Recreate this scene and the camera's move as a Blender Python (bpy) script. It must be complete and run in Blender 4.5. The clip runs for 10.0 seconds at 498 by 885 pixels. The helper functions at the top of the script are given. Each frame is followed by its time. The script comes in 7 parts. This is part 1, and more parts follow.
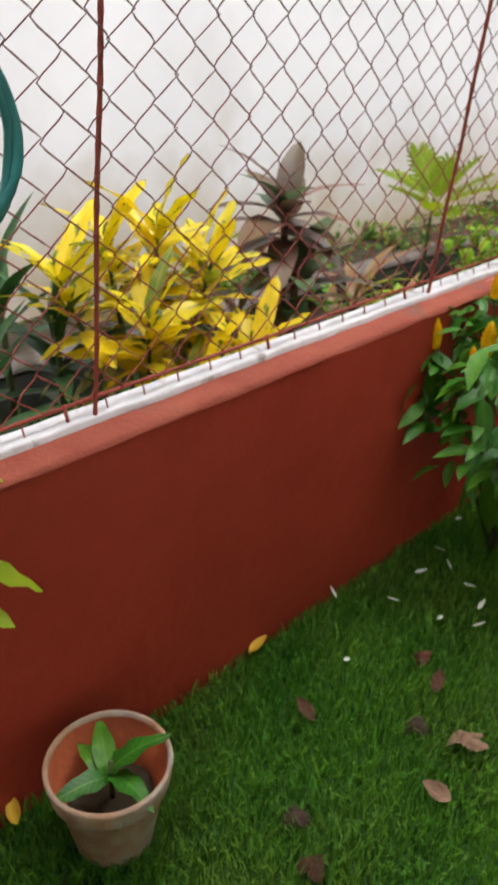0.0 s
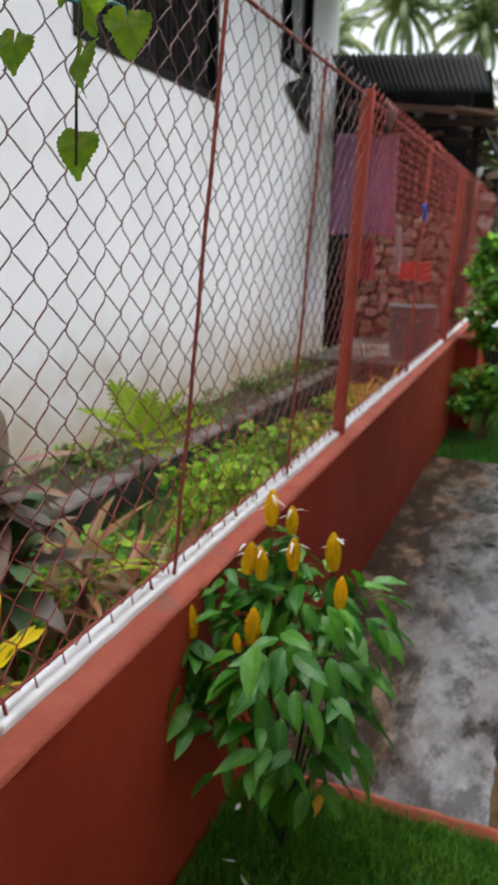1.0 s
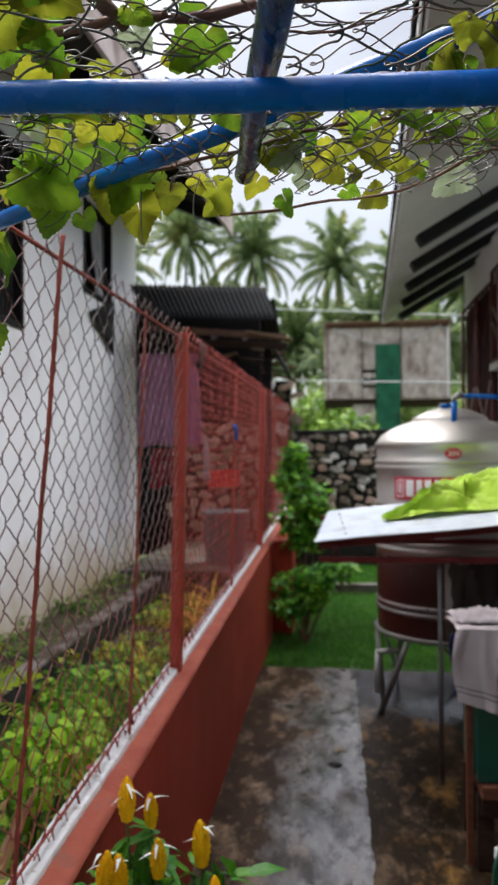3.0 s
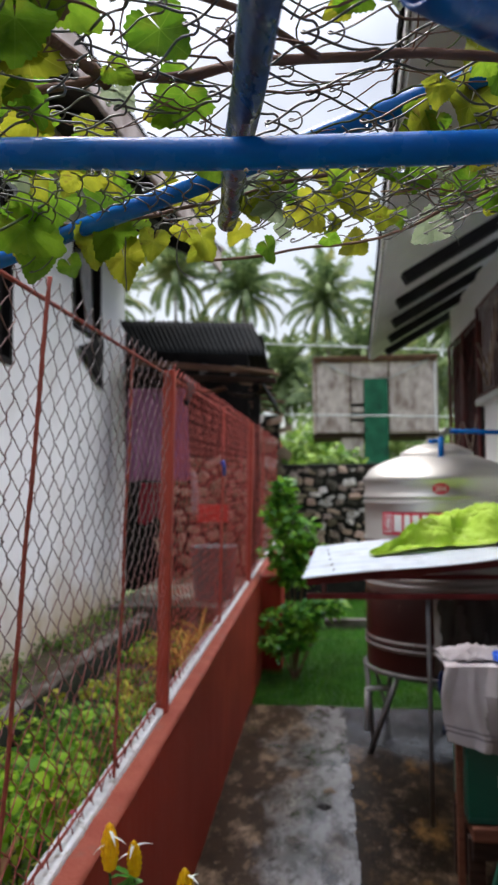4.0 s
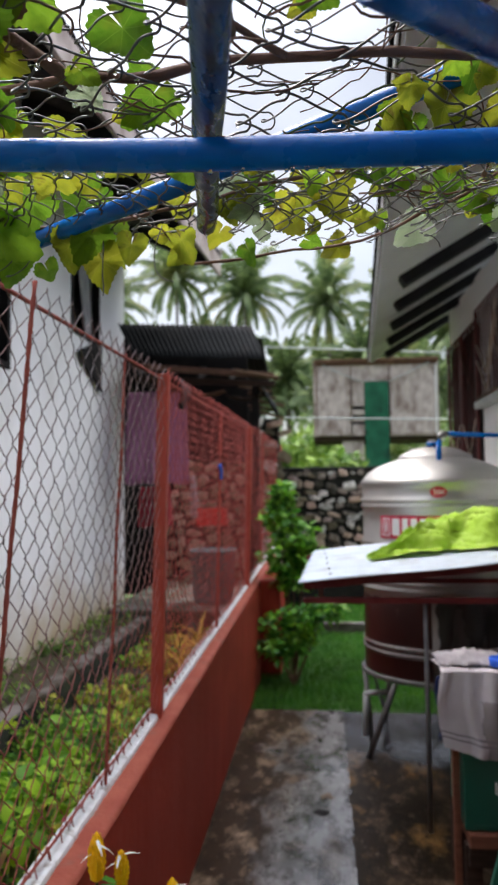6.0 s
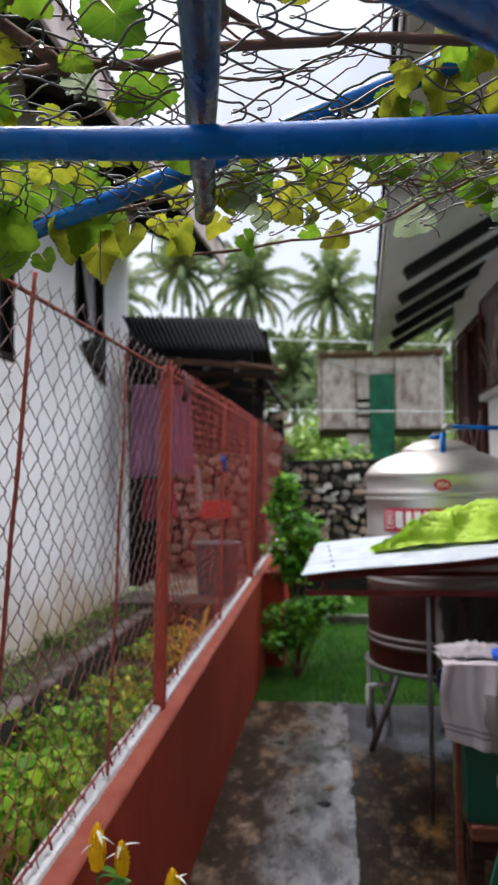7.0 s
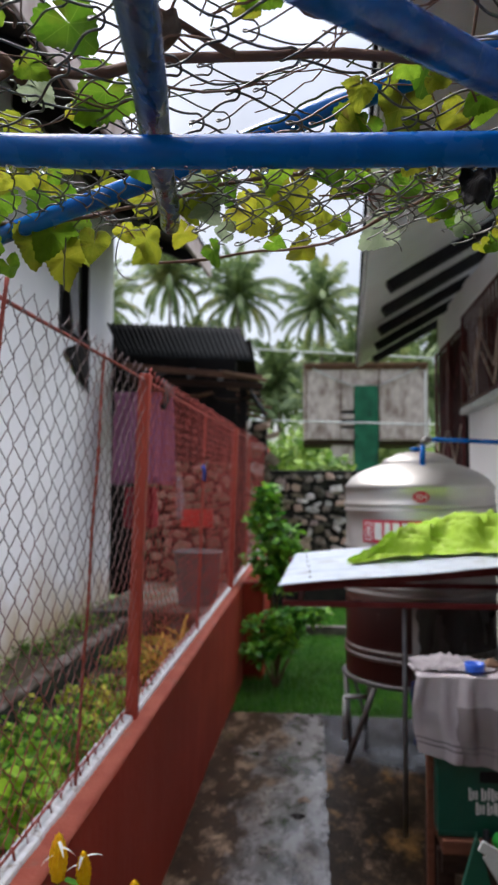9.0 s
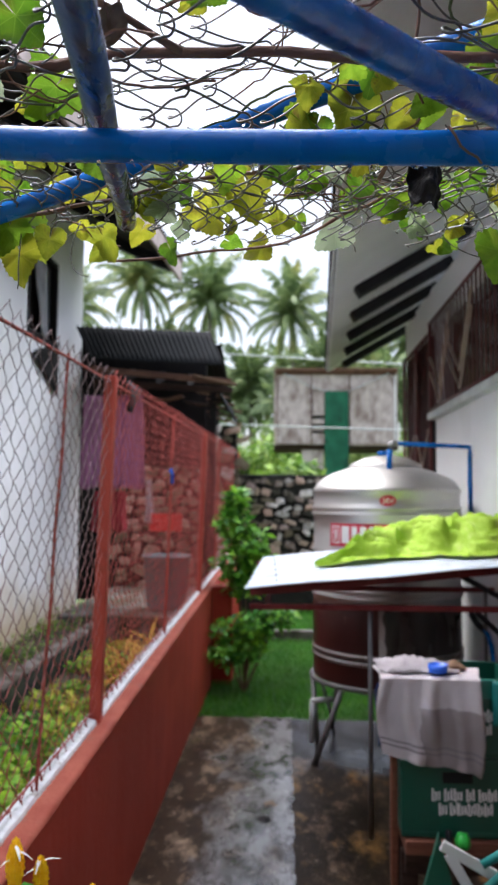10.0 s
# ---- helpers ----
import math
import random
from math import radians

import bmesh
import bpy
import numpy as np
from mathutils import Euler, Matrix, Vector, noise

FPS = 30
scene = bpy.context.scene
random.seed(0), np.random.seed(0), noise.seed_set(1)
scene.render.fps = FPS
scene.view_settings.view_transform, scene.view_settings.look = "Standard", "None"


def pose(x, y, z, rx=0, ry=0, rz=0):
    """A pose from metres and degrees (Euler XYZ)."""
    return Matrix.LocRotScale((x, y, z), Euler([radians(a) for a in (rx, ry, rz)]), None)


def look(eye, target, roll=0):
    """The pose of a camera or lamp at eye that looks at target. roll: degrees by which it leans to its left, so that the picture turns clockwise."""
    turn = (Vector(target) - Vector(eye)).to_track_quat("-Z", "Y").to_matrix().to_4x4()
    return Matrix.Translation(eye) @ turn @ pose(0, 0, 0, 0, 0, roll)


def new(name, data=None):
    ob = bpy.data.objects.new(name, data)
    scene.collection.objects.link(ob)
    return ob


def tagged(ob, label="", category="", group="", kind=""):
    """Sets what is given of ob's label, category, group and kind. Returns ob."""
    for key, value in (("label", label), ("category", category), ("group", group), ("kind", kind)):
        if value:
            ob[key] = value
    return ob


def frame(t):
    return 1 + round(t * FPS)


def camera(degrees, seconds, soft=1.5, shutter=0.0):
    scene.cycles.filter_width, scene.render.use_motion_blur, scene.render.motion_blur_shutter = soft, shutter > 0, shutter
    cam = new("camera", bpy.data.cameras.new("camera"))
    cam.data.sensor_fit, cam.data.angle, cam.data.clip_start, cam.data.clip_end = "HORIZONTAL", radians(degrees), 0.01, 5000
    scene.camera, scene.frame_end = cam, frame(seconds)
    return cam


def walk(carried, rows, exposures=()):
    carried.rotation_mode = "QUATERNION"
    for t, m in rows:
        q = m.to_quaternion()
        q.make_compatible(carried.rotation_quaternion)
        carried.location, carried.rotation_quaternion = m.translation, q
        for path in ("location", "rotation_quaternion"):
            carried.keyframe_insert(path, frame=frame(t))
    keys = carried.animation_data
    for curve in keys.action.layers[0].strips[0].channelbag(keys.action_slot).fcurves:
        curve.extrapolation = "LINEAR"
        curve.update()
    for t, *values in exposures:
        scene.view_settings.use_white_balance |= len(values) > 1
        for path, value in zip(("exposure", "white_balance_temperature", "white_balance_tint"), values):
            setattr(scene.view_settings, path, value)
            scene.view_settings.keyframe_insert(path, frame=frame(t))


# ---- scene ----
cam = camera(36.51, 10.0, soft=2.1, shutter=0.12)
cam.data.dof.use_dof, cam.data.dof.focus_distance, cam.data.dof.aperture_fstop = True, 0.75, 13.0
# seconds, eye x y z, yaw to the left of +y, pitch up, roll
PATH = [
    (0, 1.018, -1.666, 1.283, 44.71, -27.69, 1.26),
    (0.3, 0.968, -1.574, 1.353, 41.38, -24.79, 0.91),
    (0.5, 0.931, -1.549, 1.377, 34.12, -20.05, 2.48),
    (0.6, 0.898, -1.536, 1.388, 30.05, -16.82, 3.10),
    (0.8, 0.795, -1.491, 1.419, 25.15, -14.95, 2.71),
    (1, 0.722, -1.439, 1.455, 20.77, -14.24, 1.80),
    (1.3, 0.710, -1.367, 1.489, 17.81, -9.43, 1.25),
    (1.5, 0.700, -1.314, 1.475, 16.30, -5.78, 0.08),
    (2, 0.659, -1.351, 1.509, 11.00, -3.77, 0.75),
    (2.5, 0.628, -1.360, 1.539, 6.79, -3.18, -0.16),
    (3, 0.608, -1.358, 1.579, 6.42, 0.69, -0.47),
    (4.5, 0.627, -1.364, 1.595, 5.33, 3.37, -0.63),
    (5, 0.637, -1.362, 1.601, 5.71, 3.55, -0.69),
    (5.5, 0.641, -1.353, 1.598, 5.62, 3.63, -0.72),
    (7, 0.653, -1.341, 1.594, 6.13, 2.89, -0.61),
    (7.5, 0.657, -1.340, 1.598, 5.91, 3.05, -0.34),
    (8, 0.659, -1.343, 1.595, 5.70, 3.24, -0.17),
    (8.5, 0.664, -1.346, 1.594, 5.54, 3.47, 0.23),
    (9, 0.684, -1.339, 1.594, 5.04, 3.60, 0.28),
    (9.5, 0.697, -1.338, 1.590, 3.74, 3.83, 0.31),
    (10, 0.705, -1.340, 1.585, 2.89, 3.99, 0.36),
]
walk(cam, [(t, pose(x, y, z, 0, 0, yaw) @ pose(0, 0, 0, 90 + pitch) @ pose(0, 0, 0, 0, 0, roll)) for t, x, y, z, yaw, pitch, roll in PATH],
     exposures=[(0.0, 0.74, 6850, 10), (0.5, 0.47, 6500, 8), (1.0, 0.42, 6550, 8), (1.25, 0.40, 6600, 9), (1.5, -0.02, 6700, 10), (2.0, 0.04, 6650, 10), (4.5, 0.12, 6350, 11), (8.0, 0.18, 6350, 11), (9.0, 0.05, 6250, 12), (9.5, 0.05, 6200, 12), (10.0, 0.53, 6100, 12)])
# ---------------------------------------------------------------- light
world = bpy.data.worlds.new("overcast")
scene.world = world
world.use_nodes = True
wn, wl = world.node_tree.nodes, world.node_tree.links
sky = wn.new("ShaderNodeTexSky")
sky.sky_type = 'NISHITA'
sky.sun_disc = False
sky.sun_elevation, sky.sun_rotation = radians(55), radians(-58)
sky.air_density, sky.dust_density, sky.ozone_density = 1.0, 4.0, 1.0
grey = wn.new("ShaderNodeHueSaturation")
grey.inputs["Saturation"].default_value = 0.45
wl.new(sky.outputs[0], grey.inputs["Color"])
# thin overcast: bright overhead, a grey band round the horizon
where, axis, rise, shade = wn.new("ShaderNodeTexCoord"), wn.new("ShaderNodeSeparateXYZ"), wn.new("ShaderNodeMapRange"), wn.new("ShaderNodeMix")
wl.new(where.outputs["Generated"], axis.inputs[0])
wl.new(axis.outputs["Z"], rise.inputs["Value"])
rise.inputs["To Min"].default_value, rise.inputs["To Max"].default_value = 0.58, 2.9
rise.inputs["From Min"].default_value, rise.inputs["From Max"].default_value = 0.5, 1.0
shade.data_type, shade.blend_type = 'RGBA', 'MULTIPLY'
shade.inputs["Factor"].default_value = 1.0
wl.new(grey.outputs[0], shade.inputs["A"])
wl.new(rise.outputs[0], shade.inputs["B"])
cloud, puff, pale = wn.new("ShaderNodeTexNoise"), wn.new("ShaderNodeMapRange"), wn.new("ShaderNodeMix")
cloud.inputs["Scale"].default_value, cloud.inputs["Detail"].default_value = 4.5, 6.0
wl.new(where.outputs["Generated"], cloud.inputs["Vector"])
wl.new(cloud.outputs["Fac"], puff.inputs["Value"])
puff.inputs["From Min"].default_value, puff.inputs["From Max"].default_value = 0.3, 0.7
puff.inputs["To Min"].default_value, puff.inputs["To Max"].default_value = 0.78, 1.12
pale.data_type, pale.blend_type = 'RGBA', 'MULTIPLY'
pale.inputs["Factor"].default_value = 1.0
wl.new(shade.outputs["Result"], pale.inputs["A"])
wl.new(puff.outputs[0], pale.inputs["B"])
wl.new(pale.outputs["Result"], wn["Background"].inputs[0])
wn["Background"].inputs[1].default_value = 0.34
sun = new("sun", bpy.data.lights.new("sun", 'SUN'))
sun.data.energy, sun.data.angle, sun.data.color = 2.5, radians(60), (1.0, 0.985, 0.97)
sun.matrix_basis = look((0, 0, 20), (-20 * math.cos(radians(55)) * math.sin(radians(58)), -20 * math.cos(radians(55)) * math.cos(radians(58)), 20 - 20 * math.sin(radians(55))))

rng = random.Random(7)


# ---------------------------------------------------------------- materials
def mat(name, c1, c2=None, scale=6.0, rough=0.7, bump=0.15, fine=60.0, metal=0.0, spread=0.0, big=None, big_scale=0.8,
        thin=0.0, rough2=None, stretch=(1, 1, 1), edge=(0.35, 0.65), big_edge=(0.52, 0.68), island=0.0, coat=0.0):
    """Principled paint of two noises: c1 to c2 at scale, stains of big at big_scale, relief at fine."""
    m = bpy.data.materials.new(name)
    m.use_nodes = True
    n, l = m.node_tree.nodes, m.node_tree.links
    b = n["Principled BSDF"]
    tc = n.new("ShaderNodeTexCoord")
    mp = n.new("ShaderNodeMapping")
    mp.inputs["Scale"].default_value = stretch
    l.new(tc.outputs["Object"], mp.inputs[0])

    def noise_tex(s, detail=5.0):
        t = n.new("ShaderNodeTexNoise")
        t.inputs["Scale"].default_value, t.inputs["Detail"].default_value = s, detail
        l.new(mp.outputs[0], t.inputs["Vector"])
        return t

    def ramp(src, lo, hi, a=(0, 0, 0), z=(1, 1, 1)):
        r = n.new("ShaderNodeValToRGB")
        r.color_ramp.elements[0].position, r.color_ramp.elements[1].position = lo, hi
        r.color_ramp.elements[0].color, r.color_ramp.elements[1].color = (*a, 1), (*z, 1)
        l.new(src, r.inputs[0])
        return r

    first = noise_tex(scale)
    col = ramp(first.outputs["Fac"], *edge, c1, c2 or tuple(min(1, v * 1.25) for v in c1)).outputs[0]
    if big:
        mask = ramp(noise_tex(big_scale, 8.0).outputs["Fac"], *big_edge)
        mix = n.new("ShaderNodeMix")
        mix.data_type = 'RGBA'
        l.new(mask.outputs[0], mix.inputs["Factor"])
        l.new(col, mix.inputs["A"])
        mix.inputs["B"].default_value = (*big, 1)
        col = mix.outputs["Result"]
    if spread or island:
        hs = n.new("ShaderNodeHueSaturation")
        src = n.new("ShaderNodeObjectInfo").outputs["Random"] if spread else n.new("ShaderNodeNewGeometry").outputs["Random Per Island"]
        mr = n.new("ShaderNodeMapRange")
        k = spread or island
        mr.inputs["To Min"].default_value, mr.inputs["To Max"].default_value = 1 - k, 1 + k
        l.new(src, mr.inputs["Value"])
        l.new(mr.outputs[0], hs.inputs["Value"])
        mh = n.new("ShaderNodeMapRange")
        mh.inputs["To Min"].default_value, mh.inputs["To Max"].default_value = 0.5 + 0.05 * k, 0.5 - 0.05 * k
        l.new(src, mh.inputs["Value"])
        l.new(mh.outputs[0], hs.inputs["Hue"])
        l.new(col, hs.inputs["Color"])
        col = hs.outputs[0]
    l.new(col, b.inputs["Base Color"])
    b.inputs["Metallic"].default_value = metal
    b.inputs["Coat Weight"].default_value = coat
    b.inputs["Roughness"].default_value = rough
    if rough > 0.42 and not metal:
        b.inputs["Specular IOR Level"].default_value = 0.22
    if rough2 is not None:
        rr = n.new("ShaderNodeMapRange")
        rr.inputs["From Min"].default_value, rr.inputs["From Max"].default_value = 0.38, 0.62
        rr.inputs["To Min"].default_value, rr.inputs["To Max"].default_value = rough, rough2
        l.new(noise_tex(big_scale * 1.7, 6.0).outputs["Fac"], rr.inputs["Value"])
        l.new(rr.outputs[0], b.inputs["Roughness"])
    if bump:
        bp = n.new("ShaderNodeBump")
        bp.inputs["Strength"].default_value, bp.inputs["Distance"].default_value = bump, 0.01
        l.new(noise_tex(fine, 4.0).outputs["Fac"], bp.inputs["Height"])
        l.new(bp.outputs[0], b.inputs["Normal"])
    if thin:
        tr = n.new("ShaderNodeBsdfTranslucent")
        l.new(col, tr.inputs["Color"])
        mx = n.new("ShaderNodeMixShader")
        mx.inputs[0].default_value = thin
        l.new(b.outputs[0], mx.inputs[1])
        l.new(tr.outputs[0], mx.inputs[2])
        l.new(mx.outputs[0], n["Material Output"].inputs[0])
    return m


M_red = mat("red_oxide_paint", (0.33, 0.033, 0.017), (0.41, 0.049, 0.026), 9.0, 0.62, 0.25, 60, big=(0.25, 0.028, 0.014), big_scale=2.2, big_edge=(0.44, 0.80), stretch=(1, 0.35, 0.5))
M_red.node_tree.nodes["Principled BSDF"].inputs["Specular IOR Level"].default_value = 0.25
M_redtop = mat("weathered_red_paint", (0.35, 0.09, 0.055), (0.28, 0.06, 0.037), 9, 0.75, 0.3, 80, big=(0.18, 0.10, 0.075), big_scale=7, big_edge=(0.58, 0.72))
M_white = mat("white_wall_paint", (0.83, 0.83, 0.84), (0.77, 0.77, 0.78), 1.4, 0.85, 0.12, 45, big=(0.62, 0.61, 0.58), big_scale=1.1, big_edge=(0.55, 0.85))
M_plain = mat("unseen_wall_maroon", (0.11, 0.035, 0.028), (0.15, 0.05, 0.04), 3, 0.85, 0.3, 40, big=(0.07, 0.03, 0.025), big_scale=1.3)
M_ledge = mat("white_ledge_paint", (0.68, 0.68, 0.68), (0.58, 0.58, 0.57), 20, 0.7, 0.2, 90, big=(0.36, 0.32, 0.28), big_scale=22, big_edge=(0.62, 0.70))
M_redsteel = mat("red_painted_steel", (0.38, 0.055, 0.034), (0.45, 0.08, 0.05), 14, 0.5, 0.2, 120, big=(0.20, 0.05, 0.03), big_scale=8, big_edge=(0.58, 0.70))
M_rust = mat("rusty_rod", (0.27, 0.062, 0.045), (0.34, 0.075, 0.05), 20, 0.7, 0.5, 160)
M_wirered = mat("red_painted_wire", (0.44, 0.068, 0.052), (0.35, 0.06, 0.045), 12, 0.55, 0.0)
M_wire = mat("rusting_wire", (0.17, 0.15, 0.147), (0.13, 0.115, 0.112), 14, 0.6, 0.0, big=(0.22, 0.12, 0.105), big_scale=1.1, big_edge=(0.36, 0.58))
M_net = mat("dull_zinc_wire", (0.14, 0.135, 0.13), (0.06, 0.055, 0.05), 25, 0.42, 0.0, metal=0.4)
M_pipe = mat("blue_plastic_pipe", (0.003, 0.130, 0.50), (0.006, 0.165, 0.57), 8, 0.15, 0.10, 90, big=(0.003, 0.085, 0.36), big_scale=14, big_edge=(0.50, 0.75), rough2=0.34)
M_pipe.node_tree.nodes["Principled BSDF"].inputs["Specular IOR Level"].default_value = 0.34
M_pipe3 = mat("scuffed_blue_pipe", (0.003, 0.110, 0.47), (0.006, 0.15, 0.56), 10, 0.16, 0.2, 90, big=(0.002, 0.035, 0.20), big_scale=12, big_edge=(0.48, 0.66), rough2=0.4)
# dirt streaks, plus the long pipe's shade put into the navy base
M_pipe2 = mat("dirty_shaded_blue_pipe", (0.004, 0.028, 0.12), (0.007, 0.055, 0.21), 9, 0.13, 0.15, 60, big=(0.020, 0.030, 0.055), big_scale=16, big_edge=(0.50, 0.66), rough2=0.42, stretch=(3, 0.8, 3))


def wet_concrete(name, film, dark, tan, stain, stain_edge, axis, edge, ramp_width):
    """Rain-wet concrete: brown growth with tan wear and rusty patches, and past an edge along one axis a film of
    standing water over pale cement, the sky's reflection put into its colour.
    """
    m = bpy.data.materials.new(name)
    m.use_nodes = True
    n, l = m.node_tree.nodes, m.node_tree.links
    b = n["Principled BSDF"]
    tc, sep = n.new("ShaderNodeTexCoord"), n.new("ShaderNodeSeparateXYZ")
    l.new(tc.outputs["Object"], sep.inputs[0])

    def tex(scale, detail, rough, shift=0.0):
        t, mp = n.new("ShaderNodeTexNoise"), n.new("ShaderNodeMapping")
        t.inputs["Scale"].default_value, t.inputs["Detail"].default_value, t.inputs["Roughness"].default_value = scale, detail, rough
        mp.inputs["Location"].default_value, mp.inputs["Scale"].default_value = (shift, shift * 0.7, 0), (1.0, 0.5, 1.0)
        l.new(tc.outputs["Object"], mp.inputs[0])
        l.new(mp.outputs[0], t.inputs["Vector"])
        return t.outputs["Fac"]

    def span(src, a, z, lo=0.0, hi=1.0):
        r = n.new("ShaderNodeMapRange")
        for key, value in (("From Min", a), ("From Max", z), ("To Min", lo), ("To Max", hi)):
            r.inputs[key].default_value = value
        l.new(src, r.inputs["Value"])
        return r.outputs[0]

    def blend(fac, a, z, how='MIX'):
        x = n.new("ShaderNodeMix")
        x.data_type, x.blend_type = 'RGBA', how
        l.new(fac, x.inputs["Factor"])
        for key, value in (("A", a), ("B", z)):
            if isinstance(value, tuple):
                x.inputs[key].default_value = (*value, 1)
            else:
                l.new(value, x.inputs[key])
        return x.outputs["Result"]

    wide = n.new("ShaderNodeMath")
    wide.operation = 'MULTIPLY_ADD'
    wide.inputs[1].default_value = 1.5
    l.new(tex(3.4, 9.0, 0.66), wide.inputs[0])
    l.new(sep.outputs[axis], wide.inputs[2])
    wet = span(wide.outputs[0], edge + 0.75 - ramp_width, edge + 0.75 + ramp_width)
    grown = blend(span(tex(6.5, 9.0, 0.68, 3.0), 0.50, 0.62, 0.0, 0.8), dark, tan)
    grown = blend(span(tex(3.1, 8.0, 0.6, 4.0), *stain_edge), grown, stain)
    grown = blend(span(tex(17, 9.0, 0.75, 2.0), 0.56, 0.66, 0.0, 0.55), grown, tuple(min(0.5, 1.5 * c + 0.05) for c in tan))
    # cement tone, made paler to carry the sky's reflection in the water
    sky_sheen = blend(span(tex(5.0, 9.0, 0.62, 7.0), 0.49, 0.60, 0.0, 0.85), film, tuple(0.45 * c for c in film))
    sky_sheen = blend(span(tex(15, 8.0, 0.7, 5.0), 0.56, 0.68, 0.0, 0.6), sky_sheen, tuple(min(0.6, 1.6 * c) for c in film))
    col = blend(wet, grown, sky_sheen)
    col = blend(span(tex(9, 10.0, 0.72, 9.0), 0.40, 0.52, 0.9, 0.0), col, tuple(0.5 * c for c in dark))
    l.new(col, b.inputs["Base Color"])
    l.new(span(wet, 0.0, 1.0, 0.46, 0.16), b.inputs["Roughness"])
    l.new(span(wet, 0.0, 1.0, 0.10, 0.46), b.inputs["Specular IOR Level"])
    bp = n.new("ShaderNodeBump")
    bp.inputs["Strength"].default_value, bp.inputs["Distance"].default_value = 0.10, 0.01
    l.new(tex(40, 5.0, 0.6), bp.inputs["Height"])
    l.new(bp.outputs[0], b.inputs["Normal"])
    return m


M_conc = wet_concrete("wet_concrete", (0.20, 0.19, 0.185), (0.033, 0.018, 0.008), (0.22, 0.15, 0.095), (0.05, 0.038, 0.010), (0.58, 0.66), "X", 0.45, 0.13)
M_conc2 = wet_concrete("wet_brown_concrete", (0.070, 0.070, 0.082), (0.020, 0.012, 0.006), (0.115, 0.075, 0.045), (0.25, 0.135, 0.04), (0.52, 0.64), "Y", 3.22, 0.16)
# dark glossy patch that stands in for reflections in the bare steel
M_darkreflect = mat("painted_dark_reflection", (0.035, 0.033, 0.030), (0.055, 0.05, 0.045), 4, 0.10, 0.05, 20, big=(0.11, 0.10, 0.09), big_scale=5, big_edge=(0.52, 0.68), rough2=0.3, stretch=(1, 1, 0.3))
M_film = mat("dark_maroon_film", (0.040, 0.012, 0.010), (0.055, 0.018, 0.014), 5, 0.3, 0.05, 30, big=(0.11, 0.06, 0.05), big_scale=14, big_edge=(0.68, 0.74))

M_kerb = mat("grey_kerb_concrete", (0.10, 0.09, 0.082), (0.17, 0.155, 0.14), 7, 0.8, 0.4, 60, big=(0.04, 0.04, 0.02), big_scale=4, big_edge=(0.42, 0.58))
M_kerb2 = mat("worn_kerb_concrete", (0.12, 0.10, 0.09), (0.20, 0.17, 0.15), 9, 0.85, 0.4, 60, big=(0.06, 0.045, 0.03), big_scale=5, big_edge=(0.45, 0.6))
# moss, with the kerb side's shade put into the near-black colour
M_moss_shade = mat("mossy_concrete_painted_shade", (0.010, 0.011, 0.008), (0.022, 0.024, 0.014), 8, 0.9, 0.5, 50, big=(0.028, 0.036, 0.012), big_scale=3)
M_soil = mat("damp_soil", (0.035, 0.028, 0.018), (0.07, 0.055, 0.035), 12, 0.95, 0.8, 40, big=(0.062, 0.046, 0.028), big_scale=2.5, big_edge=(0.4, 0.6))
M_turf = mat("turf", (0.025, 0.07, 0.014), (0.04, 0.10, 0.018), 9, 0.9, 0.9, 120, big=(0.05, 0.075, 0.018), big_scale=2)
M_blade = mat("grass_blades", (0.060, 0.22, 0.018), (0.108, 0.30, 0.026), 5, 0.5, 0.0, thin=0.35, island=0.35, big=(0.12, 0.24, 0.03), big_scale=2.3, big_edge=(0.46, 0.7))
# darker, less translucent version of grass_blades for the far lawn
M_blade2 = mat("far_grass_blades", (0.042, 0.19, 0.012), (0.085, 0.27, 0.020), 4, 0.55, 0.0, thin=0.2, island=0.35, big=(0.05, 0.12, 0.015), big_scale=1.6, big_edge=(0.46, 0.7))
M_far_ground = mat("distant_grass", (0.05, 0.075, 0.02), (0.08, 0.10, 0.035), 0.7, 0.95, 0.4, 8)
M_leaf = mat("green_leaf", (0.034, 0.175, 0.009), (0.066, 0.25, 0.015), 30, 0.42, 0.15, 120, thin=0.28, spread=0.4)
M_leafdark = mat("deep_green_leaf", (0.02, 0.075, 0.018), (0.03, 0.11, 0.02), 30, 0.4, 0.15, 120, thin=0.25, spread=0.3)
M_vine = mat("vine_leaf", (0.10, 0.21, 0.012), (0.17, 0.30, 0.02), 40, 0.45, 0.35, 90, thin=0.6, spread=0.35, big=(0.22, 0.24, 0.02), big_scale=18, big_edge=(0.56, 0.72))
M_vineolive = mat("olive_vine_leaf", (0.23, 0.27, 0.02), (0.33, 0.35, 0.025), 40, 0.5, 0.35, 90, thin=0.55, spread=0.3, big=(0.13, 0.08, 0.025), big_scale=22, big_edge=(0.58, 0.68))
M_vineold = mat("yellowing_vine_leaf", (0.21, 0.235, 0.013), (0.30, 0.30, 0.022), 35, 0.5, 0.35, 90, thin=0.6, spread=0.25, big=(0.22, 0.20, 0.03), big_scale=22, big_edge=(0.58, 0.66))
M_vinepale = mat("pale_vine_leaf", (0.30, 0.38, 0.22), (0.36, 0.42, 0.28), 35, 0.55, 0.3, 90, thin=0.45, spread=0.15)
M_croton = mat("yellow_croton_leaf", (0.86, 0.68, 0.012), (0.74, 0.56, 0.015), 16, 0.4, 0.1, 90, thin=0.3, spread=0.18, big=(0.10, 0.17, 0.015), big_scale=17, big_edge=(0.55, 0.60), stretch=(2.2, 0.8, 1))
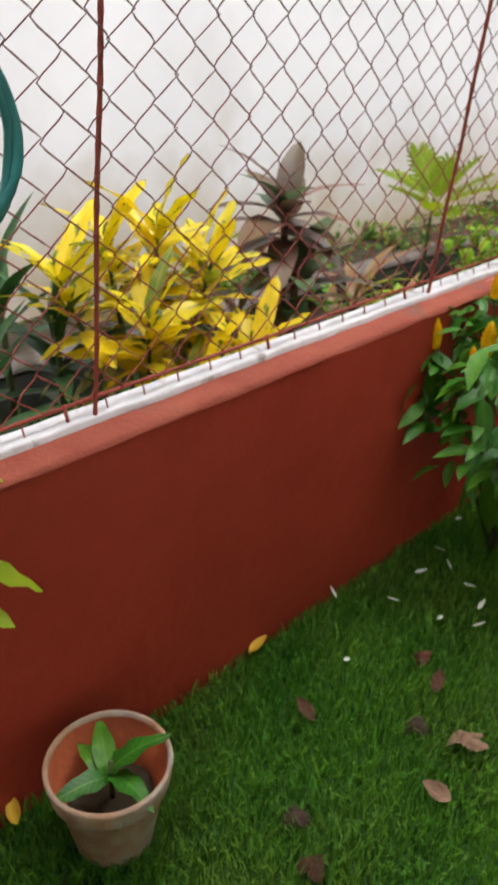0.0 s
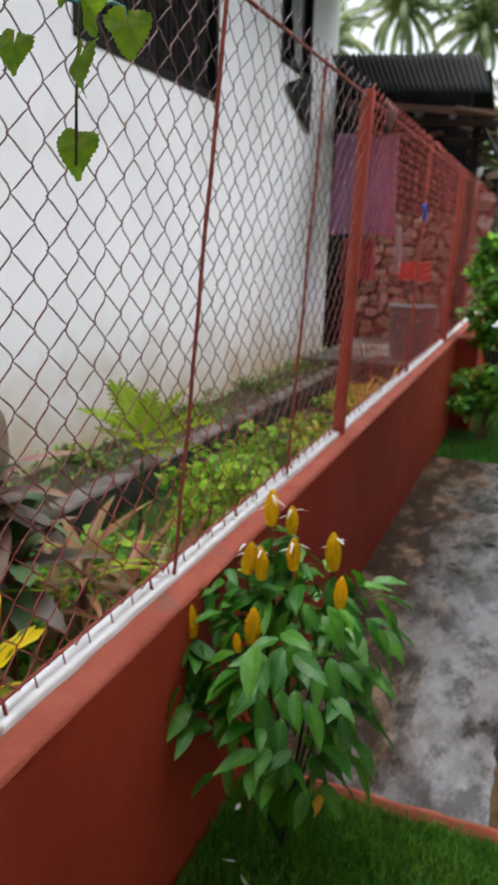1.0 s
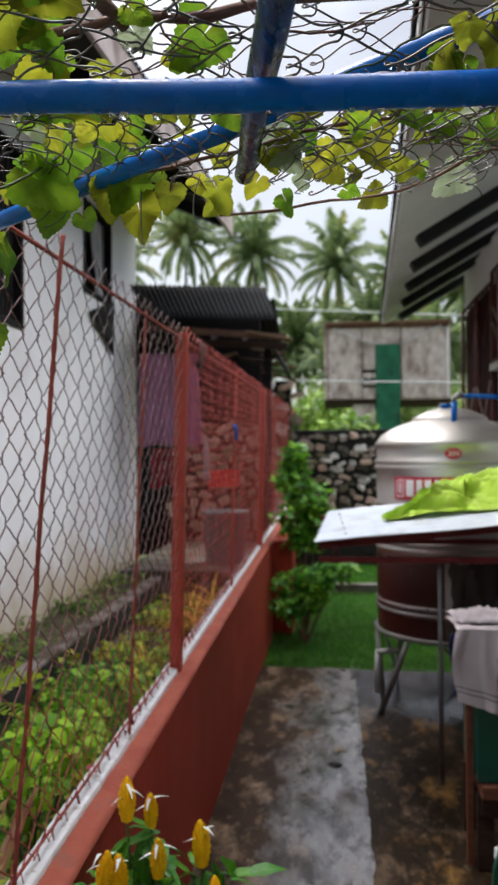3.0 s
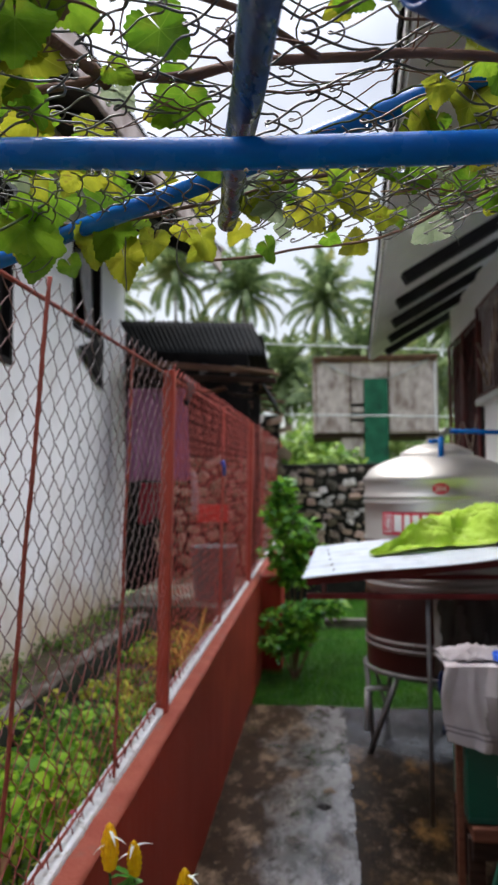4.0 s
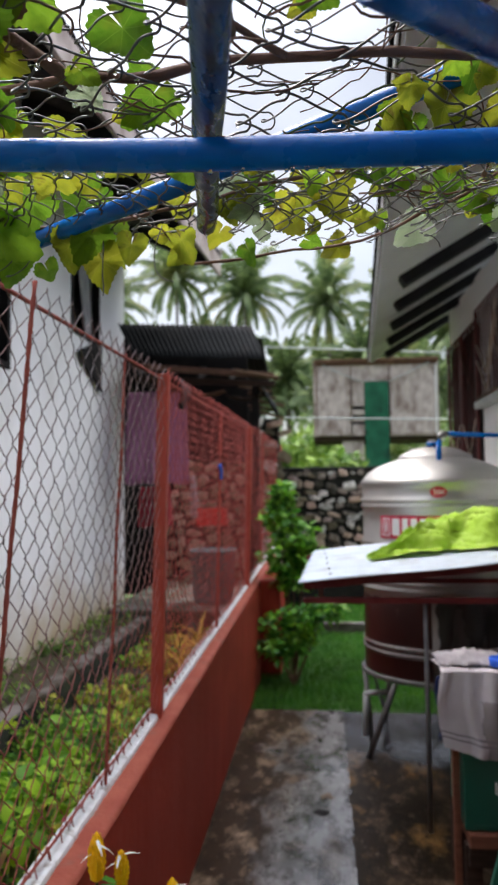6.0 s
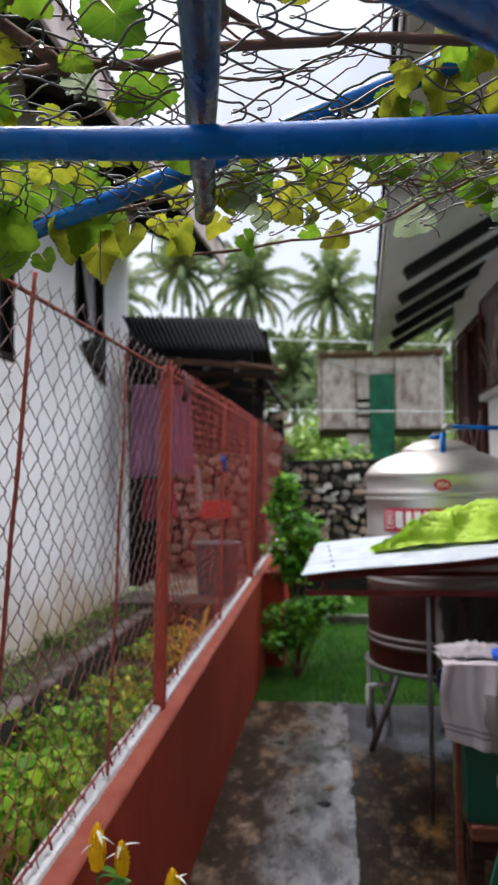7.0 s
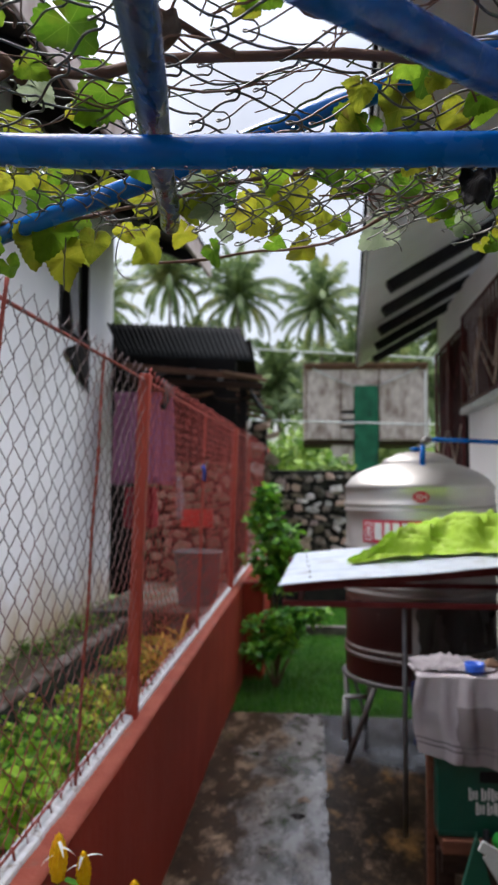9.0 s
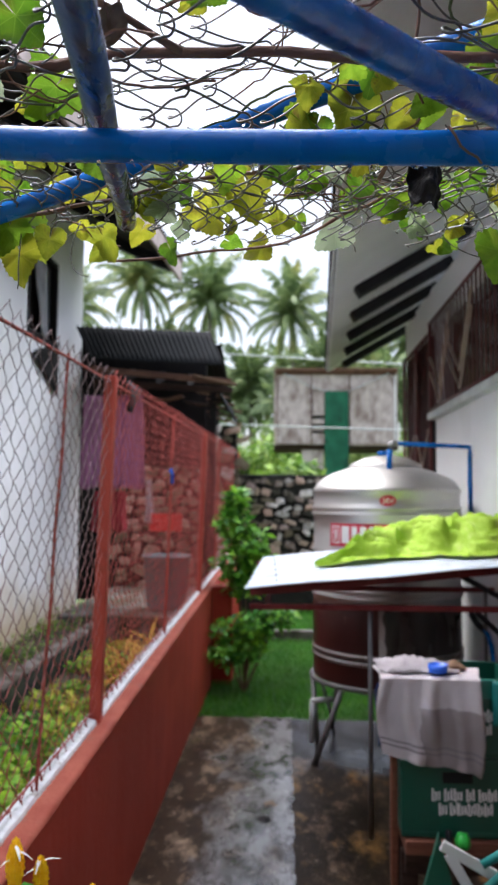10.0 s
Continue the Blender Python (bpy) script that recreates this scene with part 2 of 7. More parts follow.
M_cream = mat("cream_croton_leaf", (0.52, 0.46, 0.16), (0.62, 0.55, 0.24), 20, 0.5, 0.1, 90, thin=0.3, spread=0.2)
M_croton2 = mat("green_croton_leaf", (0.10, 0.22, 0.02), (0.32, 0.34, 0.03), 26, 0.4, 0.1, 90, thin=0.3, spread=0.2)
M_cordy = mat("purple_cordyline_leaf", (0.25, 0.115, 0.10), (0.22, 0.20, 0.085), 9, 0.36, 0.1, 90, thin=0.3, spread=0.5, big=(0.30, 0.125, 0.085), big_scale=9, big_edge=(0.5, 0.7))
M_cordygreen = mat("grey_green_cordyline_leaf", (0.085, 0.165, 0.070), (0.16, 0.22, 0.09), 9, 0.36, 0.1, 90, thin=0.3, spread=0.4, big=(0.20, 0.14, 0.08), big_scale=8, big_edge=(0.52, 0.7))
M_bronze = mat("bronze_strap_leaf", (0.26, 0.13, 0.05), (0.22, 0.26, 0.05), 8, 0.42, 0.1, 90, thin=0.35, spread=0.5, big=(0.40, 0.24, 0.06), big_scale=8, big_edge=(0.5, 0.65))
M_fern = mat("lime_fern_leaf", (0.28, 0.40, 0.015), (0.38, 0.47, 0.03), 20, 0.45, 0.1, 90, thin=0.4, spread=0.2)
M_herb = mat("herb_leaves", (0.075, 0.27, 0.018), (0.20, 0.38, 0.024), 3, 0.45, 0.0, thin=0.32, island=0.6, big=(0.40, 0.36, 0.03), big_scale=1.7, big_edge=(0.52, 0.64))
M_lime_leaf = mat("lime_bush_leaf", (0.13, 0.37, 0.018), (0.36, 0.48, 0.022), 4, 0.45, 0.1, 90, thin=0.35, spread=0.45)
M_brom = mat("orange_yellow_leaves", (0.42, 0.22, 0.02), (0.52, 0.32, 0.03), 10, 0.5, 0.0, thin=0.3, island=0.3)
M_shrub = mat("shrub_leaves", (0.075, 0.27, 0.024), (0.20, 0.47, 0.04), 5, 0.38, 0.0, thin=0.3, island=0.6)
M_under = mat("undergrowth_leaves", (0.08, 0.17, 0.025), (0.20, 0.32, 0.05), 3, 0.5, 0.0, thin=0.3, island=0.5)
M_tree = mat("tree_leaves", (0.09, 0.16, 0.04), (0.20, 0.28, 0.08), 0.6, 0.6, 0.0, thin=0.3, island=0.5)
M_palm = mat("palm_fronds", (0.11, 0.165, 0.07), (0.19, 0.26, 0.10), 0.5, 0.45, 0.0, thin=0.35, island=0.45, big=(0.26, 0.27, 0.10), big_scale=0.22, big_edge=(0.52, 0.68))
M_trunk = mat("palm_trunk", (0.16, 0.14, 0.12), (0.25, 0.22, 0.19), 4, 0.9, 0.5, 12)
M_banana = mat("banana_leaf", (0.17, 0.33, 0.03), (0.25, 0.40, 0.05), 3, 0.45, 0.1, 30, thin=0.4, spread=0.2)
M_flower = mat("yellow_bract", (0.95, 0.60, 0.008), (0.88, 0.50, 0.006), 60, 0.5, 0.3, 120, thin=0.2, spread=0.1)
M_petal = mat("white_petal", (0.80, 0.82, 0.76), (0.72, 0.76, 0.64), 30, 0.5, 0.0, thin=0.3)
M_pink = mat("pink_petal", (0.70, 0.10, 0.16), (0.60, 0.16, 0.2), 30, 0.5, 0.0, thin=0.3)
M_stem = mat("green_stem", (0.05, 0.09, 0.025), (0.08, 0.10, 0.03), 20, 0.6, 0.2)
M_cane = mat("brown_vine_cane", (0.13, 0.065, 0.045), (0.21, 0.12, 0.085), 30, 0.7, 0.6, 90, stretch=(0.4, 1, 1))
M_dry = mat("dry_leaf", (0.055, 0.021, 0.012), (0.11, 0.045, 0.025), 40, 0.8, 0.5, 90, spread=0.4)
M_bark = mat("dead_curled_leaf", (0.028, 0.018, 0.013), (0.065, 0.04, 0.028), 30, 0.85, 0.6, 60)
M_rot = mat("black_rotted_leaf", (0.010, 0.009, 0.010), (0.018, 0.015, 0.014), 40, 0.6, 0.6, 70)
M_deadleaf = mat("grey_brown_dead_leaf", (0.12, 0.085, 0.06), (0.19, 0.14, 0.10), 60, 0.85, 0.5, 90)
M_tan = mat("pale_dry_leaf", (0.22, 0.135, 0.085), (0.15, 0.09, 0.055), 40, 0.8, 0.5, 90)
M_yleaf = mat("fallen_yellow_leaf", (0.62, 0.40, 0.03), (0.5, 0.28, 0.03), 30, 0.6, 0.3, 90)
M_pot = mat("weathered_clay_pot", (0.30, 0.165, 0.095), (0.40, 0.26, 0.16), 22, 0.8, 0.4, 70, big=(0.36, 0.31, 0.25), big_scale=14, big_edge=(0.44, 0.62))
M_potin = mat("wet_terracotta", (0.42, 0.11, 0.045), (0.36, 0.09, 0.04), 14, 0.5, 0.3, 70)
M_steel = mat("stainless_steel", (0.56, 0.54, 0.51), (0.50, 0.485, 0.46), 3, 0.46, 0.03, 6, metal=1.0, rough2=0.54, stretch=(1, 1, 3))
M_galv = mat("galvanised_stand", (0.13, 0.13, 0.13), (0.20, 0.195, 0.19), 12, 0.5, 0.2, 60, metal=0.4)
M_label = mat("red_label_print", (0.62, 0.02, 0.06), (0.56, 0.02, 0.05), 8, 0.4, 0.0)
M_print = mat("white_label_print", (0.82, 0.80, 0.80), (0.76, 0.74, 0.74), 8, 0.4, 0.0)
M_sheet = mat("white_roofing_sheet", (0.50, 0.56, 0.63), (0.60, 0.66, 0.72), 9, 0.45, 0.08, 40, big=(0.40, 0.41, 0.42), big_scale=7, big_edge=(0.55, 0.75))
# the paler patches paint bright highlights of facets onto the crumpled plastic
M_lime = mat("lime_plastic_cloth", (0.38, 0.60, 0.04), (0.48, 0.70, 0.08), 14, 0.58, 0.9, 26, thin=0.15, big=(0.56, 0.72, 0.16), big_scale=16, big_edge=(0.58, 0.68))
M_towel = mat("grey_towel", (0.47, 0.43, 0.44), (0.55, 0.505, 0.515), 9, 0.95, 0.6, 260, big=(0.44, 0.39, 0.40), big_scale=5, big_edge=(0.5, 0.7))
M_towelwet = mat("wet_grey_towel", (0.26, 0.225, 0.225), (0.31, 0.27, 0.27), 9, 0.9, 0.6, 260)
M_rag = mat("damp_grey_rag", (0.30, 0.27, 0.28), (0.38, 0.35, 0.36), 12, 0.95, 0.6, 200)
M_stripe = mat("towel_stripe", (0.20, 0.18, 0.19), (0.26, 0.23, 0.24), 9, 0.95, 0.5, 260)
M_crate = mat("green_crate_plastic", (0.003, 0.062, 0.038), (0.005, 0.08, 0.05), 6, 0.38, 0.08, 60, big=(0.006, 0.05, 0.035), big_scale=5)
M_teal = mat("pale_teal_plastic", (0.010, 0.13, 0.095), (0.014, 0.16, 0.12), 6, 0.42, 0.08, 60)
M_dish = mat("blue_plastic", (0.015, 0.10, 0.62), (0.02, 0.12, 0.66), 6, 0.35, 0.0)
M_wood = mat("old_brown_wood", (0.024, 0.013, 0.009), (0.05, 0.028, 0.019), 8, 0.75, 0.5, 40, stretch=(1, 6, 6))
M_plank = mat("red_brown_plank", (0.13, 0.045, 0.026), (0.18, 0.07, 0.042), 8, 0.7, 0.4, 40, stretch=(1, 6, 6))
# near black for dark boards, with indoor shade put into the colour
M_dark = mat("dark_boards_and_indoor_shade", (0.008, 0.007, 0.007), (0.016, 0.013, 0.012), 5, 0.9, 0.3, 30)
M_roof = mat("dark_corrugated_iron", (0.007, 0.008, 0.0085), (0.013, 0.014, 0.014), 3, 0.9, 0.2, 30, big=(0.024, 0.018, 0.015), big_scale=2.5, big_edge=(0.58, 0.72))
M_maroon = mat("maroon_painted_iron", (0.085, 0.02, 0.02), (0.12, 0.03, 0.028), 10, 0.5, 0.2, 60)
M_crimsonsteel = mat("dark_crimson_steel", (0.13, 0.018, 0.018), (0.18, 0.03, 0.028), 12, 0.5, 0.2, 60)
M_soffit = mat("pale_grey_soffit", (0.68, 0.69, 0.70), (0.76, 0.77, 0.78), 2.5, 0.8, 0.15, 40, big=(0.38, 0.37, 0.36), big_scale=1.8, big_edge=(0.58, 0.75))
M_rafter = mat("dark_stained_rafter", (0.013, 0.013, 0.015), (0.024, 0.024, 0.027), 6, 0.7, 0.3, 40)
M_stonepale = mat("pale_fieldstone", (0.46, 0.44, 0.40), (0.66, 0.64, 0.60), 9, 0.8, 0.6, 22, spread=0.3, big=(0.26, 0.22, 0.17), big_scale=5, big_edge=(0.5, 0.64))
M_stone = mat("fieldstone", (0.17, 0.145, 0.115), (0.29, 0.26, 0.215), 9, 0.8, 0.6, 22, spread=0.9, big=(0.07, 0.05, 0.035), big_scale=5, big_edge=(0.46, 0.6))
M_stonered = mat("reddish_fieldstone", (0.27, 0.20, 0.135), (0.38, 0.31, 0.23), 9, 0.85, 0.6, 22, spread=0.7)
M_mortar = mat("black_mossy_mortar", (0.010, 0.0095, 0.008), (0.024, 0.024, 0.019), 9, 0.9, 0.7, 30)
M_tin = mat("streaked_pale_board", (0.37, 0.30, 0.275), (0.56, 0.475, 0.45), 7.5, 0.8, 0.1, 12, big=(0.21, 0.15, 0.13), big_scale=3.6, big_edge=(0.50, 0.70), stretch=(1, 1, 0.6))
M_curtainpost = mat("dark_grey_steel", (0.05, 0.05, 0.052), (0.085, 0.08, 0.08), 12, 0.5, 0.2, 60)
M_rusty = mat("rusty_edge", (0.09, 0.045, 0.03), (0.16, 0.085, 0.055), 6, 0.85, 0.4, 30)
M_greendoor = mat("green_door_paint", (0.010, 0.085, 0.045), (0.018, 0.13, 0.07), 3, 0.6, 0.1, 30, big=(0.008, 0.03, 0.02), big_scale=4, big_edge=(0.55, 0.7))
M_cable = mat("pale_cable", (0.40, 0.42, 0.42), (0.48, 0.50, 0.50), 3, 0.6, 0.0)
M_purple = mat("purple_cloth", (0.34, 0.13, 0.24), (0.42, 0.18, 0.31), 7, 0.9, 0.3, 60, big=(0.24, 0.10, 0.17), big_scale=3, stretch=(3, 1, 0.4))
M_crimson = mat("crimson_cloth", (0.35, 0.03, 0.05), (0.28, 0.03, 0.04), 7, 0.9, 0.3, 60)
M_black = mat("black_plastic", (0.008, 0.008, 0.010), (0.016, 0.016, 0.019), 7, 0.5, 0.1)
M_redboard = mat("red_plastic_board", (0.80, 0.045, 0.035), (0.72, 0.04, 0.03), 6, 0.5, 0.1)
M_tub = mat("blue_grey_tub", (0.09, 0.15, 0.165), (0.12, 0.19, 0.20), 6, 0.6, 0.2)
M_hose = mat("teal_hose", (0.012, 0.16, 0.15), (0.02, 0.2, 0.18), 20, 0.4, 0.1)
M_whitepl = mat("white_plastic", (0.56, 0.58, 0.57), (0.48, 0.50, 0.49), 6, 0.45, 0.05)
M_navy = mat("navy_cloth", (0.02, 0.03, 0.10), (0.03, 0.045, 0.14), 6, 0.8, 0.3)
M_bag = mat("thin_pale_plastic", (0.50, 0.46, 0.47), (0.42, 0.38, 0.40), 6, 0.5, 0.2, thin=0.3)
M_drop = bpy.data.materials.new("water")
M_drop.use_nodes = True
M_drop.node_tree.nodes["Principled BSDF"].inputs["Transmission Weight"].default_value = 1.0
M_drop.node_tree.nodes["Principled BSDF"].inputs["Roughness"].default_value = 0.0
M_drop.node_tree.nodes["Principled BSDF"].inputs["IOR"].default_value = 1.33
M_greenpl = mat("bright_green_plastic", (0.03, 0.42, 0.05), (0.04, 0.5, 0.06), 6, 0.35, 0.05)
M_curtain = mat("dusty_curtain", (0.30, 0.30, 0.32), (0.48, 0.48, 0.50), 5, 0.9, 0.2, 40, stretch=(1, 4, 0.6))
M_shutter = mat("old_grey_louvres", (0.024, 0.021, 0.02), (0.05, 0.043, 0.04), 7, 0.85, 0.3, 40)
M_glass = bpy.data.materials.new("window_glass")
M_glass.use_nodes = True
M_glass.node_tree.nodes["Principled BSDF"].inputs["Transmission Weight"].default_value = 0.9
M_glass.node_tree.nodes["Principled BSDF"].inputs["Roughness"].default_value = 0.05
M_glass.node_tree.nodes["Principled BSDF"].inputs["Base Color"].default_value = (0.5, 0.52, 0.52, 1)
M_glass.node_tree.nodes["Principled BSDF"].inputs["Specular IOR Level"].default_value = 0.2
M_tan_bar = mat("tan_painted_bar", (0.38, 0.28, 0.22), (0.46, 0.35, 0.28), 12, 0.5, 0.1)
M_drape = mat("maroon_drape", (0.045, 0.016, 0.017), (0.085, 0.03, 0.03), 6, 0.9, 0.2, 60, stretch=(1, 5, 0.5))


def foot_tinted(m, foot_tint, lo, hi):
    """Tint a material towards its foot with a ragged edge: the brown stain that rain splashes on plaster, red on the
    fence wire.
    """
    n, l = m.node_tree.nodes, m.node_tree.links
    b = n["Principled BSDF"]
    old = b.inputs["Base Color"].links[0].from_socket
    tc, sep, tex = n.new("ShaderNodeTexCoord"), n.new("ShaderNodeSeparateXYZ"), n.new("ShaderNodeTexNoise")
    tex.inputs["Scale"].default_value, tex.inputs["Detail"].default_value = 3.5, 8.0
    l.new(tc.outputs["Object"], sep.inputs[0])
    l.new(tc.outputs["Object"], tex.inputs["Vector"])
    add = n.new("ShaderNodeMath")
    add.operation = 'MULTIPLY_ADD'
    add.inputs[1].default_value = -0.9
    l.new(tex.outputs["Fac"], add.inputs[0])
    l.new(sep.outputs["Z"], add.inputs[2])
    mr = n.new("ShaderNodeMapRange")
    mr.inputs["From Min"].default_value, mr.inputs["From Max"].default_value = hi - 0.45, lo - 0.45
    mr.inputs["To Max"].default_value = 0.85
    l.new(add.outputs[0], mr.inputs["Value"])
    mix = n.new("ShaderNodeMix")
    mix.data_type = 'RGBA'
    mix.inputs["B"].default_value = (*foot_tint, 1)
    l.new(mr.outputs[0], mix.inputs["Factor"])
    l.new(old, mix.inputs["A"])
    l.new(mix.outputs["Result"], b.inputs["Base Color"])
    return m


# wire runs from red at its foot to grey-brown higher up
M_wire = foot_tinted(M_wire, (0.33, 0.06, 0.048), 0.95, 1.45)
M_splash = foot_tinted(mat("stained_white_plaster", (0.84, 0.84, 0.85), (0.78, 0.78, 0.79), 1.4, 0.85, 0.12, 45, big=(0.62, 0.61, 0.58), big_scale=1.1, big_edge=(0.55, 0.85)), (0.44, 0.335, 0.17), 0.30, 0.92)

# ---------------------------------------------------------------- building helpers
def finish(name, bm, material, smooth):
    me = bpy.data.meshes.new(name)
    bm.normal_update()
    bm.to_mesh(me)
    bm.free()
    me.materials.append(material)
    for p in me.polygons:
        p.use_smooth = smooth
    return me


def thing(name, base, label, category, group="", kind=""):
    ob = new(name)
    ob.location = base
    ob.empty_display_size = 0.1
    return tagged(ob, label, category, group, kind)


def solid(name, bm, material, label, category, kind="", smooth=False, group=""):
    return tagged(new(name, finish(name, bm, material, smooth)), label, category, group, kind)


def under(ob, parent):
    """Hang ob under parent while it keeps its place in the world."""
    m = parent.matrix_basis.copy()
    up = parent
    while up.parent:
        m = up.parent.matrix_basis @ up.matrix_parent_inverse @ m
        up = up.parent
    ob.parent, ob.matrix_parent_inverse = parent, m.inverted()
    return ob


def part(name, bm, material, parent, label="", smooth=False):
    ob = new(name, finish(name, bm, material, smooth))
    if label:
        ob["label"] = label
    return under(ob, parent)


def piece(name, me, parent, m):
    ob = new(name, me)
    ob.matrix_basis = m
    return under(ob, parent)


def raw(name, verts, faces, material, smooth=False):
    me = bpy.data.meshes.new(name)
    me.from_pydata(verts, [], faces)
    me.materials.append(material)
    for p in me.polygons:
        p.use_smooth = smooth
    me.update()
    return me


def box(lo, hi, bevel=0.0, bm=None, cuts=0, rough=0.0):
    bm = bm or bmesh.new()
    r = bmesh.ops.create_cube(bm, size=1.0)
    vs = r["verts"]
    for v in vs:
        v.co = Vector([lo[k] + (v.co[k] + 0.5) * (hi[k] - lo[k]) for k in range(3)])
    if bevel:
        es = list({e for v in vs for e in v.link_edges})
        bmesh.ops.bevel(bm, geom=es, offset=bevel, segments=2, affect='EDGES', profile=0.6)
    return bm


def tube_data(paths, r, sides=6, closed_ends=True):
    """Verts and faces of round tubes along polylines; r is a number or one per path, or a list per point."""
    verts, faces = [], []
    ring = [(math.cos(2 * math.pi * k / sides), math.sin(2 * math.pi * k / sides)) for k in range(sides)]
    for pi, path in enumerate(paths):
        pts = [Vector(p) for p in path]
        n, first = len(pts), len(verts)
        for i, p in enumerate(pts):
            d = (pts[min(i + 1, n - 1)] - pts[max(i - 1, 0)]).normalized()
            a = d.cross(Vector((0.31, 0.17, 0.93)) if abs(d.z) < 0.85 else Vector((0.95, 0.2, 0.1))).normalized()
            b = d.cross(a)
            rad = r if isinstance(r, (int, float)) else (r[pi] if isinstance(r[pi], (int, float)) else r[pi][i])
            verts += [p + rad * (c * a + s * b) for c, s in ring]
        for i in range(n - 1):
            for k in range(sides):
                q = first + i * sides
                faces.append((q + k, q + (k + 1) % sides, q + sides + (k + 1) % sides, q + sides + k))
        if closed_ends:
            faces.append(tuple(first + k for k in reversed(range(sides))))
            faces.append(tuple(first + (n - 1) * sides + k for k in range(sides)))
    return verts, faces


def tubes(name, paths, r, material, sides=6, smooth=True):
    return raw(name, *tube_data(paths, r, sides), material, smooth)


def tube_part(name, paths, r, material, parent, sides=8, label=""):
    ob = new(name, tubes(name, paths, r, material, sides))
    if label:
        ob["label"] = label
    return under(ob, parent)


def tube_bm(path, r, sides=8):
    """A round bar as a bmesh."""
    bm = bmesh.new()
    verts, faces = tube_data([path], r, sides)
    made = [bm.verts.new(v) for v in verts]
    for f in faces:
        bm.faces.new([made[k] for k in f])
    return bm


def lathe(profile, sides=32, bm=None, centre=(0, 0, 0)):
    bm = bm or bmesh.new()
    rings = []
    for rad, z in profile:
        rings.append([bm.verts.new((centre[0] + rad * math.cos(2 * math.pi * k / sides), centre[1] + rad * math.sin(2 * math.pi * k / sides), centre[2] + z)) for k in range(sides)])
    for a, b in zip(rings, rings[1:]):
        for k in range(sides):
            bm.faces.new((a[k], a[(k + 1) % sides], b[(k + 1) % sides], b[k]))
    return bm


def cap(bm, ring_from, sides):
    bm.verts.ensure_lookup_table()
    bm.faces.new([bm.verts[ring_from + k] for k in range(sides)])


def grid(nu, nv, fn, bm=None):
    bm = bm or bmesh.new()
    vs = [[bm.verts.new(fn(u / nu, v / nv)) for v in range(nv + 1)] for u in range(nu + 1)]
    for u in range(nu):
        for v in range(nv):
            bm.faces.new((vs[u][v], vs[u + 1][v], vs[u + 1][v + 1], vs[u][v + 1]))
    return bm


def thick(bm, t):
    bmesh.ops.recalc_face_normals(bm, faces=bm.faces[:])
    bmesh.ops.solidify(bm, geom=bm.faces[:], thickness=t)
    return bm


def lined(bm, t):
    """A soft sheet with a second face t below it, for cloth too creased for an even thickness."""
    bm.normal_update()
    twin = {v: bm.verts.new(v.co - v.normal * t) for v in bm.verts[:]}
    rim = [e for e in bm.edges if e.is_boundary]
    for f in bm.faces[:]:
        bm.faces.new([twin[v] for v in reversed(f.verts)])
    for e in rim:
        a, b = e.verts
        bm.faces.new((b, a, twin[a], twin[b]))
    return bm


def wob(p, s=1.0, k=0.0):
    return noise.noise(Vector(p) * s + Vector((k, k * 1.7, k * 0.3)))


def leaf_mesh(name, material, length=0.1, width=0.035, droop=0.25, fold=0.25, n=7, wave=0.0, sharp=1.0):
    """A pointed leaf from the origin along +y, folded at its midrib and drooping at its tip."""
    verts, faces = [], []
    for i in range(n + 1):
        t = i / n
        w = width * 0.5 * math.sin(math.pi * min(1, t ** 0.8)) ** (0.8 * sharp) if 0 < t < 1 else 0.0008
        y, z = length * t, -droop * length * t * t
        for s in (-1, -0.5, 0, 0.5, 1):
            wv = wave * width * math.sin(t * 17 + s * 2) * abs(s)
            verts.append((s * w, y, z + fold * w * abs(s) + wv))
    for i in range(n):
        for k in range(4):
            a = i * 5 + k
            faces.append((a, a + 1, a + 6, a + 5))
    return raw(name, verts, faces, material, True)


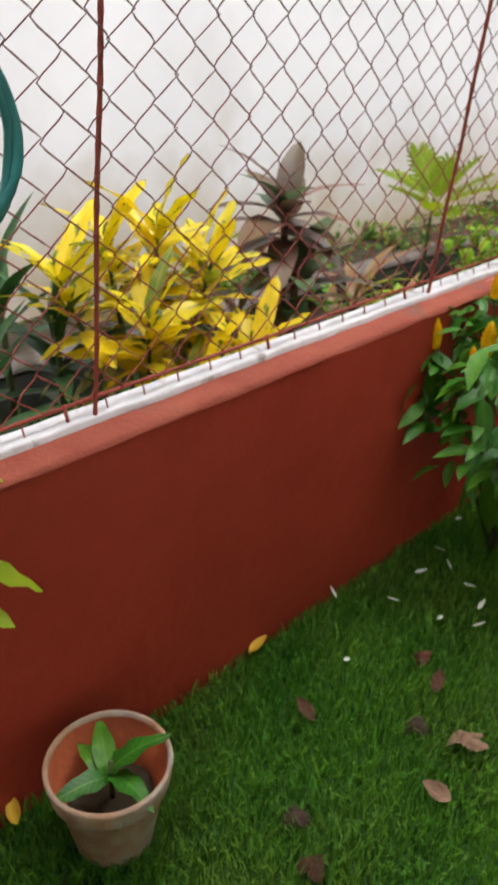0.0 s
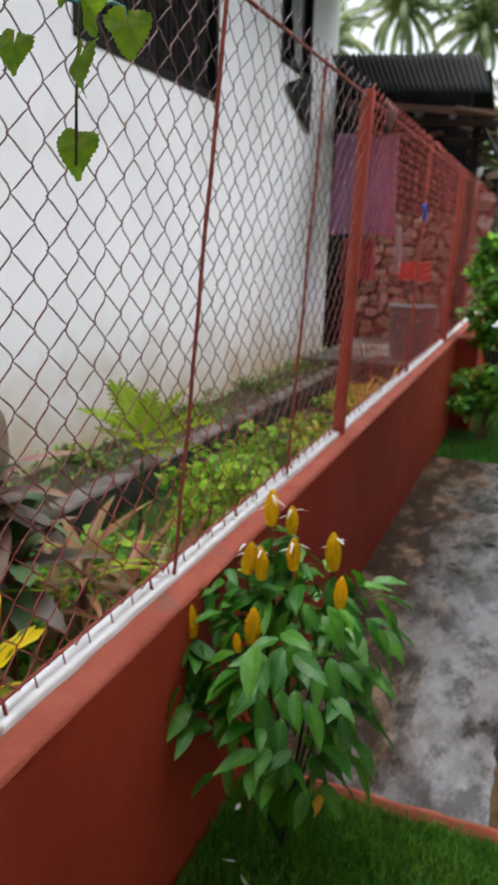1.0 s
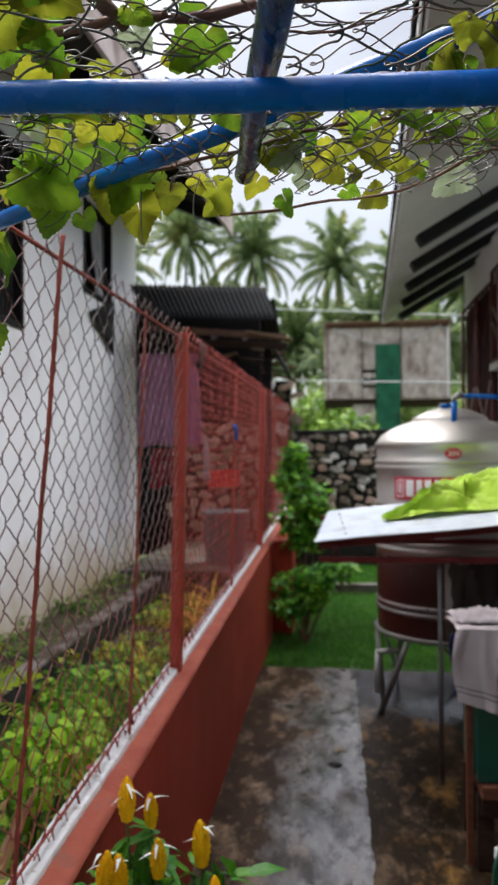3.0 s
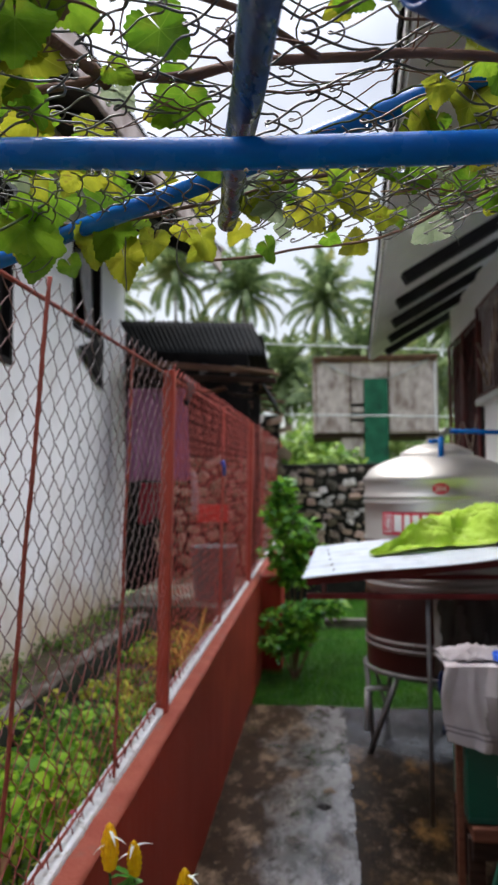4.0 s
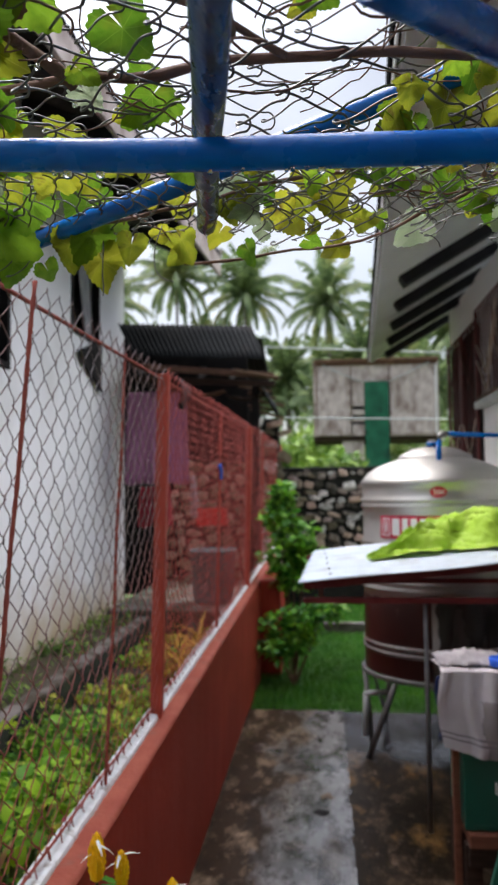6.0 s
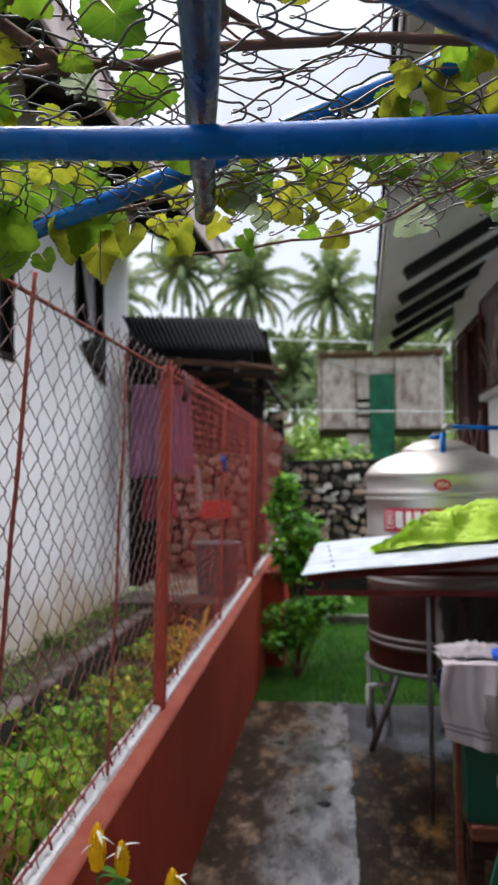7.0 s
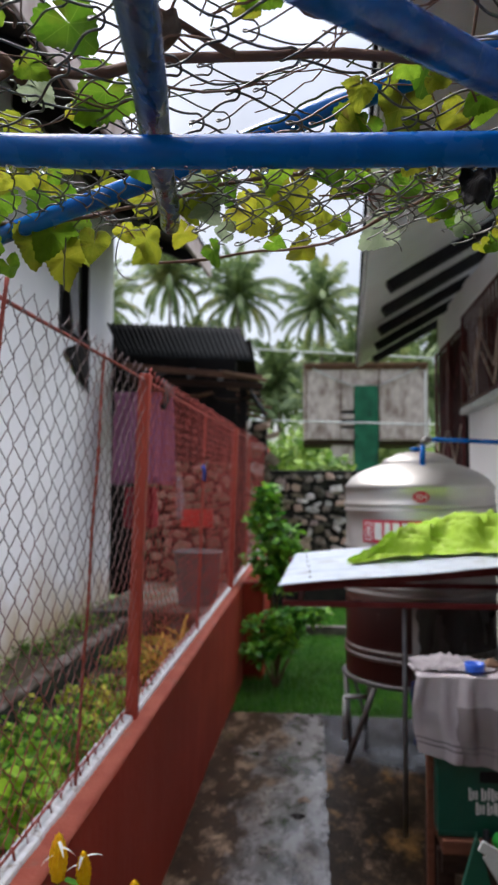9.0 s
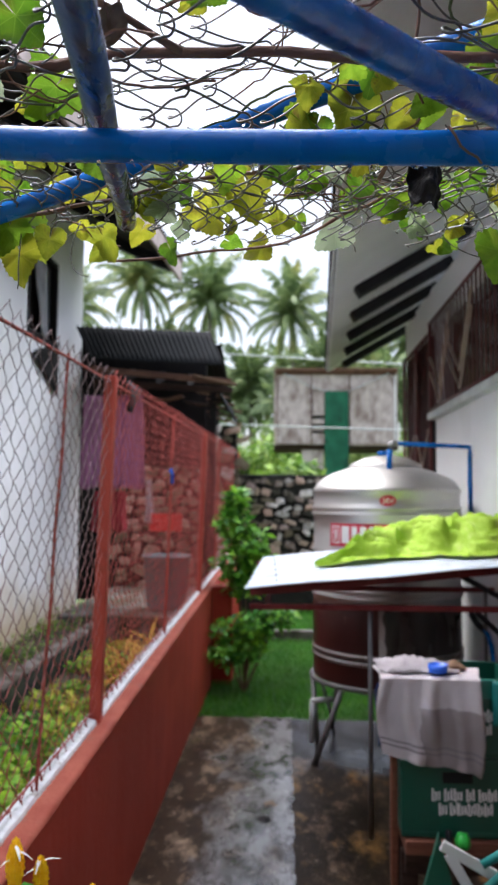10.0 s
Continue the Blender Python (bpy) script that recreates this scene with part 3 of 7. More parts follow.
def veined(m, pale):
    """Pale ribs that fan out from the stalk of a lobed leaf."""
    n, l = m.node_tree.nodes, m.node_tree.links
    b = n["Principled BSDF"]
    old = b.inputs["Base Color"].links[0].from_socket
    tc, sep, ang, tri, sine, mag, far, wide, rib = (n.new("ShaderNode" + k) for k in ("TexCoord", "SeparateXYZ", "Math", "Math", "Math", "Math", "VectorMath", "Math", "MapRange"))
    l.new(tc.outputs["Object"], sep.inputs[0])
    ang.operation, tri.operation, sine.operation, mag.operation, wide.operation, far.operation = 'ARCTAN2', 'MULTIPLY', 'SINE', 'ABSOLUTE', 'MULTIPLY', 'LENGTH'
    l.new(sep.outputs["X"], ang.inputs[0])
    l.new(sep.outputs["Y"], ang.inputs[1])
    l.new(ang.outputs[0], tri.inputs[0])
    tri.inputs[1].default_value = 3.6
    l.new(tri.outputs[0], sine.inputs[0])
    l.new(sine.outputs[0], mag.inputs[0])
    l.new(tc.outputs["Object"], far.inputs[0])
    l.new(mag.outputs[0], wide.inputs[0])
    l.new(far.outputs["Value"], wide.inputs[1])
    rib.inputs["From Min"].default_value, rib.inputs["From Max"].default_value = 0.0008, 0.0032
    rib.inputs["To Min"].default_value, rib.inputs["To Max"].default_value = 0.6, 0.0
    l.new(wide.outputs[0], rib.inputs["Value"])
    mix = n.new("ShaderNodeMix")
    mix.data_type = 'RGBA'
    mix.inputs["B"].default_value = (*pale, 1)
    l.new(rib.outputs[0], mix.inputs["Factor"])
    l.new(old, mix.inputs["A"])
    l.new(mix.outputs["Result"], b.inputs["Base Color"])
    for node in n:
        if node.bl_idname == "ShaderNodeBsdfTranslucent":
            l.new(mix.outputs["Result"], node.inputs["Color"])


def ribbed(m, pale):
    """A pale midrib with side veins, for a leaf that runs along +y."""
    n, l = m.node_tree.nodes, m.node_tree.links
    b = n["Principled BSDF"]
    old = b.inputs["Base Color"].links[0].from_socket
    tc, sep, side, skew, comb, wave, rib, vein, both, mix = (n.new("ShaderNode" + k) for k in ("TexCoord", "SeparateXYZ", "Math", "Math", "Math", "Math", "MapRange", "MapRange", "Math", "Mix"))
    l.new(tc.outputs["Object"], sep.inputs[0])
    side.operation, skew.operation, comb.operation, wave.operation, both.operation = 'ABSOLUTE', 'MULTIPLY_ADD', 'MULTIPLY', 'SINE', 'MAXIMUM'
    l.new(sep.outputs["X"], side.inputs[0])
    l.new(side.outputs[0], skew.inputs[0])
    skew.inputs[1].default_value = -0.9
    l.new(sep.outputs["Y"], skew.inputs[2])
    l.new(skew.outputs[0], comb.inputs[0])
    comb.inputs[1].default_value = 480.0
    l.new(comb.outputs[0], wave.inputs[0])
    l.new(side.outputs[0], rib.inputs["Value"])
    rib.inputs["From Min"].default_value, rib.inputs["From Max"].default_value, rib.inputs["To Min"].default_value, rib.inputs["To Max"].default_value = 0.0006, 0.0022, 0.7, 0.0
    l.new(wave.outputs[0], vein.inputs["Value"])
    vein.inputs["From Min"].default_value, vein.inputs["From Max"].default_value, vein.inputs["To Max"].default_value = 0.75, 1.0, 0.35
    l.new(rib.outputs[0], both.inputs[0])
    l.new(vein.outputs[0], both.inputs[1])
    mix.data_type = 'RGBA'
    mix.inputs["B"].default_value = (*pale, 1)
    l.new(both.outputs[0], mix.inputs["Factor"])
    l.new(old, mix.inputs["A"])
    l.new(mix.outputs["Result"], b.inputs["Base Color"])


ribbed(M_leaf, (0.14, 0.34, 0.05))
ribbed(M_croton2, (0.60, 0.50, 0.03))
for leaf_paint, rib_paint in ((M_vine, (0.17, 0.29, 0.035)), (M_vineold, (0.32, 0.32, 0.05)), (M_vinepale, (0.38, 0.44, 0.29)), (M_vineolive, (0.31, 0.33, 0.05))):
    veined(leaf_paint, rib_paint)


def vine_leaf_mesh(name, material, size=0.08, seed=0, cup=0.2):
    """A broad lobed vine leaf with a notch at its stalk; origin at the stalk, tip along +y."""
    rg = random.Random(seed)
    n, rings = 120, 5
    verts, faces = [(0, 0.0, 0)], []
    ph, curl, skew = rg.uniform(0, 6), rg.uniform(-0.5, 0.9), rg.uniform(-0.5, 0.5)
    for j in range(1, rings + 1):
        for i in range(n + 1):
            a = math.radians(-175 + 350 * i / n)
            lobes = 0.80 + 0.13 * math.cos(3.0 * a + 0.2 * skew) * (1 if abs(a) < 2.1 else 0.4) + 0.075 * (1 - abs(2 * ((13.0 * a / math.pi + ph) % 1.0) - 1)) + 0.05 * wob((a * 1.5, seed, 0))
            tip = 0.16 * math.exp(-(a / 0.20) ** 2)
            back = 1 - 0.24 * max(0.0, (abs(a) - 2.2) / 0.8) ** 1.5
            rad = size * 0.52 * (lobes * back + tip) * j / rings
            x, y = rad * math.sin(a), rad * math.cos(a) * 1.08
            z = -cup * (x * x + y * y) / size + 0.06 * size * math.sin(4 * a + ph) * (j / rings) ** 2 + 0.06 * size * wob((x * 40, y * 40, seed)) + curl * x * x / size * 0.5 + 0.35 * skew * x * y / size
            verts.append((x, y, z))
    for i in range(n):
        faces.append((0, 1 + i + 1, 1 + i))
    for j in range(rings - 1):
        for i in range(n):
            a = 1 + j * (n + 1) + i
            faces.append((a, a + 1, a + n + 2, a + n + 1))
    return raw(name, verts, faces, material, True)


def aim(p, yaw, pitch, roll=0.0, s=1.0):
    """A leaf's pose: from p towards yaw (degrees left of +y), rising by pitch."""
    return Matrix.Translation(p) @ Euler((0, 0, radians(yaw))).to_matrix().to_4x4() @ Euler((radians(pitch), 0, 0)).to_matrix().to_4x4() @ Euler((0, radians(roll), 0)).to_matrix().to_4x4() @ Matrix.Scale(s, 4)


def leaf_cloud(count, where, size, seed, tilt=60, ratio=0.5):
    """Verts and faces of many small leaves: where(rng) gives a place; each leaf is a bent diamond of two faces."""
    rg = random.Random(seed)
    verts, faces = [], []
    for _ in range(count):
        p = Vector(where(rg))
        s = size * rg.uniform(0.6, 1.3)
        m = aim(p, rg.uniform(0, 360), rg.uniform(-tilt, tilt), rg.uniform(-40, 40), s)
        q = len(verts)
        for x, y, z in ((0, 0, 0), (-ratio * 0.5, 0.45, 0.08), (0, 0.5, 0), (ratio * 0.5, 0.45, 0.08), (0, 1, -0.12)):
            verts.append(m @ Vector((x, y, z)))
        faces += [(q, q + 2, q + 1), (q, q + 3, q + 2), (q + 1, q + 2, q + 4), (q + 2, q + 3, q + 4)]
    return verts, faces


# ---------------------------------------------------------------- ground
def wall_top(y):
    return 0.713 + 0.0176 * y


def bed_z(x, y):
    """Height of the planted strip behind the fence."""
    t = min(1.0, max(0.0, (-x - 1.10) / 0.06))
    return 0.15 + 0.02 * wob((x, y, 0), 2.0) + (0.17 + 0.02 * wob((x, y, 4), 5.0)) * t


def far_sheet(u, v):
    x, y = -400 + 800 * u, -400 + 800 * v
    return (x, y, -0.06 + (1.5 if y > 40 else 0.0) * min(1, (y - 40) / 60))


solid("ground", grid(20, 20, far_sheet), M_far_ground, "rough green ground reaching to the horizon", "ground", "structure")
solid("lawn", grid(40, 48, lambda u, v: (0.06 + 2.0 * u, -4.0 + 4.335 * v, 0.008 * wob((u * 9, v * 20, 0), 1.0) - 0.012)), M_turf, "clipped green lawn by the red wall", "lawn", "structure", True)
solid("lawn_2", grid(40, 48, lambda u, v: (0.06 + 2.0 * u, 4.14 + 5.2 * v, 0.02 * wob((u * 9, v * 20, 3), 1.0) - 0.02)), M_turf, "bright green lawn beyond the wet paving", "lawn", "structure", True)
pavement = thing("pavement", (0.9, 2.2, 0), "wet stained concrete paving in two slabs with brown patches", "paving", kind="structure")
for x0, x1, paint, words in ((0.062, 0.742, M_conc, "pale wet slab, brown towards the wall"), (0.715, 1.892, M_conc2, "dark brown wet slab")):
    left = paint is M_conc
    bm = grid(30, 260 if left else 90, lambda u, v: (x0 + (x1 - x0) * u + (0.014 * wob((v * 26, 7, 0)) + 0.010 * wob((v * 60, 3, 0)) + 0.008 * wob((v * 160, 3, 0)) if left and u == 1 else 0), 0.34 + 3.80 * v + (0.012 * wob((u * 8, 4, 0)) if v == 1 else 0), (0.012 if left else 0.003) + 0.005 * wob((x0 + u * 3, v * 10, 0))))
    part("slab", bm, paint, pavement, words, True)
bm = grid(3, 60, lambda u, v: (0.07 + 1.85 * v, 0.325 + 0.045 * u + 0.006 * wob((v * 20, 0, 0)), (0.016 if 0 < u < 1 else -0.03) + 0.004 * wob((v * 30, u, 2))))
solid("kerb", bm, M_redtop, "worn red painted concrete edging between lawn and paving", "kerb", "structure", True)
solid("planting_bed", grid(60, 120, lambda u, v: (-1.62 + 1.57 * u, -4 + 13 * v, bed_z(-1.62 + 1.57 * u, -4 + 13 * v))), M_soil, "damp soil of the planted strip behind the fence", "soil", "structure", True)
def kerb_bm(outline):
    """A long cast strip, slightly wavy, of the given section."""
    bm = bmesh.new()
    rows = [[bm.verts.new((x + 0.008 * wob((j * 0.16, 1.0, 1)), -4 + 10.6 * j / 110, z + (0.008 * wob((j * 0.24, x * 20, 5)) if z > 0.2 else 0))) for x, z in outline] for j in range(111)]
    for a, b in zip(rows, rows[1:]):
        for k in range(len(outline) - 1):
            bm.faces.new((a[k], a[k + 1], b[k + 1], b[k]))
    return bm


house_kerb = thing("kerb_2", (-1.13, 1.3, 0.1), "low grey kerb along the white house, its mossy side darkened with painted shade", "kerb", kind="structure")
part("body", kerb_bm(((-1.18, 0.1), (-1.18, 0.345), (-1.085, 0.345), (-1.08, 0.22), (-1.075, 0.1))), M_moss_shade, house_kerb, "mossy concrete with shade put into its colour", True)
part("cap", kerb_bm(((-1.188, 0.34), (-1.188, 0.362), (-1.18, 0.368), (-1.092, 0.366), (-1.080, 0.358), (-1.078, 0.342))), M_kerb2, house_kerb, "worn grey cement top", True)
bm = box((0.15, 7.1, -0.05), (1.7, 7.2, 0.1), 0.01)
solid("kerb_3", bm, M_kerb, "low pale concrete kerb across the far lawn", "kerb", "structure")


def blades(x0, x1, y0, y1, count, seed, h=0.035):
    rg = random.Random(seed)
    verts, faces = [], []
    for _ in range(count):
        x, y = rg.uniform(x0, x1), rg.uniform(y0, y1)
        a, lean, s = rg.uniform(0, 6.28), rg.uniform(0.2, 1.0), h * rg.uniform(0.5, 1.4)
        w = 0.0011 + 0.0009 * rg.random()
        dx, dy = math.cos(a), math.sin(a)
        q = len(verts)
        verts += [(x - dy * w, y + dx * w, -0.012), (x + dy * w, y - dx * w, -0.012), (x + dx * lean * s * 0.4 + dy * w * 0.8, y + dy * lean * s * 0.4 - dx * w * 0.8, s * 0.62),
                  (x + dx * lean * s * 0.4 - dy * w * 0.8, y + dy * lean * s * 0.4 + dx * w * 0.8, s * 0.62), (x + dx * lean * s, y + dy * lean * s, s)]
        faces += [(q, q + 1, q + 2, q + 3), (q + 3, q + 2, q + 4)]
    return verts, faces


tagged(new("grass", raw("grass", *blades(0.075, 1.86, -2.3, 0.32, 130000, 3, 0.029), M_blade)), "short dense green lawn grass", "grass", kind="stuff")
tagged(new("grass", raw("grass", *blades(0.075, 1.9, 4.19, 9.1, 52000, 4, 0.032), M_blade2)), "short bright green grass beyond the paving", "grass", kind="stuff")

# ---------------------------------------------------------------- low red wall and fence
WALL_X = 0.069
Y0, Y1 = -4.0, 9.1


def wall_fn(u, v):
    y = Y0 + (Y1 - Y0) * v
    w = 0.003 * wob((0, y * 6, u * 4)) + 0.004 * wob((0, y * 1.5, 2))
    z = wall_top(y)
    ring = [(WALL_X + w, -0.1), (WALL_X + w, 0.2), (WALL_X + w, 0.45), (WALL_X + w, z - 0.012), (WALL_X - 0.004 + w, z - 0.003), (WALL_X - 0.016 + w, z + 0.003 * wob((1, y * 9, 0))),
            (0.0, z + 0.003 * wob((2, y * 9, 0))), (-0.036, z), (-0.042, z - 0.02), (-0.042, -0.1)]
    x, zz = ring[round(u * 9)]
    return (x, y, zz)


solid("wall_1", grid(9, 200, wall_fn), M_red, "low red painted garden wall with streaked paint", "wall", "structure", False)
EDGE = ((0.002, 0.005), (0.025, 0.006), (0.048, 0.005), (0.063, 0.003), (0.0690, -0.002), (0.0720, -0.008))
bm = grid(5, 640, lambda u, v: (EDGE[round(u * 5)][0] + (u > 0.5) * (0.002 * wob((v * 40, 1, 0)) + 0.0015 * wob((v * 300, 1, 0))), Y0 + (Y1 - Y0) * v, wall_top(Y0 + (Y1 - Y0) * v) + EDGE[round(u * 5)][1] + 0.002 * wob((u * 3, v * 90, 4)) + (u == 1) * 0.007 * wob((v * 120, 4, 0))))
solid("trim_1", bm, M_redtop, "faded salmon red top edge of the low wall", "wall coping", "structure", True)


def rope(y):
    """The mortar bulges round each wire only along the far stretch."""
    return min(1.0, max(0.15, (y + 0.1) / 1.0))


def ledge_fn(u, v):
    y = Y0 + (Y1 - Y0) * v
    ring = [(0.010, -0.004), (0.009, 0.014), (0.004, 0.019), (-0.030, 0.023), (-0.040, 0.018), (-0.046, -0.03)]
    x, z = ring[round(u * 5)]
    lump = abs(math.sin(math.pi * (y + 0.9 * x) / 0.0408))
    return (x + 0.003 * wob((u * 2, y * 11, 0)) + (lump * 0.003 * rope(y) if u < 0.5 else 0), y, wall_top(y) + z + 0.002 * wob((u * 3, y * 14, 5)) + 0.0045 * lump * rope(y))


solid("trim_2", grid(5, 1500, ledge_fn), M_ledge, "white painted ledge along the back of the red wall", "wall coping", "structure", True)
bm = box((0.066, 5.18, -0.1), (0.24, 5.42, 0.80), 0.012)
solid("wall_2", bm, M_red, "short red painted pier at the end of the low wall", "wall pier", "structure")

HF, LEAN_X = 1.288, 0.0274
chain_fence = thing("chain_link_fence", (0, 0, wall_top(0)), "red painted and galvanised chain link fence on the low wall", "fence", kind="structure")


def fence_pt(y, h, dx=0.0):
    return Vector((LEAN_X * h + dx, y, wall_top(y) + h))


for y in (-2.3, 1.484, 4.758):
    bm = box((-0.022, -0.022, -0.05), (0.022, 0.022, HF + 0.008), 0.005)
    bm.transform(Matrix.Translation((0, y, wall_top(y))) @ Matrix.Shear('XY', 4, (LEAN_X, 0)))
    part("post", bm, M_redsteel, chain_fence, "square red painted steel post")
for y, dy, dx, r in ((-1.021, 0.114, -0.002, 0.0042), (0.0, 0.052, 0.055, 0.0044), (0.82, 0.109, -0.002, 0.0045), (3.06, 0.03, 0.0, 0.008), (6.1, 0.03, 0.0, 0.009), (9.05, 0.03, 0.0, 0.016)):
    path, rad = [], []
    for i in range(60):
        t = i / 59
        path.append(fence_pt(y + dy * t + 0.006 * wob((y, t * 5, 0)), -0.01 + (HF + 0.01) * t, dx * t + 0.004 * wob((y, t * 6, 3))))
        rad.append(r * (1.18 if i % 2 else 0.92))
    tube_part("rod", [path], [rad], M_rust if y < 2 else M_redsteel, chain_fence, 7, "thin rusty ribbed steel rod")
tube_part("top_rail", [[fence_pt(Y0 + (Y1 - Y0) * i / 60, HF - 0.015 + 0.006 * wob((0, i * 0.5, 0))) for i in range(61)]], 0.005, M_rust, chain_fence, 8)
tube_part("bottom_rail", [[fence_pt(Y0 + (Y1 - Y0) * i / 80, 0.045 + 0.004 * wob((5, i * 0.5, 0)), -0.012) for i in range(81)]], 0.0038, M_rust, chain_fence, 6)
for i in range(96):
    y = -2.05 + i * 0.0816 + 0.015 * wob((i, 0, 0))
    tube_part("bracket", [[fence_pt(y, 0.05, -0.012), fence_pt(y + 0.002, 0.012, -0.004)]], 0.0016 if i % 6 else 0.0035, M_rust, chain_fence, 5)

PITCH, CELL = 0.0408, 0.078


def zigzag(y, sgn, lo, hi, nmax):
    """One woven wire standing at y: it swings to both neighbours and hooks round them."""
    pts = []
    for i in range(nmax * 4 + 1):
        t = i / 4.0
        h = lo + (hi - lo) * i / (nmax * 4)
        tri = 1 - 2 * abs((t / 1.0) % 2 - 1)
        tri = max(-0.93, min(0.93, tri)) / 0.93
        y2 = y + sgn * tri * (PITCH * 0.5 + 0.0022)
        k = 0.0035 * (1 if abs(tri) > 0.9 else 0) * (1 if (i // 4) % 2 else -1)
        p = fence_pt(y2, h + 0.012 * wob((7, y * 9, 0)) + 0.005 * wob((1, y * 60, 0)), k + 0.012 * wob((0, y * 2, h * 2)) + 0.005 * wob((9, y * 7, h * 6)) + 0.004)
        p.y += 0.005 * wob((3, y * 3, h * 3)) + 0.003 * wob((5, y * 11, h * 9))
        pts.append(p)
    return pts


def fence_net(ya, yb, material, r):
    n0, n1 = math.ceil(ya / PITCH), math.ceil(yb / PITCH)
    rows = round((HF - 0.02) / (CELL / 2))
    paths = [zigzag(n * PITCH, 1 if n % 2 else -1, 0.05, HF + 0.03, rows) for n in range(n0, n1)]
    return tubes("wire_mesh", paths, r, material, 4)


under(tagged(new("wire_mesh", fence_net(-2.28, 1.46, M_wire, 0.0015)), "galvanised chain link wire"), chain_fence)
under(tagged(new("wire_mesh", fence_net(1.5, 4.73, M_wirered, 0.0018)), "red painted chain link wire"), chain_fence)
under(tagged(new("wire_mesh", fence_net(4.78, Y1, M_wirered, 0.0011)), "red painted chain link wire"), chain_fence)

# unseen wall added behind the walk so the tank reflects something dark
solid("wall_3", box((-1.58, -4.6, -0.05), (1.86, -4.52, 3.2)), M_plain, "unseen maroon wall added to darken reflections in the tank", "wall", "structure")

# ---------------------------------------------------------------- white house behind the fence
HX = -1.6


def wall_with_holes(y0, y1, z0, z1, x, t, holes):
    """A wall in the plane x, thickness t towards -x, with rectangular openings (ya, yb, za, zb) cut through."""
    ys = sorted({y0, y1, *[h[0] for h in holes], *[h[1] for h in holes]})
    zs = sorted({z0, z1, *[h[2] for h in holes], *[h[3] for h in holes]})
    bm = bmesh.new()

    def inside(a, b):
        return any(h[0] <= a < h[1] and h[2] <= b < h[3] for h in holes)
    cells = {(i, j) for i in range(len(ys) - 1) for j in range(len(zs) - 1) if not inside((ys[i] + ys[i + 1]) / 2, (zs[j] + zs[j + 1]) / 2)}
    cache = {}

    def v(i, j, k):
        key = (i, j, k)
        if key not in cache:
            cache[key] = bm.verts.new((x - t * k, ys[i], zs[j]))
        return cache[key]
    for i, j in cells:
        bm.faces.new((v(i, j, 0), v(i + 1, j, 0), v(i + 1, j + 1, 0), v(i, j + 1, 0)))
        bm.faces.new((v(i, j, 1), v(i, j + 1, 1), v(i + 1, j + 1, 1), v(i + 1, j, 1)))
        for (di, dj), (a, b) in (((-1, 0), ((i, j), (i, j + 1))), ((1, 0), ((i + 1, j + 1), (i + 1, j))), ((0, -1), ((i + 1, j), (i, j))), ((0, 1), ((i, j + 1), (i + 1, j + 1)))):
            if (i + di, j + dj) not in cells:
                bm.faces.new((v(*a, 0), v(*b, 0), v(*b, 1), v(*a, 1)))
    bmesh.ops.recalc_face_normals(bm, faces=bm.faces[:])
    return bm


W1 = (2.06, 3.83, 2.46, 3.75)
W2 = (5.15, 6.0, 3.02, 3.88)
white_house = thing("white_house", (HX - 1, 2, 0), "white plastered house with dark windows behind the fence", "house", kind="structure")
part("wall", wall_with_holes(-4.5, 6.95, 0.0, 4.75, HX, 0.16, [W1, W2]), M_splash, white_house, "white plastered wall with a brown splash stain")
part("end_wall", box((-5.0, 6.79, 0.0), (HX - 0.162, 6.95, 4.75)), M_white, white_house)
part("end_wall", box((-5.0, -4.5, 0.0), (HX - 0.162, -4.34, 4.75)), M_white, white_house)
part("rear_wall", box((-5.16, -4.5, 0.0), (-5.0, 6.95, 4.75)), M_white, white_house)
for n, (a, b, c, d) in enumerate((W1, W2)):
    win = thing("window", (HX, (a + b) / 2, c), "", "")
    under(win, white_house)
    bm = bmesh.new()
    for lo, hi in (((HX - 0.06, a, c), (HX + 0.012, a + 0.05, d)), ((HX - 0.06, b - 0.05, c), (HX + 0.012, b, d)), ((HX - 0.06, a + 0.05, c), (HX + 0.012, b - 0.05, c + 0.05)), ((HX - 0.06, a + 0.05, d - 0.05), (HX + 0.012, b - 0.05, d))):
        box(lo, hi, 0.004, bm)
    part("window_frame", bm, M_dark, win)
    if n == 0:
        for i in range(22):
            y = a + 0.09 + (b - a - 0.18) * i / 21
            bm = box((-0.012, -0.034, c + 0.06), (0.012, 0.034, d - 0.06), 0.003)
            bm.transform(Matrix.Translation((HX - 0.05, y, 0)) @ Matrix.Rotation(radians(25 + 10 * wob((i, 0, 0))), 4, 'Z'))
            part("slat", bm, M_shutter, win)
    else:
        part("curtain", thick(grid(24, 12, lambda u, v: (HX - 0.03 + 0.012 * math.sin(u * 30), a + 0.50 - 0.26 * v + (0.16 + 0.22 * v) * u, c + 0.06 + (d - c - 0.14) * v)), 0.004), M_curtain, win, "dusty grey curtain", True)
# near-black backing and ceiling added so the rooms stay dark
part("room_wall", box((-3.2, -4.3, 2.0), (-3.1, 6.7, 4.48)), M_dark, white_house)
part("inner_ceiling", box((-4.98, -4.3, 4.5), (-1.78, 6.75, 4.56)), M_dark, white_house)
bm = thick(grid(6, 6, lambda u, v: (HX + 0.03 + 0.02 * wob((u * 3, v * 3, 0)), 5.26 + 0.72 * u, 2.84 - 0.30 * u + (0.03 + 0.52 * u) * v)), 0.006)
solid("hanging_tarp", bm, M_dark, "torn dark plastic hanging under the upper window", "tarp", smooth=True)


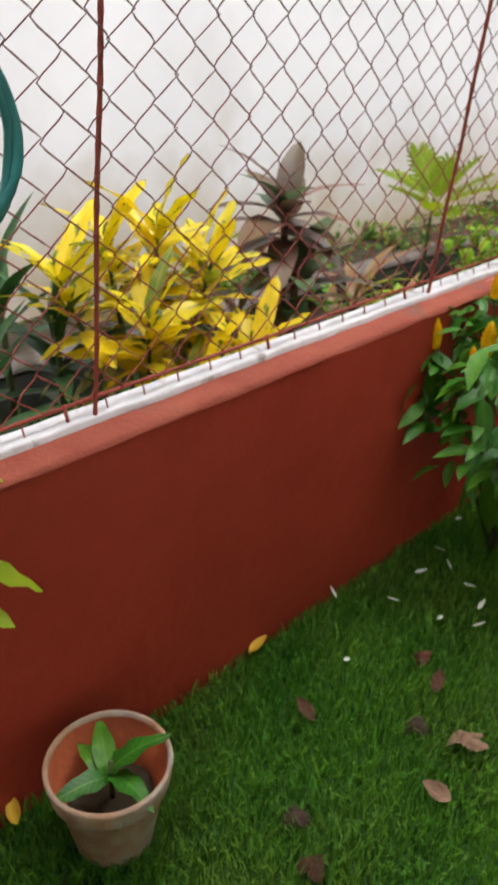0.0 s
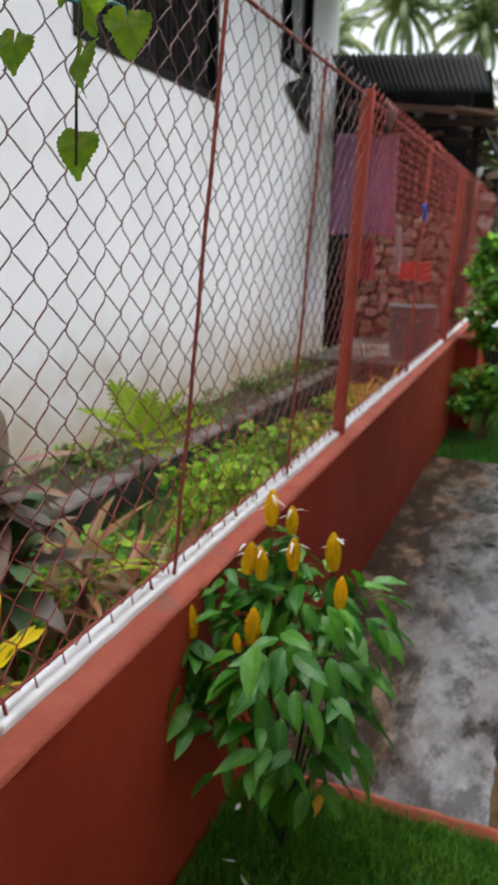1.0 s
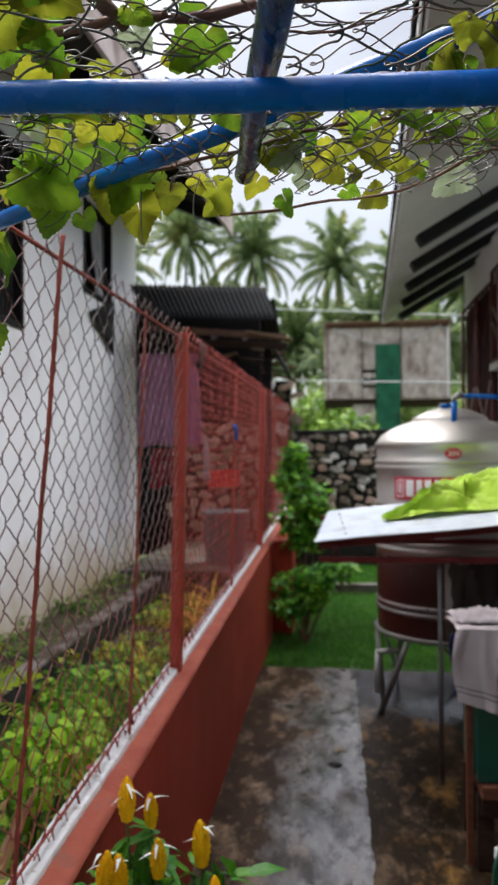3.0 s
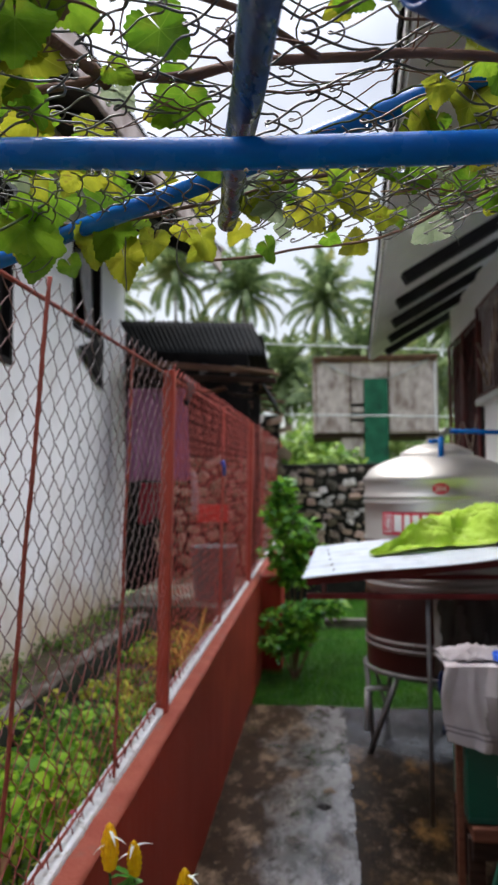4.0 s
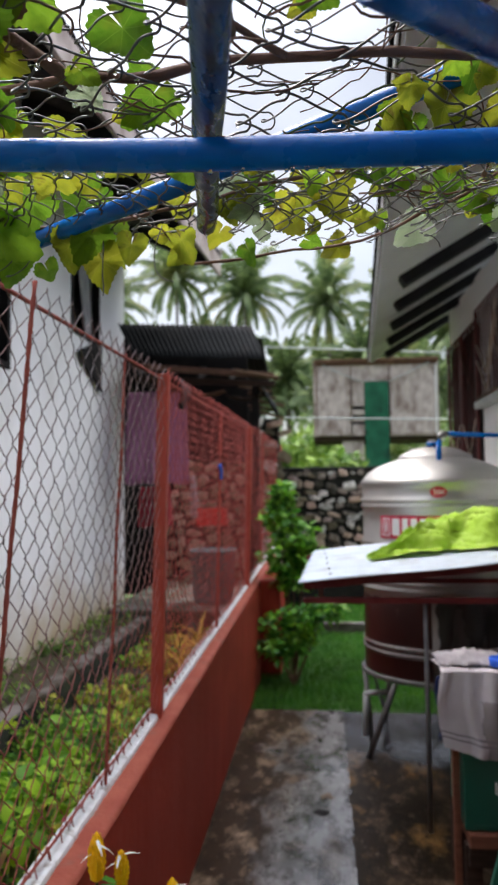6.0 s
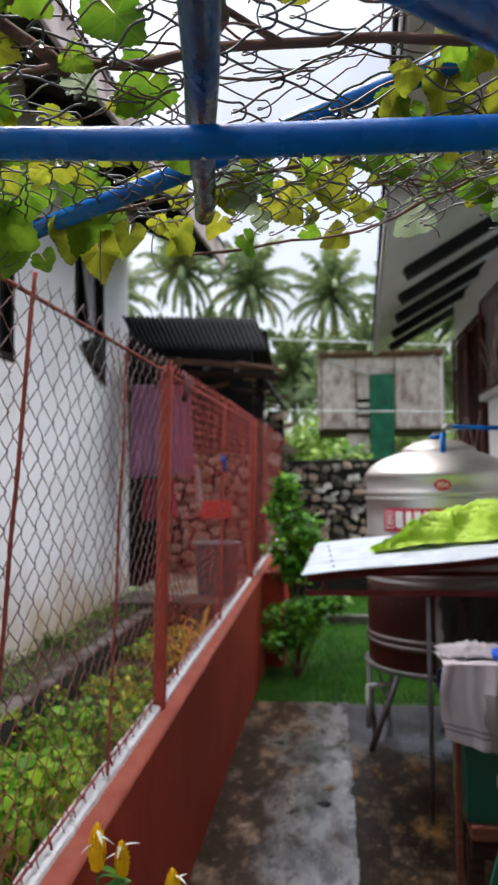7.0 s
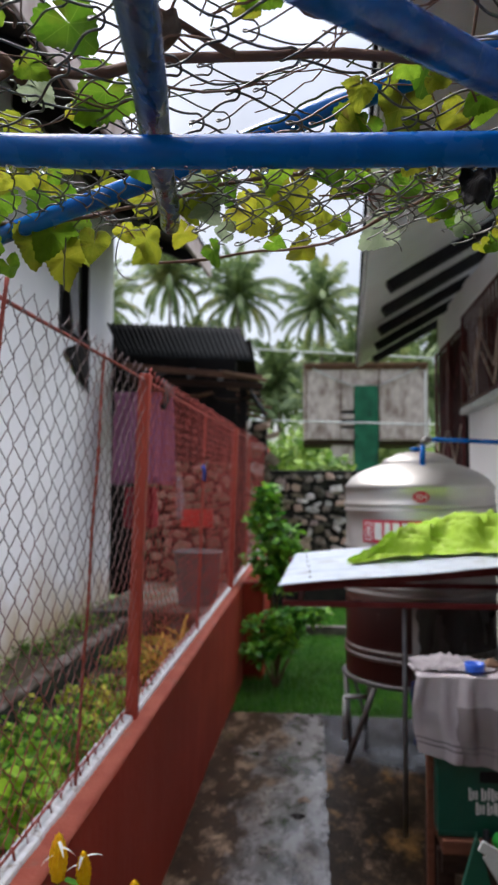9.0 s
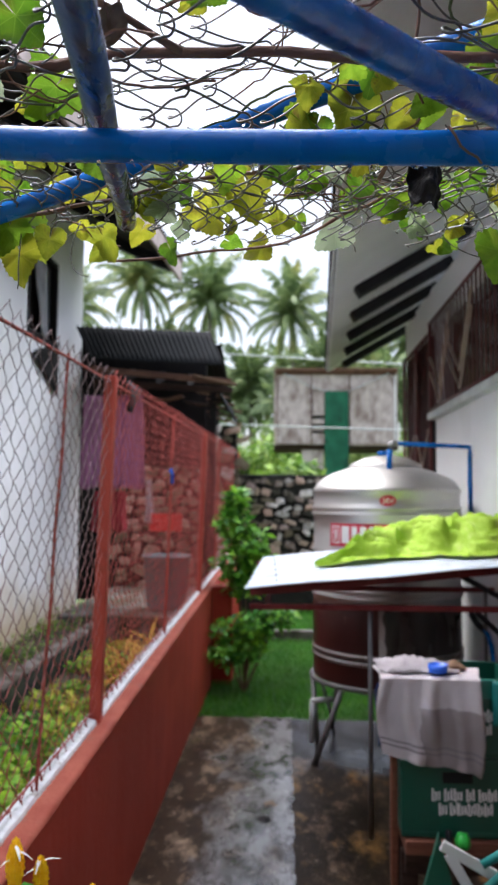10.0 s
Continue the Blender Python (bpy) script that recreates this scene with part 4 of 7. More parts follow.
ROOF_TURN = Matrix.Translation((-0.52, 7.3, 0)) @ Matrix.Rotation(radians(-3.7), 4, 'Z') @ Matrix.Translation((0.52, -7.3, 0))


def house_roof(u, v):
    x = -0.52 - 3.6 * u
    return (x, -4.5 + 11.8 * v, 4.30 + 0.46 * 3.6 * u + 0.02 * math.sin(v * 11.8 / 0.076 * 2 * math.pi))


bm = grid(2, 700, house_roof)
bm.transform(ROOF_TURN)
part("roof", thick(bm, 0.01), M_roof, white_house, "dark corrugated iron roof")
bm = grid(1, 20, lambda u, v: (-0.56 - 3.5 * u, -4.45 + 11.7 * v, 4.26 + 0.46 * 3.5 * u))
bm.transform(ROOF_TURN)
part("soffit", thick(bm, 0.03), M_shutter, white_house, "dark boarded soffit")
bm = box((-0.56, -4.5, 4.07), (-0.525, 7.27, 4.29), 0.005)
bm.transform(ROOF_TURN)
part("fascia", bm, M_tin, white_house, "weathered pale fascia board")
bm = box((-3.5, 7.2, -0.1), (0, 7.24, 0.12), 0.005)
bm.transform(Matrix.Translation((-0.54, 0, 4.24)) @ Matrix.Rotation(math.atan(0.46), 4, 'Y'))
part("barge_board", bm, M_tin, white_house)
for i in range(11):
    bm = box((-1.05, -0.05, -0.12), (0, 0.05, -0.005), 0.006)
    bm.transform(ROOF_TURN @ Matrix.Translation((-0.57, -3.0 + i * 1.0, 4.22)) @ Matrix.Rotation(math.atan(0.46), 4, 'Y'))
    part("rafter", bm, M_rafter, white_house)

# ---------------------------------------------------------------- lean-to shed past the fence
shed = thing("lean_to_shed", (-0.8, 7.0, 0.2), "dark lean-to shed with corrugated iron roof and brown beams", "shed", kind="structure")


def shed_roof(u, v):
    ragged = 0.02 * wob((u * 9, 3, 0)) if v == 0 else 0
    x = -1.27 + 1.336 * u - (0.30 - 0.12 * u) * v
    z = 2.949 - 0.072 * u + 0.44 * v
    return (x, 6.1 + 0.5 * v + ragged, z + 0.012 * math.sin(u * 1.5 / 0.055 * 2 * math.pi) + 0.012 * wob((u * 4, v * 2, 1)))


part("roof", thick(grid(240, 5, shed_roof), 0.006), M_roof, shed, "dark weathered corrugated iron", True)
for (x0, z0, x1, z1, y) in ((-1.3, 2.86, 0.15, 2.72, 6.17), (-1.3, 2.74, 0.08, 2.66, 6.3)):
    bm = box((0, y, -0.03), (1.45, y + 0.06, 0.03), 0.006)
    bm.transform(Matrix.Translation((x0, 0, z0)) @ Matrix.Rotation(math.atan2(z0 - z1, x1 - x0), 4, 'Y'))
    part("beam", bm, M_rusty if y < 6.2 else M_wood, shed)
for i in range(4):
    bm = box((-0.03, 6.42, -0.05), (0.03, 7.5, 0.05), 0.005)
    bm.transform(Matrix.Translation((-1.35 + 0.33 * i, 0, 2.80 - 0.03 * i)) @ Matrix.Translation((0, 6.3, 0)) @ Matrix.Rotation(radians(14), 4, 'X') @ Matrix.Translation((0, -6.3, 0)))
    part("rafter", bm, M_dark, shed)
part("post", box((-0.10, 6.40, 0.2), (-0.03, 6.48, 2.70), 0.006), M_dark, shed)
part("side_sheet", thick(grid(40, 3, lambda u, v: (-0.02 + 0.12 * v, 6.3 + 1.8 * u, 2.70 - 0.22 * v * (1 + 0.5 * wob((u * 9, 0, 3))) + 0.01 * math.sin(u * 90))), 0.005), M_roof, shed, "ragged strip of iron at the open side", True)
lr = random.Random(23)
for k in range(7):
    y = 6.15 + 0.30 * k
    bm = box((-0.26, -0.035, -0.012), (0.10 + 0.10 * lr.random(), 0.035, 0.012), 0.003)
    bm.transform(Matrix.Translation((-0.02 + 0.03 * lr.random(), y, 2.70 - 0.035 * k + 0.03 * lr.random())) @ Euler((lr.uniform(-0.2, 0.2), lr.uniform(0.0, 0.35), lr.uniform(-0.25, 0.25))).to_matrix().to_4x4())
    part("lath", bm, M_rusty if k % 2 else M_tan, shed, "broken rusty lath")
for k in range(3):
    bm = grid(10, 5, lambda u, v: (-1.2 + 0.42 * k + 0.40 * u, 6.24 + 0.05 * k + 0.25 * v, 2.66 - 0.05 * k - 0.035 * math.sin(math.pi * u) + 0.02 * wob((u * 4, v * 3, k))))
    part("ceiling_scrap", thick(bm, 0.006), M_rusty if k == 1 else M_wood, shed, "sagging strip under the roof")
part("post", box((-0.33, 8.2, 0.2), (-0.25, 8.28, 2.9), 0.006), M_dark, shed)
# backing sheets and walls whose near-black colour stands for the shed's inner shade
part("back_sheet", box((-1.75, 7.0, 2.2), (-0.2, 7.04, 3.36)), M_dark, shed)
part("roof", thick(grid(60, 3, lambda u, v: (-1.55 + 1.50 * u, 7.15 + 1.7 * v, 3.30 - 0.45 * v + 0.012 * math.sin(u * 140))), 0.006), M_dark, shed, "underside sheet painted near black as shade", True)
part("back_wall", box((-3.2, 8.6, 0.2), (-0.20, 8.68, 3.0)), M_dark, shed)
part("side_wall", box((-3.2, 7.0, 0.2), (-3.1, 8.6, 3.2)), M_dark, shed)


def hanging(name, x0, x1, z0, z1, y, material, label, seed):
    bm = grid(28, 14, lambda u, v: (x0 + (x1 - x0) * (u - 0.12 * (v - 0.5) * (u - 0.5)), y + 0.035 * math.sin(u * 22 + seed) * (0.3 + 1 - v) + 0.03 * wob((u * 4, v * 3, seed)), z0 + (z1 - z0) * v + (0.10 * wob((u * 3, 0, seed)) * (1 - v))))
    return solid(name, thick(bm, 0.004), material, label, "laundry", smooth=True)


hanging("hanging_cloth", -1.45, -0.78, 1.66, 2.62, 6.45, M_purple, "faded purple cloth hung to dry under the shed", 1)
hanging("hanging_cloth", -1.35, -1.0, 1.2, 1.62, 6.62, M_crimson, "crimson cloth hung below the purple one", 4)
bm = thick(grid(5, 5, lambda u, v: (0.03 + 0.02 * wob((u * 3, v * 4, 0)), 1.80 + 0.30 * u * (0.25 + 0.75 * v), 1.935 + 0.13 * v)), 0.005)
solid("plastic_scrap", bm, M_black, "dark plastic scrap caught on the fence top", "plastic scrap", smooth=True)
bm = grid(8, 10, lambda u, v: (-0.71 + 0.09 * u * (1.15 - 0.6 * v), 6.19 + 0.02 * math.sin(u * 9), 1.30 + 0.42 * v))
solid("plastic_bag", lined(bm, 0.002), M_bag, "limp pale plastic bag hung beside the red sign", "plastic bag", smooth=True)
solid("red_board", thick(grid(4, 4, lambda u, v: (-0.66 + 0.32 * u, 6.2 + 0.006 * wob((u * 3, v, 0)), 1.22 + 0.18 * v)), 0.01), M_redboard, "small red plastic sign board tied behind the fence", "sign")
bm = lathe([(0.19, 0), (0.2, 0.02), (0.24, 0.5), (0.255, 0.51), (0.255, 0.53), (0.235, 0.53), (0.19, 0.04), (0.001, 0.04)], 24, centre=(-0.52, 6.4, 0.44))
solid("plastic_tub", bm, M_tub, "blue-grey plastic tub beside the shed", "tub", smooth=True)
solid("slab", box((-1.5, 5.9, 0.1), (-0.1, 8.6, 0.42), 0.01), M_kerb, "low concrete slab under the shed", "slab", "structure")

# ---------------------------------------------------------------- stone wall and what stands beyond it
STONES = []
for k in range(9):
    bm = bmesh.new()
    rs = random.Random(200 + k)
    for sx in (-1, 1):
        for sy in (-1, 1):
            for sz in (-1, 1):
                bm.verts.new((sx * 0.5 * rs.uniform(0.40, 1.0), sy * 0.36 * rs.uniform(0.7, 1.0), sz * 0.5 * rs.uniform(0.38, 1.0)))
    for _ in range(5):
        d = Vector((rs.gauss(0, 1), rs.gauss(0, 0.7), rs.gauss(0, 1))).normalized()
        bm.verts.new((d.x * 0.52, d.y * 0.40, d.z * 0.52))
    hull = bmesh.ops.convex_hull(bm, input=bm.verts[:])
    bmesh.ops.delete(bm, geom=[v for v in bm.verts if not v.link_faces], context='VERTS')
    STONES.append(bm)
SM = [finish("stone", b.copy(), M_stone, False) for b in STONES]
SP = [finish("stone", b.copy(), M_stonepale, False) for b in STONES]
SR = [finish("stone", b.copy(), M_stonered, False) for b in STONES]
for b in STONES:
    b.free()
STONE_Y = 9.2
stone_wall = thing("stone_wall", (0.5, STONE_Y, 0), "dark mortared wall of pale and black fieldstones", "stone wall", kind="structure")
part("core", box((-1.9, STONE_Y - 0.03, -0.1), (3.2, STONE_Y + 0.3, 1.80), 0.02), M_mortar, stone_wall, "black mossy mortar")
part("cap", box((-1.9, STONE_Y - 0.06, 1.80), (3.2, STONE_Y + 0.32, 1.87), 0.02), M_mortar, stone_wall)
stone_wall_2 = thing("stone_wall", (-0.8, 8.4, 0), "rough wall of reddish fieldstones behind the shed", "stone wall", kind="structure")
part("core", box((-1.58, 8.36, 0.1), (-0.02, 8.56, 1.95), 0.02), M_mortar, stone_wall_2)
part("pillar_core", box((-0.25, 8.33, 0.1), (0.06, 8.58, 2.48), 0.02), M_mortar, stone_wall_2)

# right-hand house -------------------------------------------------
RX = 1.88
EAVE = (1.27, 2.9)
right_house = thing("house", (RX + 1, 2, 0), "white house with maroon window grilles and dark rafters", "house", kind="structure")
RW = (2.6, 4.62, 2.24, 2.95)
part("wall", box((RX + 0.002, -4.5, -0.05), (RX + 0.158, 0.298, 3.25)), M_white, right_house, "white painted wall")
# unseen stretch, coloured dark to cut bounce light onto the low red wall
part("wall", box((RX + 0.002, 0.30, -0.05), (RX + 0.158, 2.44, 3.25)), M_plain, right_house, "unseen wall stretch, made dark to cut bounce light")
bm = wall_with_holes(2.445, 4.67, -0.05, 3.25, RX + 0.16, 0.16, [RW])
part("wall", bm, M_white, right_house, "white painted wall")
part("wall", box((RX + 0.02, 4.675, 2.95), (RX + 0.18, 6.25, 3.3)), M_white, right_house)
# flat near-black wall that paints the far doorway's shade
part("wall", box((RX + 0.10, 4.675, -0.05), (RX + 0.2, 6.25, 2.945)), M_dark, right_house, "near-black wall, the doorway's shade put into its colour")
part("end_wall", box((RX + 0.2, 6.1, -0.05), (5.0, 6.25, 3.3)), M_white, right_house)
# near-black backing added to darken the room behind the window
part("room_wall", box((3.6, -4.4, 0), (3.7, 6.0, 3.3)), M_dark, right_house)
part("end_wall", box((RX + 0.165, -4.5, -0.05), (5.0, -4.34, 3.3)), M_white, right_house)
part("rear_wall", box((5.0, -4.5, -0.05), (5.16, 6.25, 3.3)), M_white, right_house)
for i in range(9):
    a = RW[0] - 0.05 + i * 0.235
    part("sill", box((RX - 0.075, a, RW[2] - 0.055), (RX + 0.06, a + 0.22, RW[2] - 0.004), 0.01), M_whitepl, right_house, "white sill tile")
grille = thing("window_grille", (RX, 3.6, RW[2]), "", "")
under(grille, right_house)
gx = RX - 0.05
tube_part("frame", [[(gx, RW[0], RW[2] + 0.02), (gx, RW[1], RW[2] + 0.02)], [(gx, RW[0], RW[3]), (gx, RW[1], RW[3])], [(gx, RW[0], RW[2]), (gx, RW[0], RW[3])], [(gx, RW[1], RW[2]), (gx, RW[1], RW[3])]], 0.012, M_maroon, grille, 6)
for i in range(20):
    y = RW[0] + 0.05 + i * (RW[1] - RW[0] - 0.1) / 19
    tube_part("bar", [[(gx, y, RW[2]), (gx, y, RW[3])]], 0.0065, M_maroon, grille, 6)
for y in (3.55, 4.2):
    for dz in (0.04, 0.16):
        tube_part("chevron", [[(gx - 0.015, y - 0.34, RW[2] + dz + 0.46), (gx - 0.015, y, RW[2] + dz), (gx - 0.015, y + 0.34, RW[2] + dz + 0.26)]], 0.008, M_tan_bar, grille, 6)
pane = new("pane", finish("pane", box((RX + 0.07, RW[0], RW[2]), (RX + 0.078, RW[1], RW[3])), M_glass, False))
pane.visible_shadow = False
under(pane, right_house)
part("curtain", thick(grid(160, 1, lambda u, v: (RX + 0.13 + 0.02 * math.sin(u * 120), RW[0] - 0.05 + (RW[1] - RW[0] + 0.1) * u, RW[2] - 0.03 + 0.8 * v)), 0.003), M_drape, right_house, "dark maroon curtain")
part("curtain", thick(grid(24, 1, lambda u, v: (RX + 0.10 + 0.012 * math.sin(u * 25), 3.58 + 0.13 * u, RW[2] + 0.02 + 0.66 * v)), 0.003), M_towel, right_house, "pale grey curtain edge")
gate = thing("grille_door", (RX - 0.02, 5.2, 0.6), "tall maroon steel grille door beside the house wall", "door", kind="structure")
for a, b in ((4.72, 5.35), (5.4, 6.05)):
    tube_part("frame", [[(RX - 0.03, a, 0.6), (RX - 0.03, a, 2.9), (RX - 0.03, b, 2.9), (RX - 0.03, b, 0.6), (RX - 0.03, a, 0.6)]], 0.016, M_maroon, gate, 6)
    # the near panel is black to paint the shade of the doorway gap
    part("panel", box((RX + 0.0, a, 0.6), (RX + 0.01, b, 2.88)), M_dark if a < 5 else M_drape, gate)
    for k in range(5):
        y = a + (b - a) * (k + 0.5) / 5
        tube_part("bar", [[(RX - 0.03, y, 0.6), (RX - 0.03, y, 2.9)]], 0.007, M_maroon, gate, 6)
    for k in range(3):
        z = 1.2 + 0.62 * k
        tube_part("chevron", [[(RX - 0.045, a + 0.03, z + 0.3), (RX - 0.045, (a + b) / 2, z), (RX - 0.045, b - 0.03, z + 0.3)]], 0.006, M_tan_bar if k == 1 else M_maroon, gate, 6)


def eave_pt(s, y, dz=0.0):
    """A point s metres up the slope from the eave."""
    return (EAVE[0] - 0.13 + s * math.cos(radians(30)) + 0.042 * (y - 6.6), y, EAVE[1] - 0.06 + s * math.sin(radians(30)) + dz)


part("soffit", thick(grid(6, 30, lambda u, v: eave_pt(-0.012 + 1.93 * u, -4.5 + 11.05 * v, 0.065)), 0.02), M_soffit, right_house, "pale grey roof underside")
part("roof", thick(grid(8, 500, lambda u, v: eave_pt(-0.050 + 2.2 * u, -4.5 + 11.1 * v, 0.10 + 0.028 * abs(math.sin(v * 11.1 / 0.11 * math.pi)))), 0.012), M_roof, right_house, "dark tiled roof edge")
part("fascia", thick(grid(1, 40, lambda u, v: eave_pt(-0.02, -4.5 + 11.04 * v, 0.055 + 0.04 * u)), 0.008), M_soffit, right_house)
for i in range(5):
    y = 6.42 - 0.70 * i
    bm = box((0.0, -0.06, -0.075), (0.86, 0.06, 0.0), 0.004)
    bm.transform(Matrix.Translation(eave_pt(0.15, y, 0.05)) @ Matrix.Rotation(radians(-30), 4, 'Y'))
    part("rafter", bm, M_rafter, right_house)
part("gable", thick(grid(1, 1, lambda u, v: (2.1 + 2.2 * u, 6.24, 3.2 + (0.05 + 1.3 * u) * v)), 0.05), M_soffit, right_house)

# hut, cables, palms ----------------------------------------------
hut = thing("hut", (1.8, 17, 0), "raised hut clad in streaked pale boards with a green door", "hut", kind="structure")
HY = 16.1
part("wall", box((0.46, HY, 2.76), (1.28, HY + 0.06, 4.46), 0.01), M_tin, hut)
part("wall", box((2.13, HY, 2.74), (3.2, HY + 0.06, 4.45), 0.01), M_tin, hut)
part("wall", box((1.285, HY + 0.01, 4.0), (2.125, HY + 0.06, 4.45), 0.01), M_tin, hut)
part("wall", box((0.46, HY + 1.9, 2.76), (3.2, HY + 1.96, 4.5)), M_dark, hut)
part("side", box((0.4, HY + 0.065, 2.76), (0.455, HY + 1.9, 4.5)), M_tin, hut)
part("side", box((3.205, HY + 0.065, 2.76), (3.26, HY + 1.9, 4.5)), M_tin, hut)
part("floor", box((0.4, HY + 0.062, 2.66), (3.26, HY + 1.96, 2.755)), M_wood, hut)
part("roof", box((0.42, HY - 0.08, 4.46), (3.25, HY + 2.1, 4.53), 0.01), M_rusty, hut, "rusty flat roof sheet")
part("eave_board", box((0.44, HY - 0.03, 4.39), (3.22, HY - 0.004, 4.455), 0.005), M_rusty, hut)
for x0, x1 in ((0.46, 1.28), (2.13, 3.2)):
    tube_part("border", [[(x0 + 0.02, HY - 0.012, 2.78), (x0 + 0.02, HY - 0.012, 4.38), (x1 - 0.02, HY - 0.012, 4.38), (x1 - 0.02, HY - 0.012, 2.78), (x0 + 0.02, HY - 0.012, 2.78)]], 0.009, M_rusty, hut, 5, "rusty edge")
tube_part("rope", [[(0.62, HY - 0.04, 4.42), (1.1, HY - 0.05, 4.16), (1.58, HY - 0.06, 3.98)], [(2.12, HY - 0.06, 3.98), (2.6, HY - 0.05, 4.20), (3.05, HY - 0.04, 4.42)]], 0.012, M_cable, hut, 5, "pale rope")
part("batten", box((3.17, HY - 0.02, 2.78), (3.205, HY - 0.006, 4.36), 0.004), M_soffit, hut)
part("door", box((1.575, HY - 0.05, 2.0), (2.12, HY - 0.005, 4.0), 0.01), M_greendoor, hut, "dark green painted door")
part("post", box((1.05, HY + 0.1, -0.1), (1.55, HY + 0.4, 2.65), 0.01), M_tin, hut, "pale concrete pillar")
part("post", box((3.0, HY + 0.1, -0.1), (3.15, HY + 0.25, 2.65), 0.01), M_tin, hut)
for z0, z1 in ((2.76, 3.02), (3.08, 3.18), (3.24, 3.36), (3.44, 3.995)):
    part("board", box((1.285, HY + 0.02, z0), (1.57, HY + 0.05, z1), 0.005), M_tin, hut)
for z0, z1, y, r in ((4.48, 4.33, 14.0, 0.018), (2.93, 2.86, 13.0, 0.014)):
    path = [(-8 + 22 * i / 40, y, z0 + (z1 - z0) * (i / 40 * 22 - 7.5) / 2.4 + 0.05 * ((i / 20 - 1) ** 2)) for i in range(41)]
    tagged(new("cable", tubes("cable", [path], r, M_cable, 6)), "pale utility cable strung past the palms", "cable")
for x in (-8.0, 14.0):
    pole = thing("utility_pole", (x, 13.5, 0), "plain concrete utility pole carrying the cables", "utility pole", "utility poles")
    tube_part("shaft", [[(x, 13.5, -0.1), (x, 13.5, 6.0)]], 0.12, M_kerb, pole, 10)
    part("arm", box((x - 0.06, 12.9, 2.6), (x + 0.06, 14.1, 2.72), 0.01), M_wood, pole)
    part("arm", box((x - 0.06, 12.9, 4.2), (x + 0.06, 14.1, 5.2), 0.01), M_wood, pole)


def frond(rg, yaw, pitch, length, verts, faces, base):
    """One arching palm frond: a rib with two rows of narrow hanging leaflets."""
    n = 24
    turn = Matrix.Rotation(yaw, 3, 'Z')
    p, ang, pts = Vector(base), pitch, []
    bow = rg.uniform(0.7, 1.2) * (0.8 if pitch > 1.1 else 1.25)
    for i in range(n + 1):
        pts.append(p.copy())
        p = p + turn @ Vector((0, math.cos(ang), math.sin(ang))) * (length / n)
        ang = max(-1.45, ang - bow * 1.5 / n * (0.2 + 1.3 * i / n))
    side = turn @ Vector((1, 0, 0))
    for i in range(2, n):
        t = i / n
        d = (pts[i + 1] - pts[i]).normalized()
        ll = length * 0.235 * math.sin(math.pi * (0.14 + 0.84 * t)) ** 0.6 * rg.uniform(0.8, 1.1)
        for s in (-1, 1):
            tip = pts[i] + (side * s * 0.62 + d * 0.75 + Vector((0, 0, -0.55 - 0.5 * rg.random()))).normalized() * ll
            w = d * 0.15
            q = len(verts)
            verts += [pts[i] - w, pts[i] + w, (pts[i] + tip) / 2 + w * 0.8 + Vector((0, 0, 0.07)), (pts[i] + tip) / 2 - w * 0.8 + Vector((0, 0, 0.07)), tip]
            faces += [(q, q + 1, q + 2, q + 3), (q + 3, q + 2, q + 4)]
    vs, fs = tube_data([pts[::3]], 0.045, 4)
    q = len(verts)
    verts += vs
    faces += [tuple(a + q for a in f) for f in fs]


def palm(x, y, top, seed, fronds, length):
    rg, fronds = random.Random(seed), fronds + 16
    ob = thing("coconut_palm", (x, y, 0), "tall coconut palm with drooping feathery fronds", "palm tree", "palms beyond the wall")
    lean = rg.uniform(-1.2, 1.2)
    path = [(x + lean * ((i / 9) ** 2 - 1), y, -0.1 + (top + 0.1) * i / 9) for i in range(10)]
    tube_part("trunk", [path], [[0.24 - 0.012 * i for i in range(10)]], M_trunk, ob, 8)
    verts, faces = [], []
    for k in range(fronds):
        pitch = 1.56 - 2.45 * (k / fronds) ** 1.1 + rg.uniform(-0.12, 0.12)
        frond(rg, k * 2.399 + rg.uniform(-0.25, 0.25), pitch, length * rg.uniform(0.85, 1.05), verts, faces, (x, y, top))
    under(new("crown", raw("crown", verts, faces, M_palm)), ob)
    return ob


cg = random.Random(5)
for px, py, top, seed, cnt, ln in ((-14.4, 75, 23.6, 11, 21, 6.0), (-7.3, 75, 21.6, 12, 22, 6.2), (1.05, 75, 20.3, 13, 23, 5.8), (7.6, 79, 19.6, 14, 21, 5.8), (-22.5, 77, 21.5, 15, 21, 6.0), (13.6, 76, 17.6, 18, 21, 5.8), (20.5, 78, 18.5, 19, 20, 5.8),
                                  (-2.9, 70, 11.8, 16, 20, 5.2), (4.6, 71, 13.2, 17, 20, 5.2), (-11.2, 72, 14.2, 20, 20, 5.2), (9.8, 68, 10.6, 23, 20, 5.0), (0.8, 66, 8.8, 24, 19, 4.6), (-6.2, 68, 9.2, 25, 19, 4.8), (16.0, 69, 12.4, 26, 20, 5.2), (-17.8, 72, 14.0, 27, 20, 5.2)):
    palm(px, py, top, seed, cnt, ln)
for k in range(9):
    palm(-20 + 5.2 * k + cg.uniform(-1.2, 1.2), cg.uniform(84, 92), cg.uniform(11.5, 17.5), 40 + k, 19, 5.6)


def clump_field(clumps):
    def where(rg):
        cx, cy, cz, rx, ry, rz = rg.choice(clumps)
        while True:
            a, b, c = rg.uniform(-1, 1), rg.uniform(-1, 1), rg.uniform(-1, 1)
            d = a * a + b * b + c * c
            if 0.25 < d < 1:
                return (cx + a * rx, cy + b * ry, cz + c * rz)
    return where


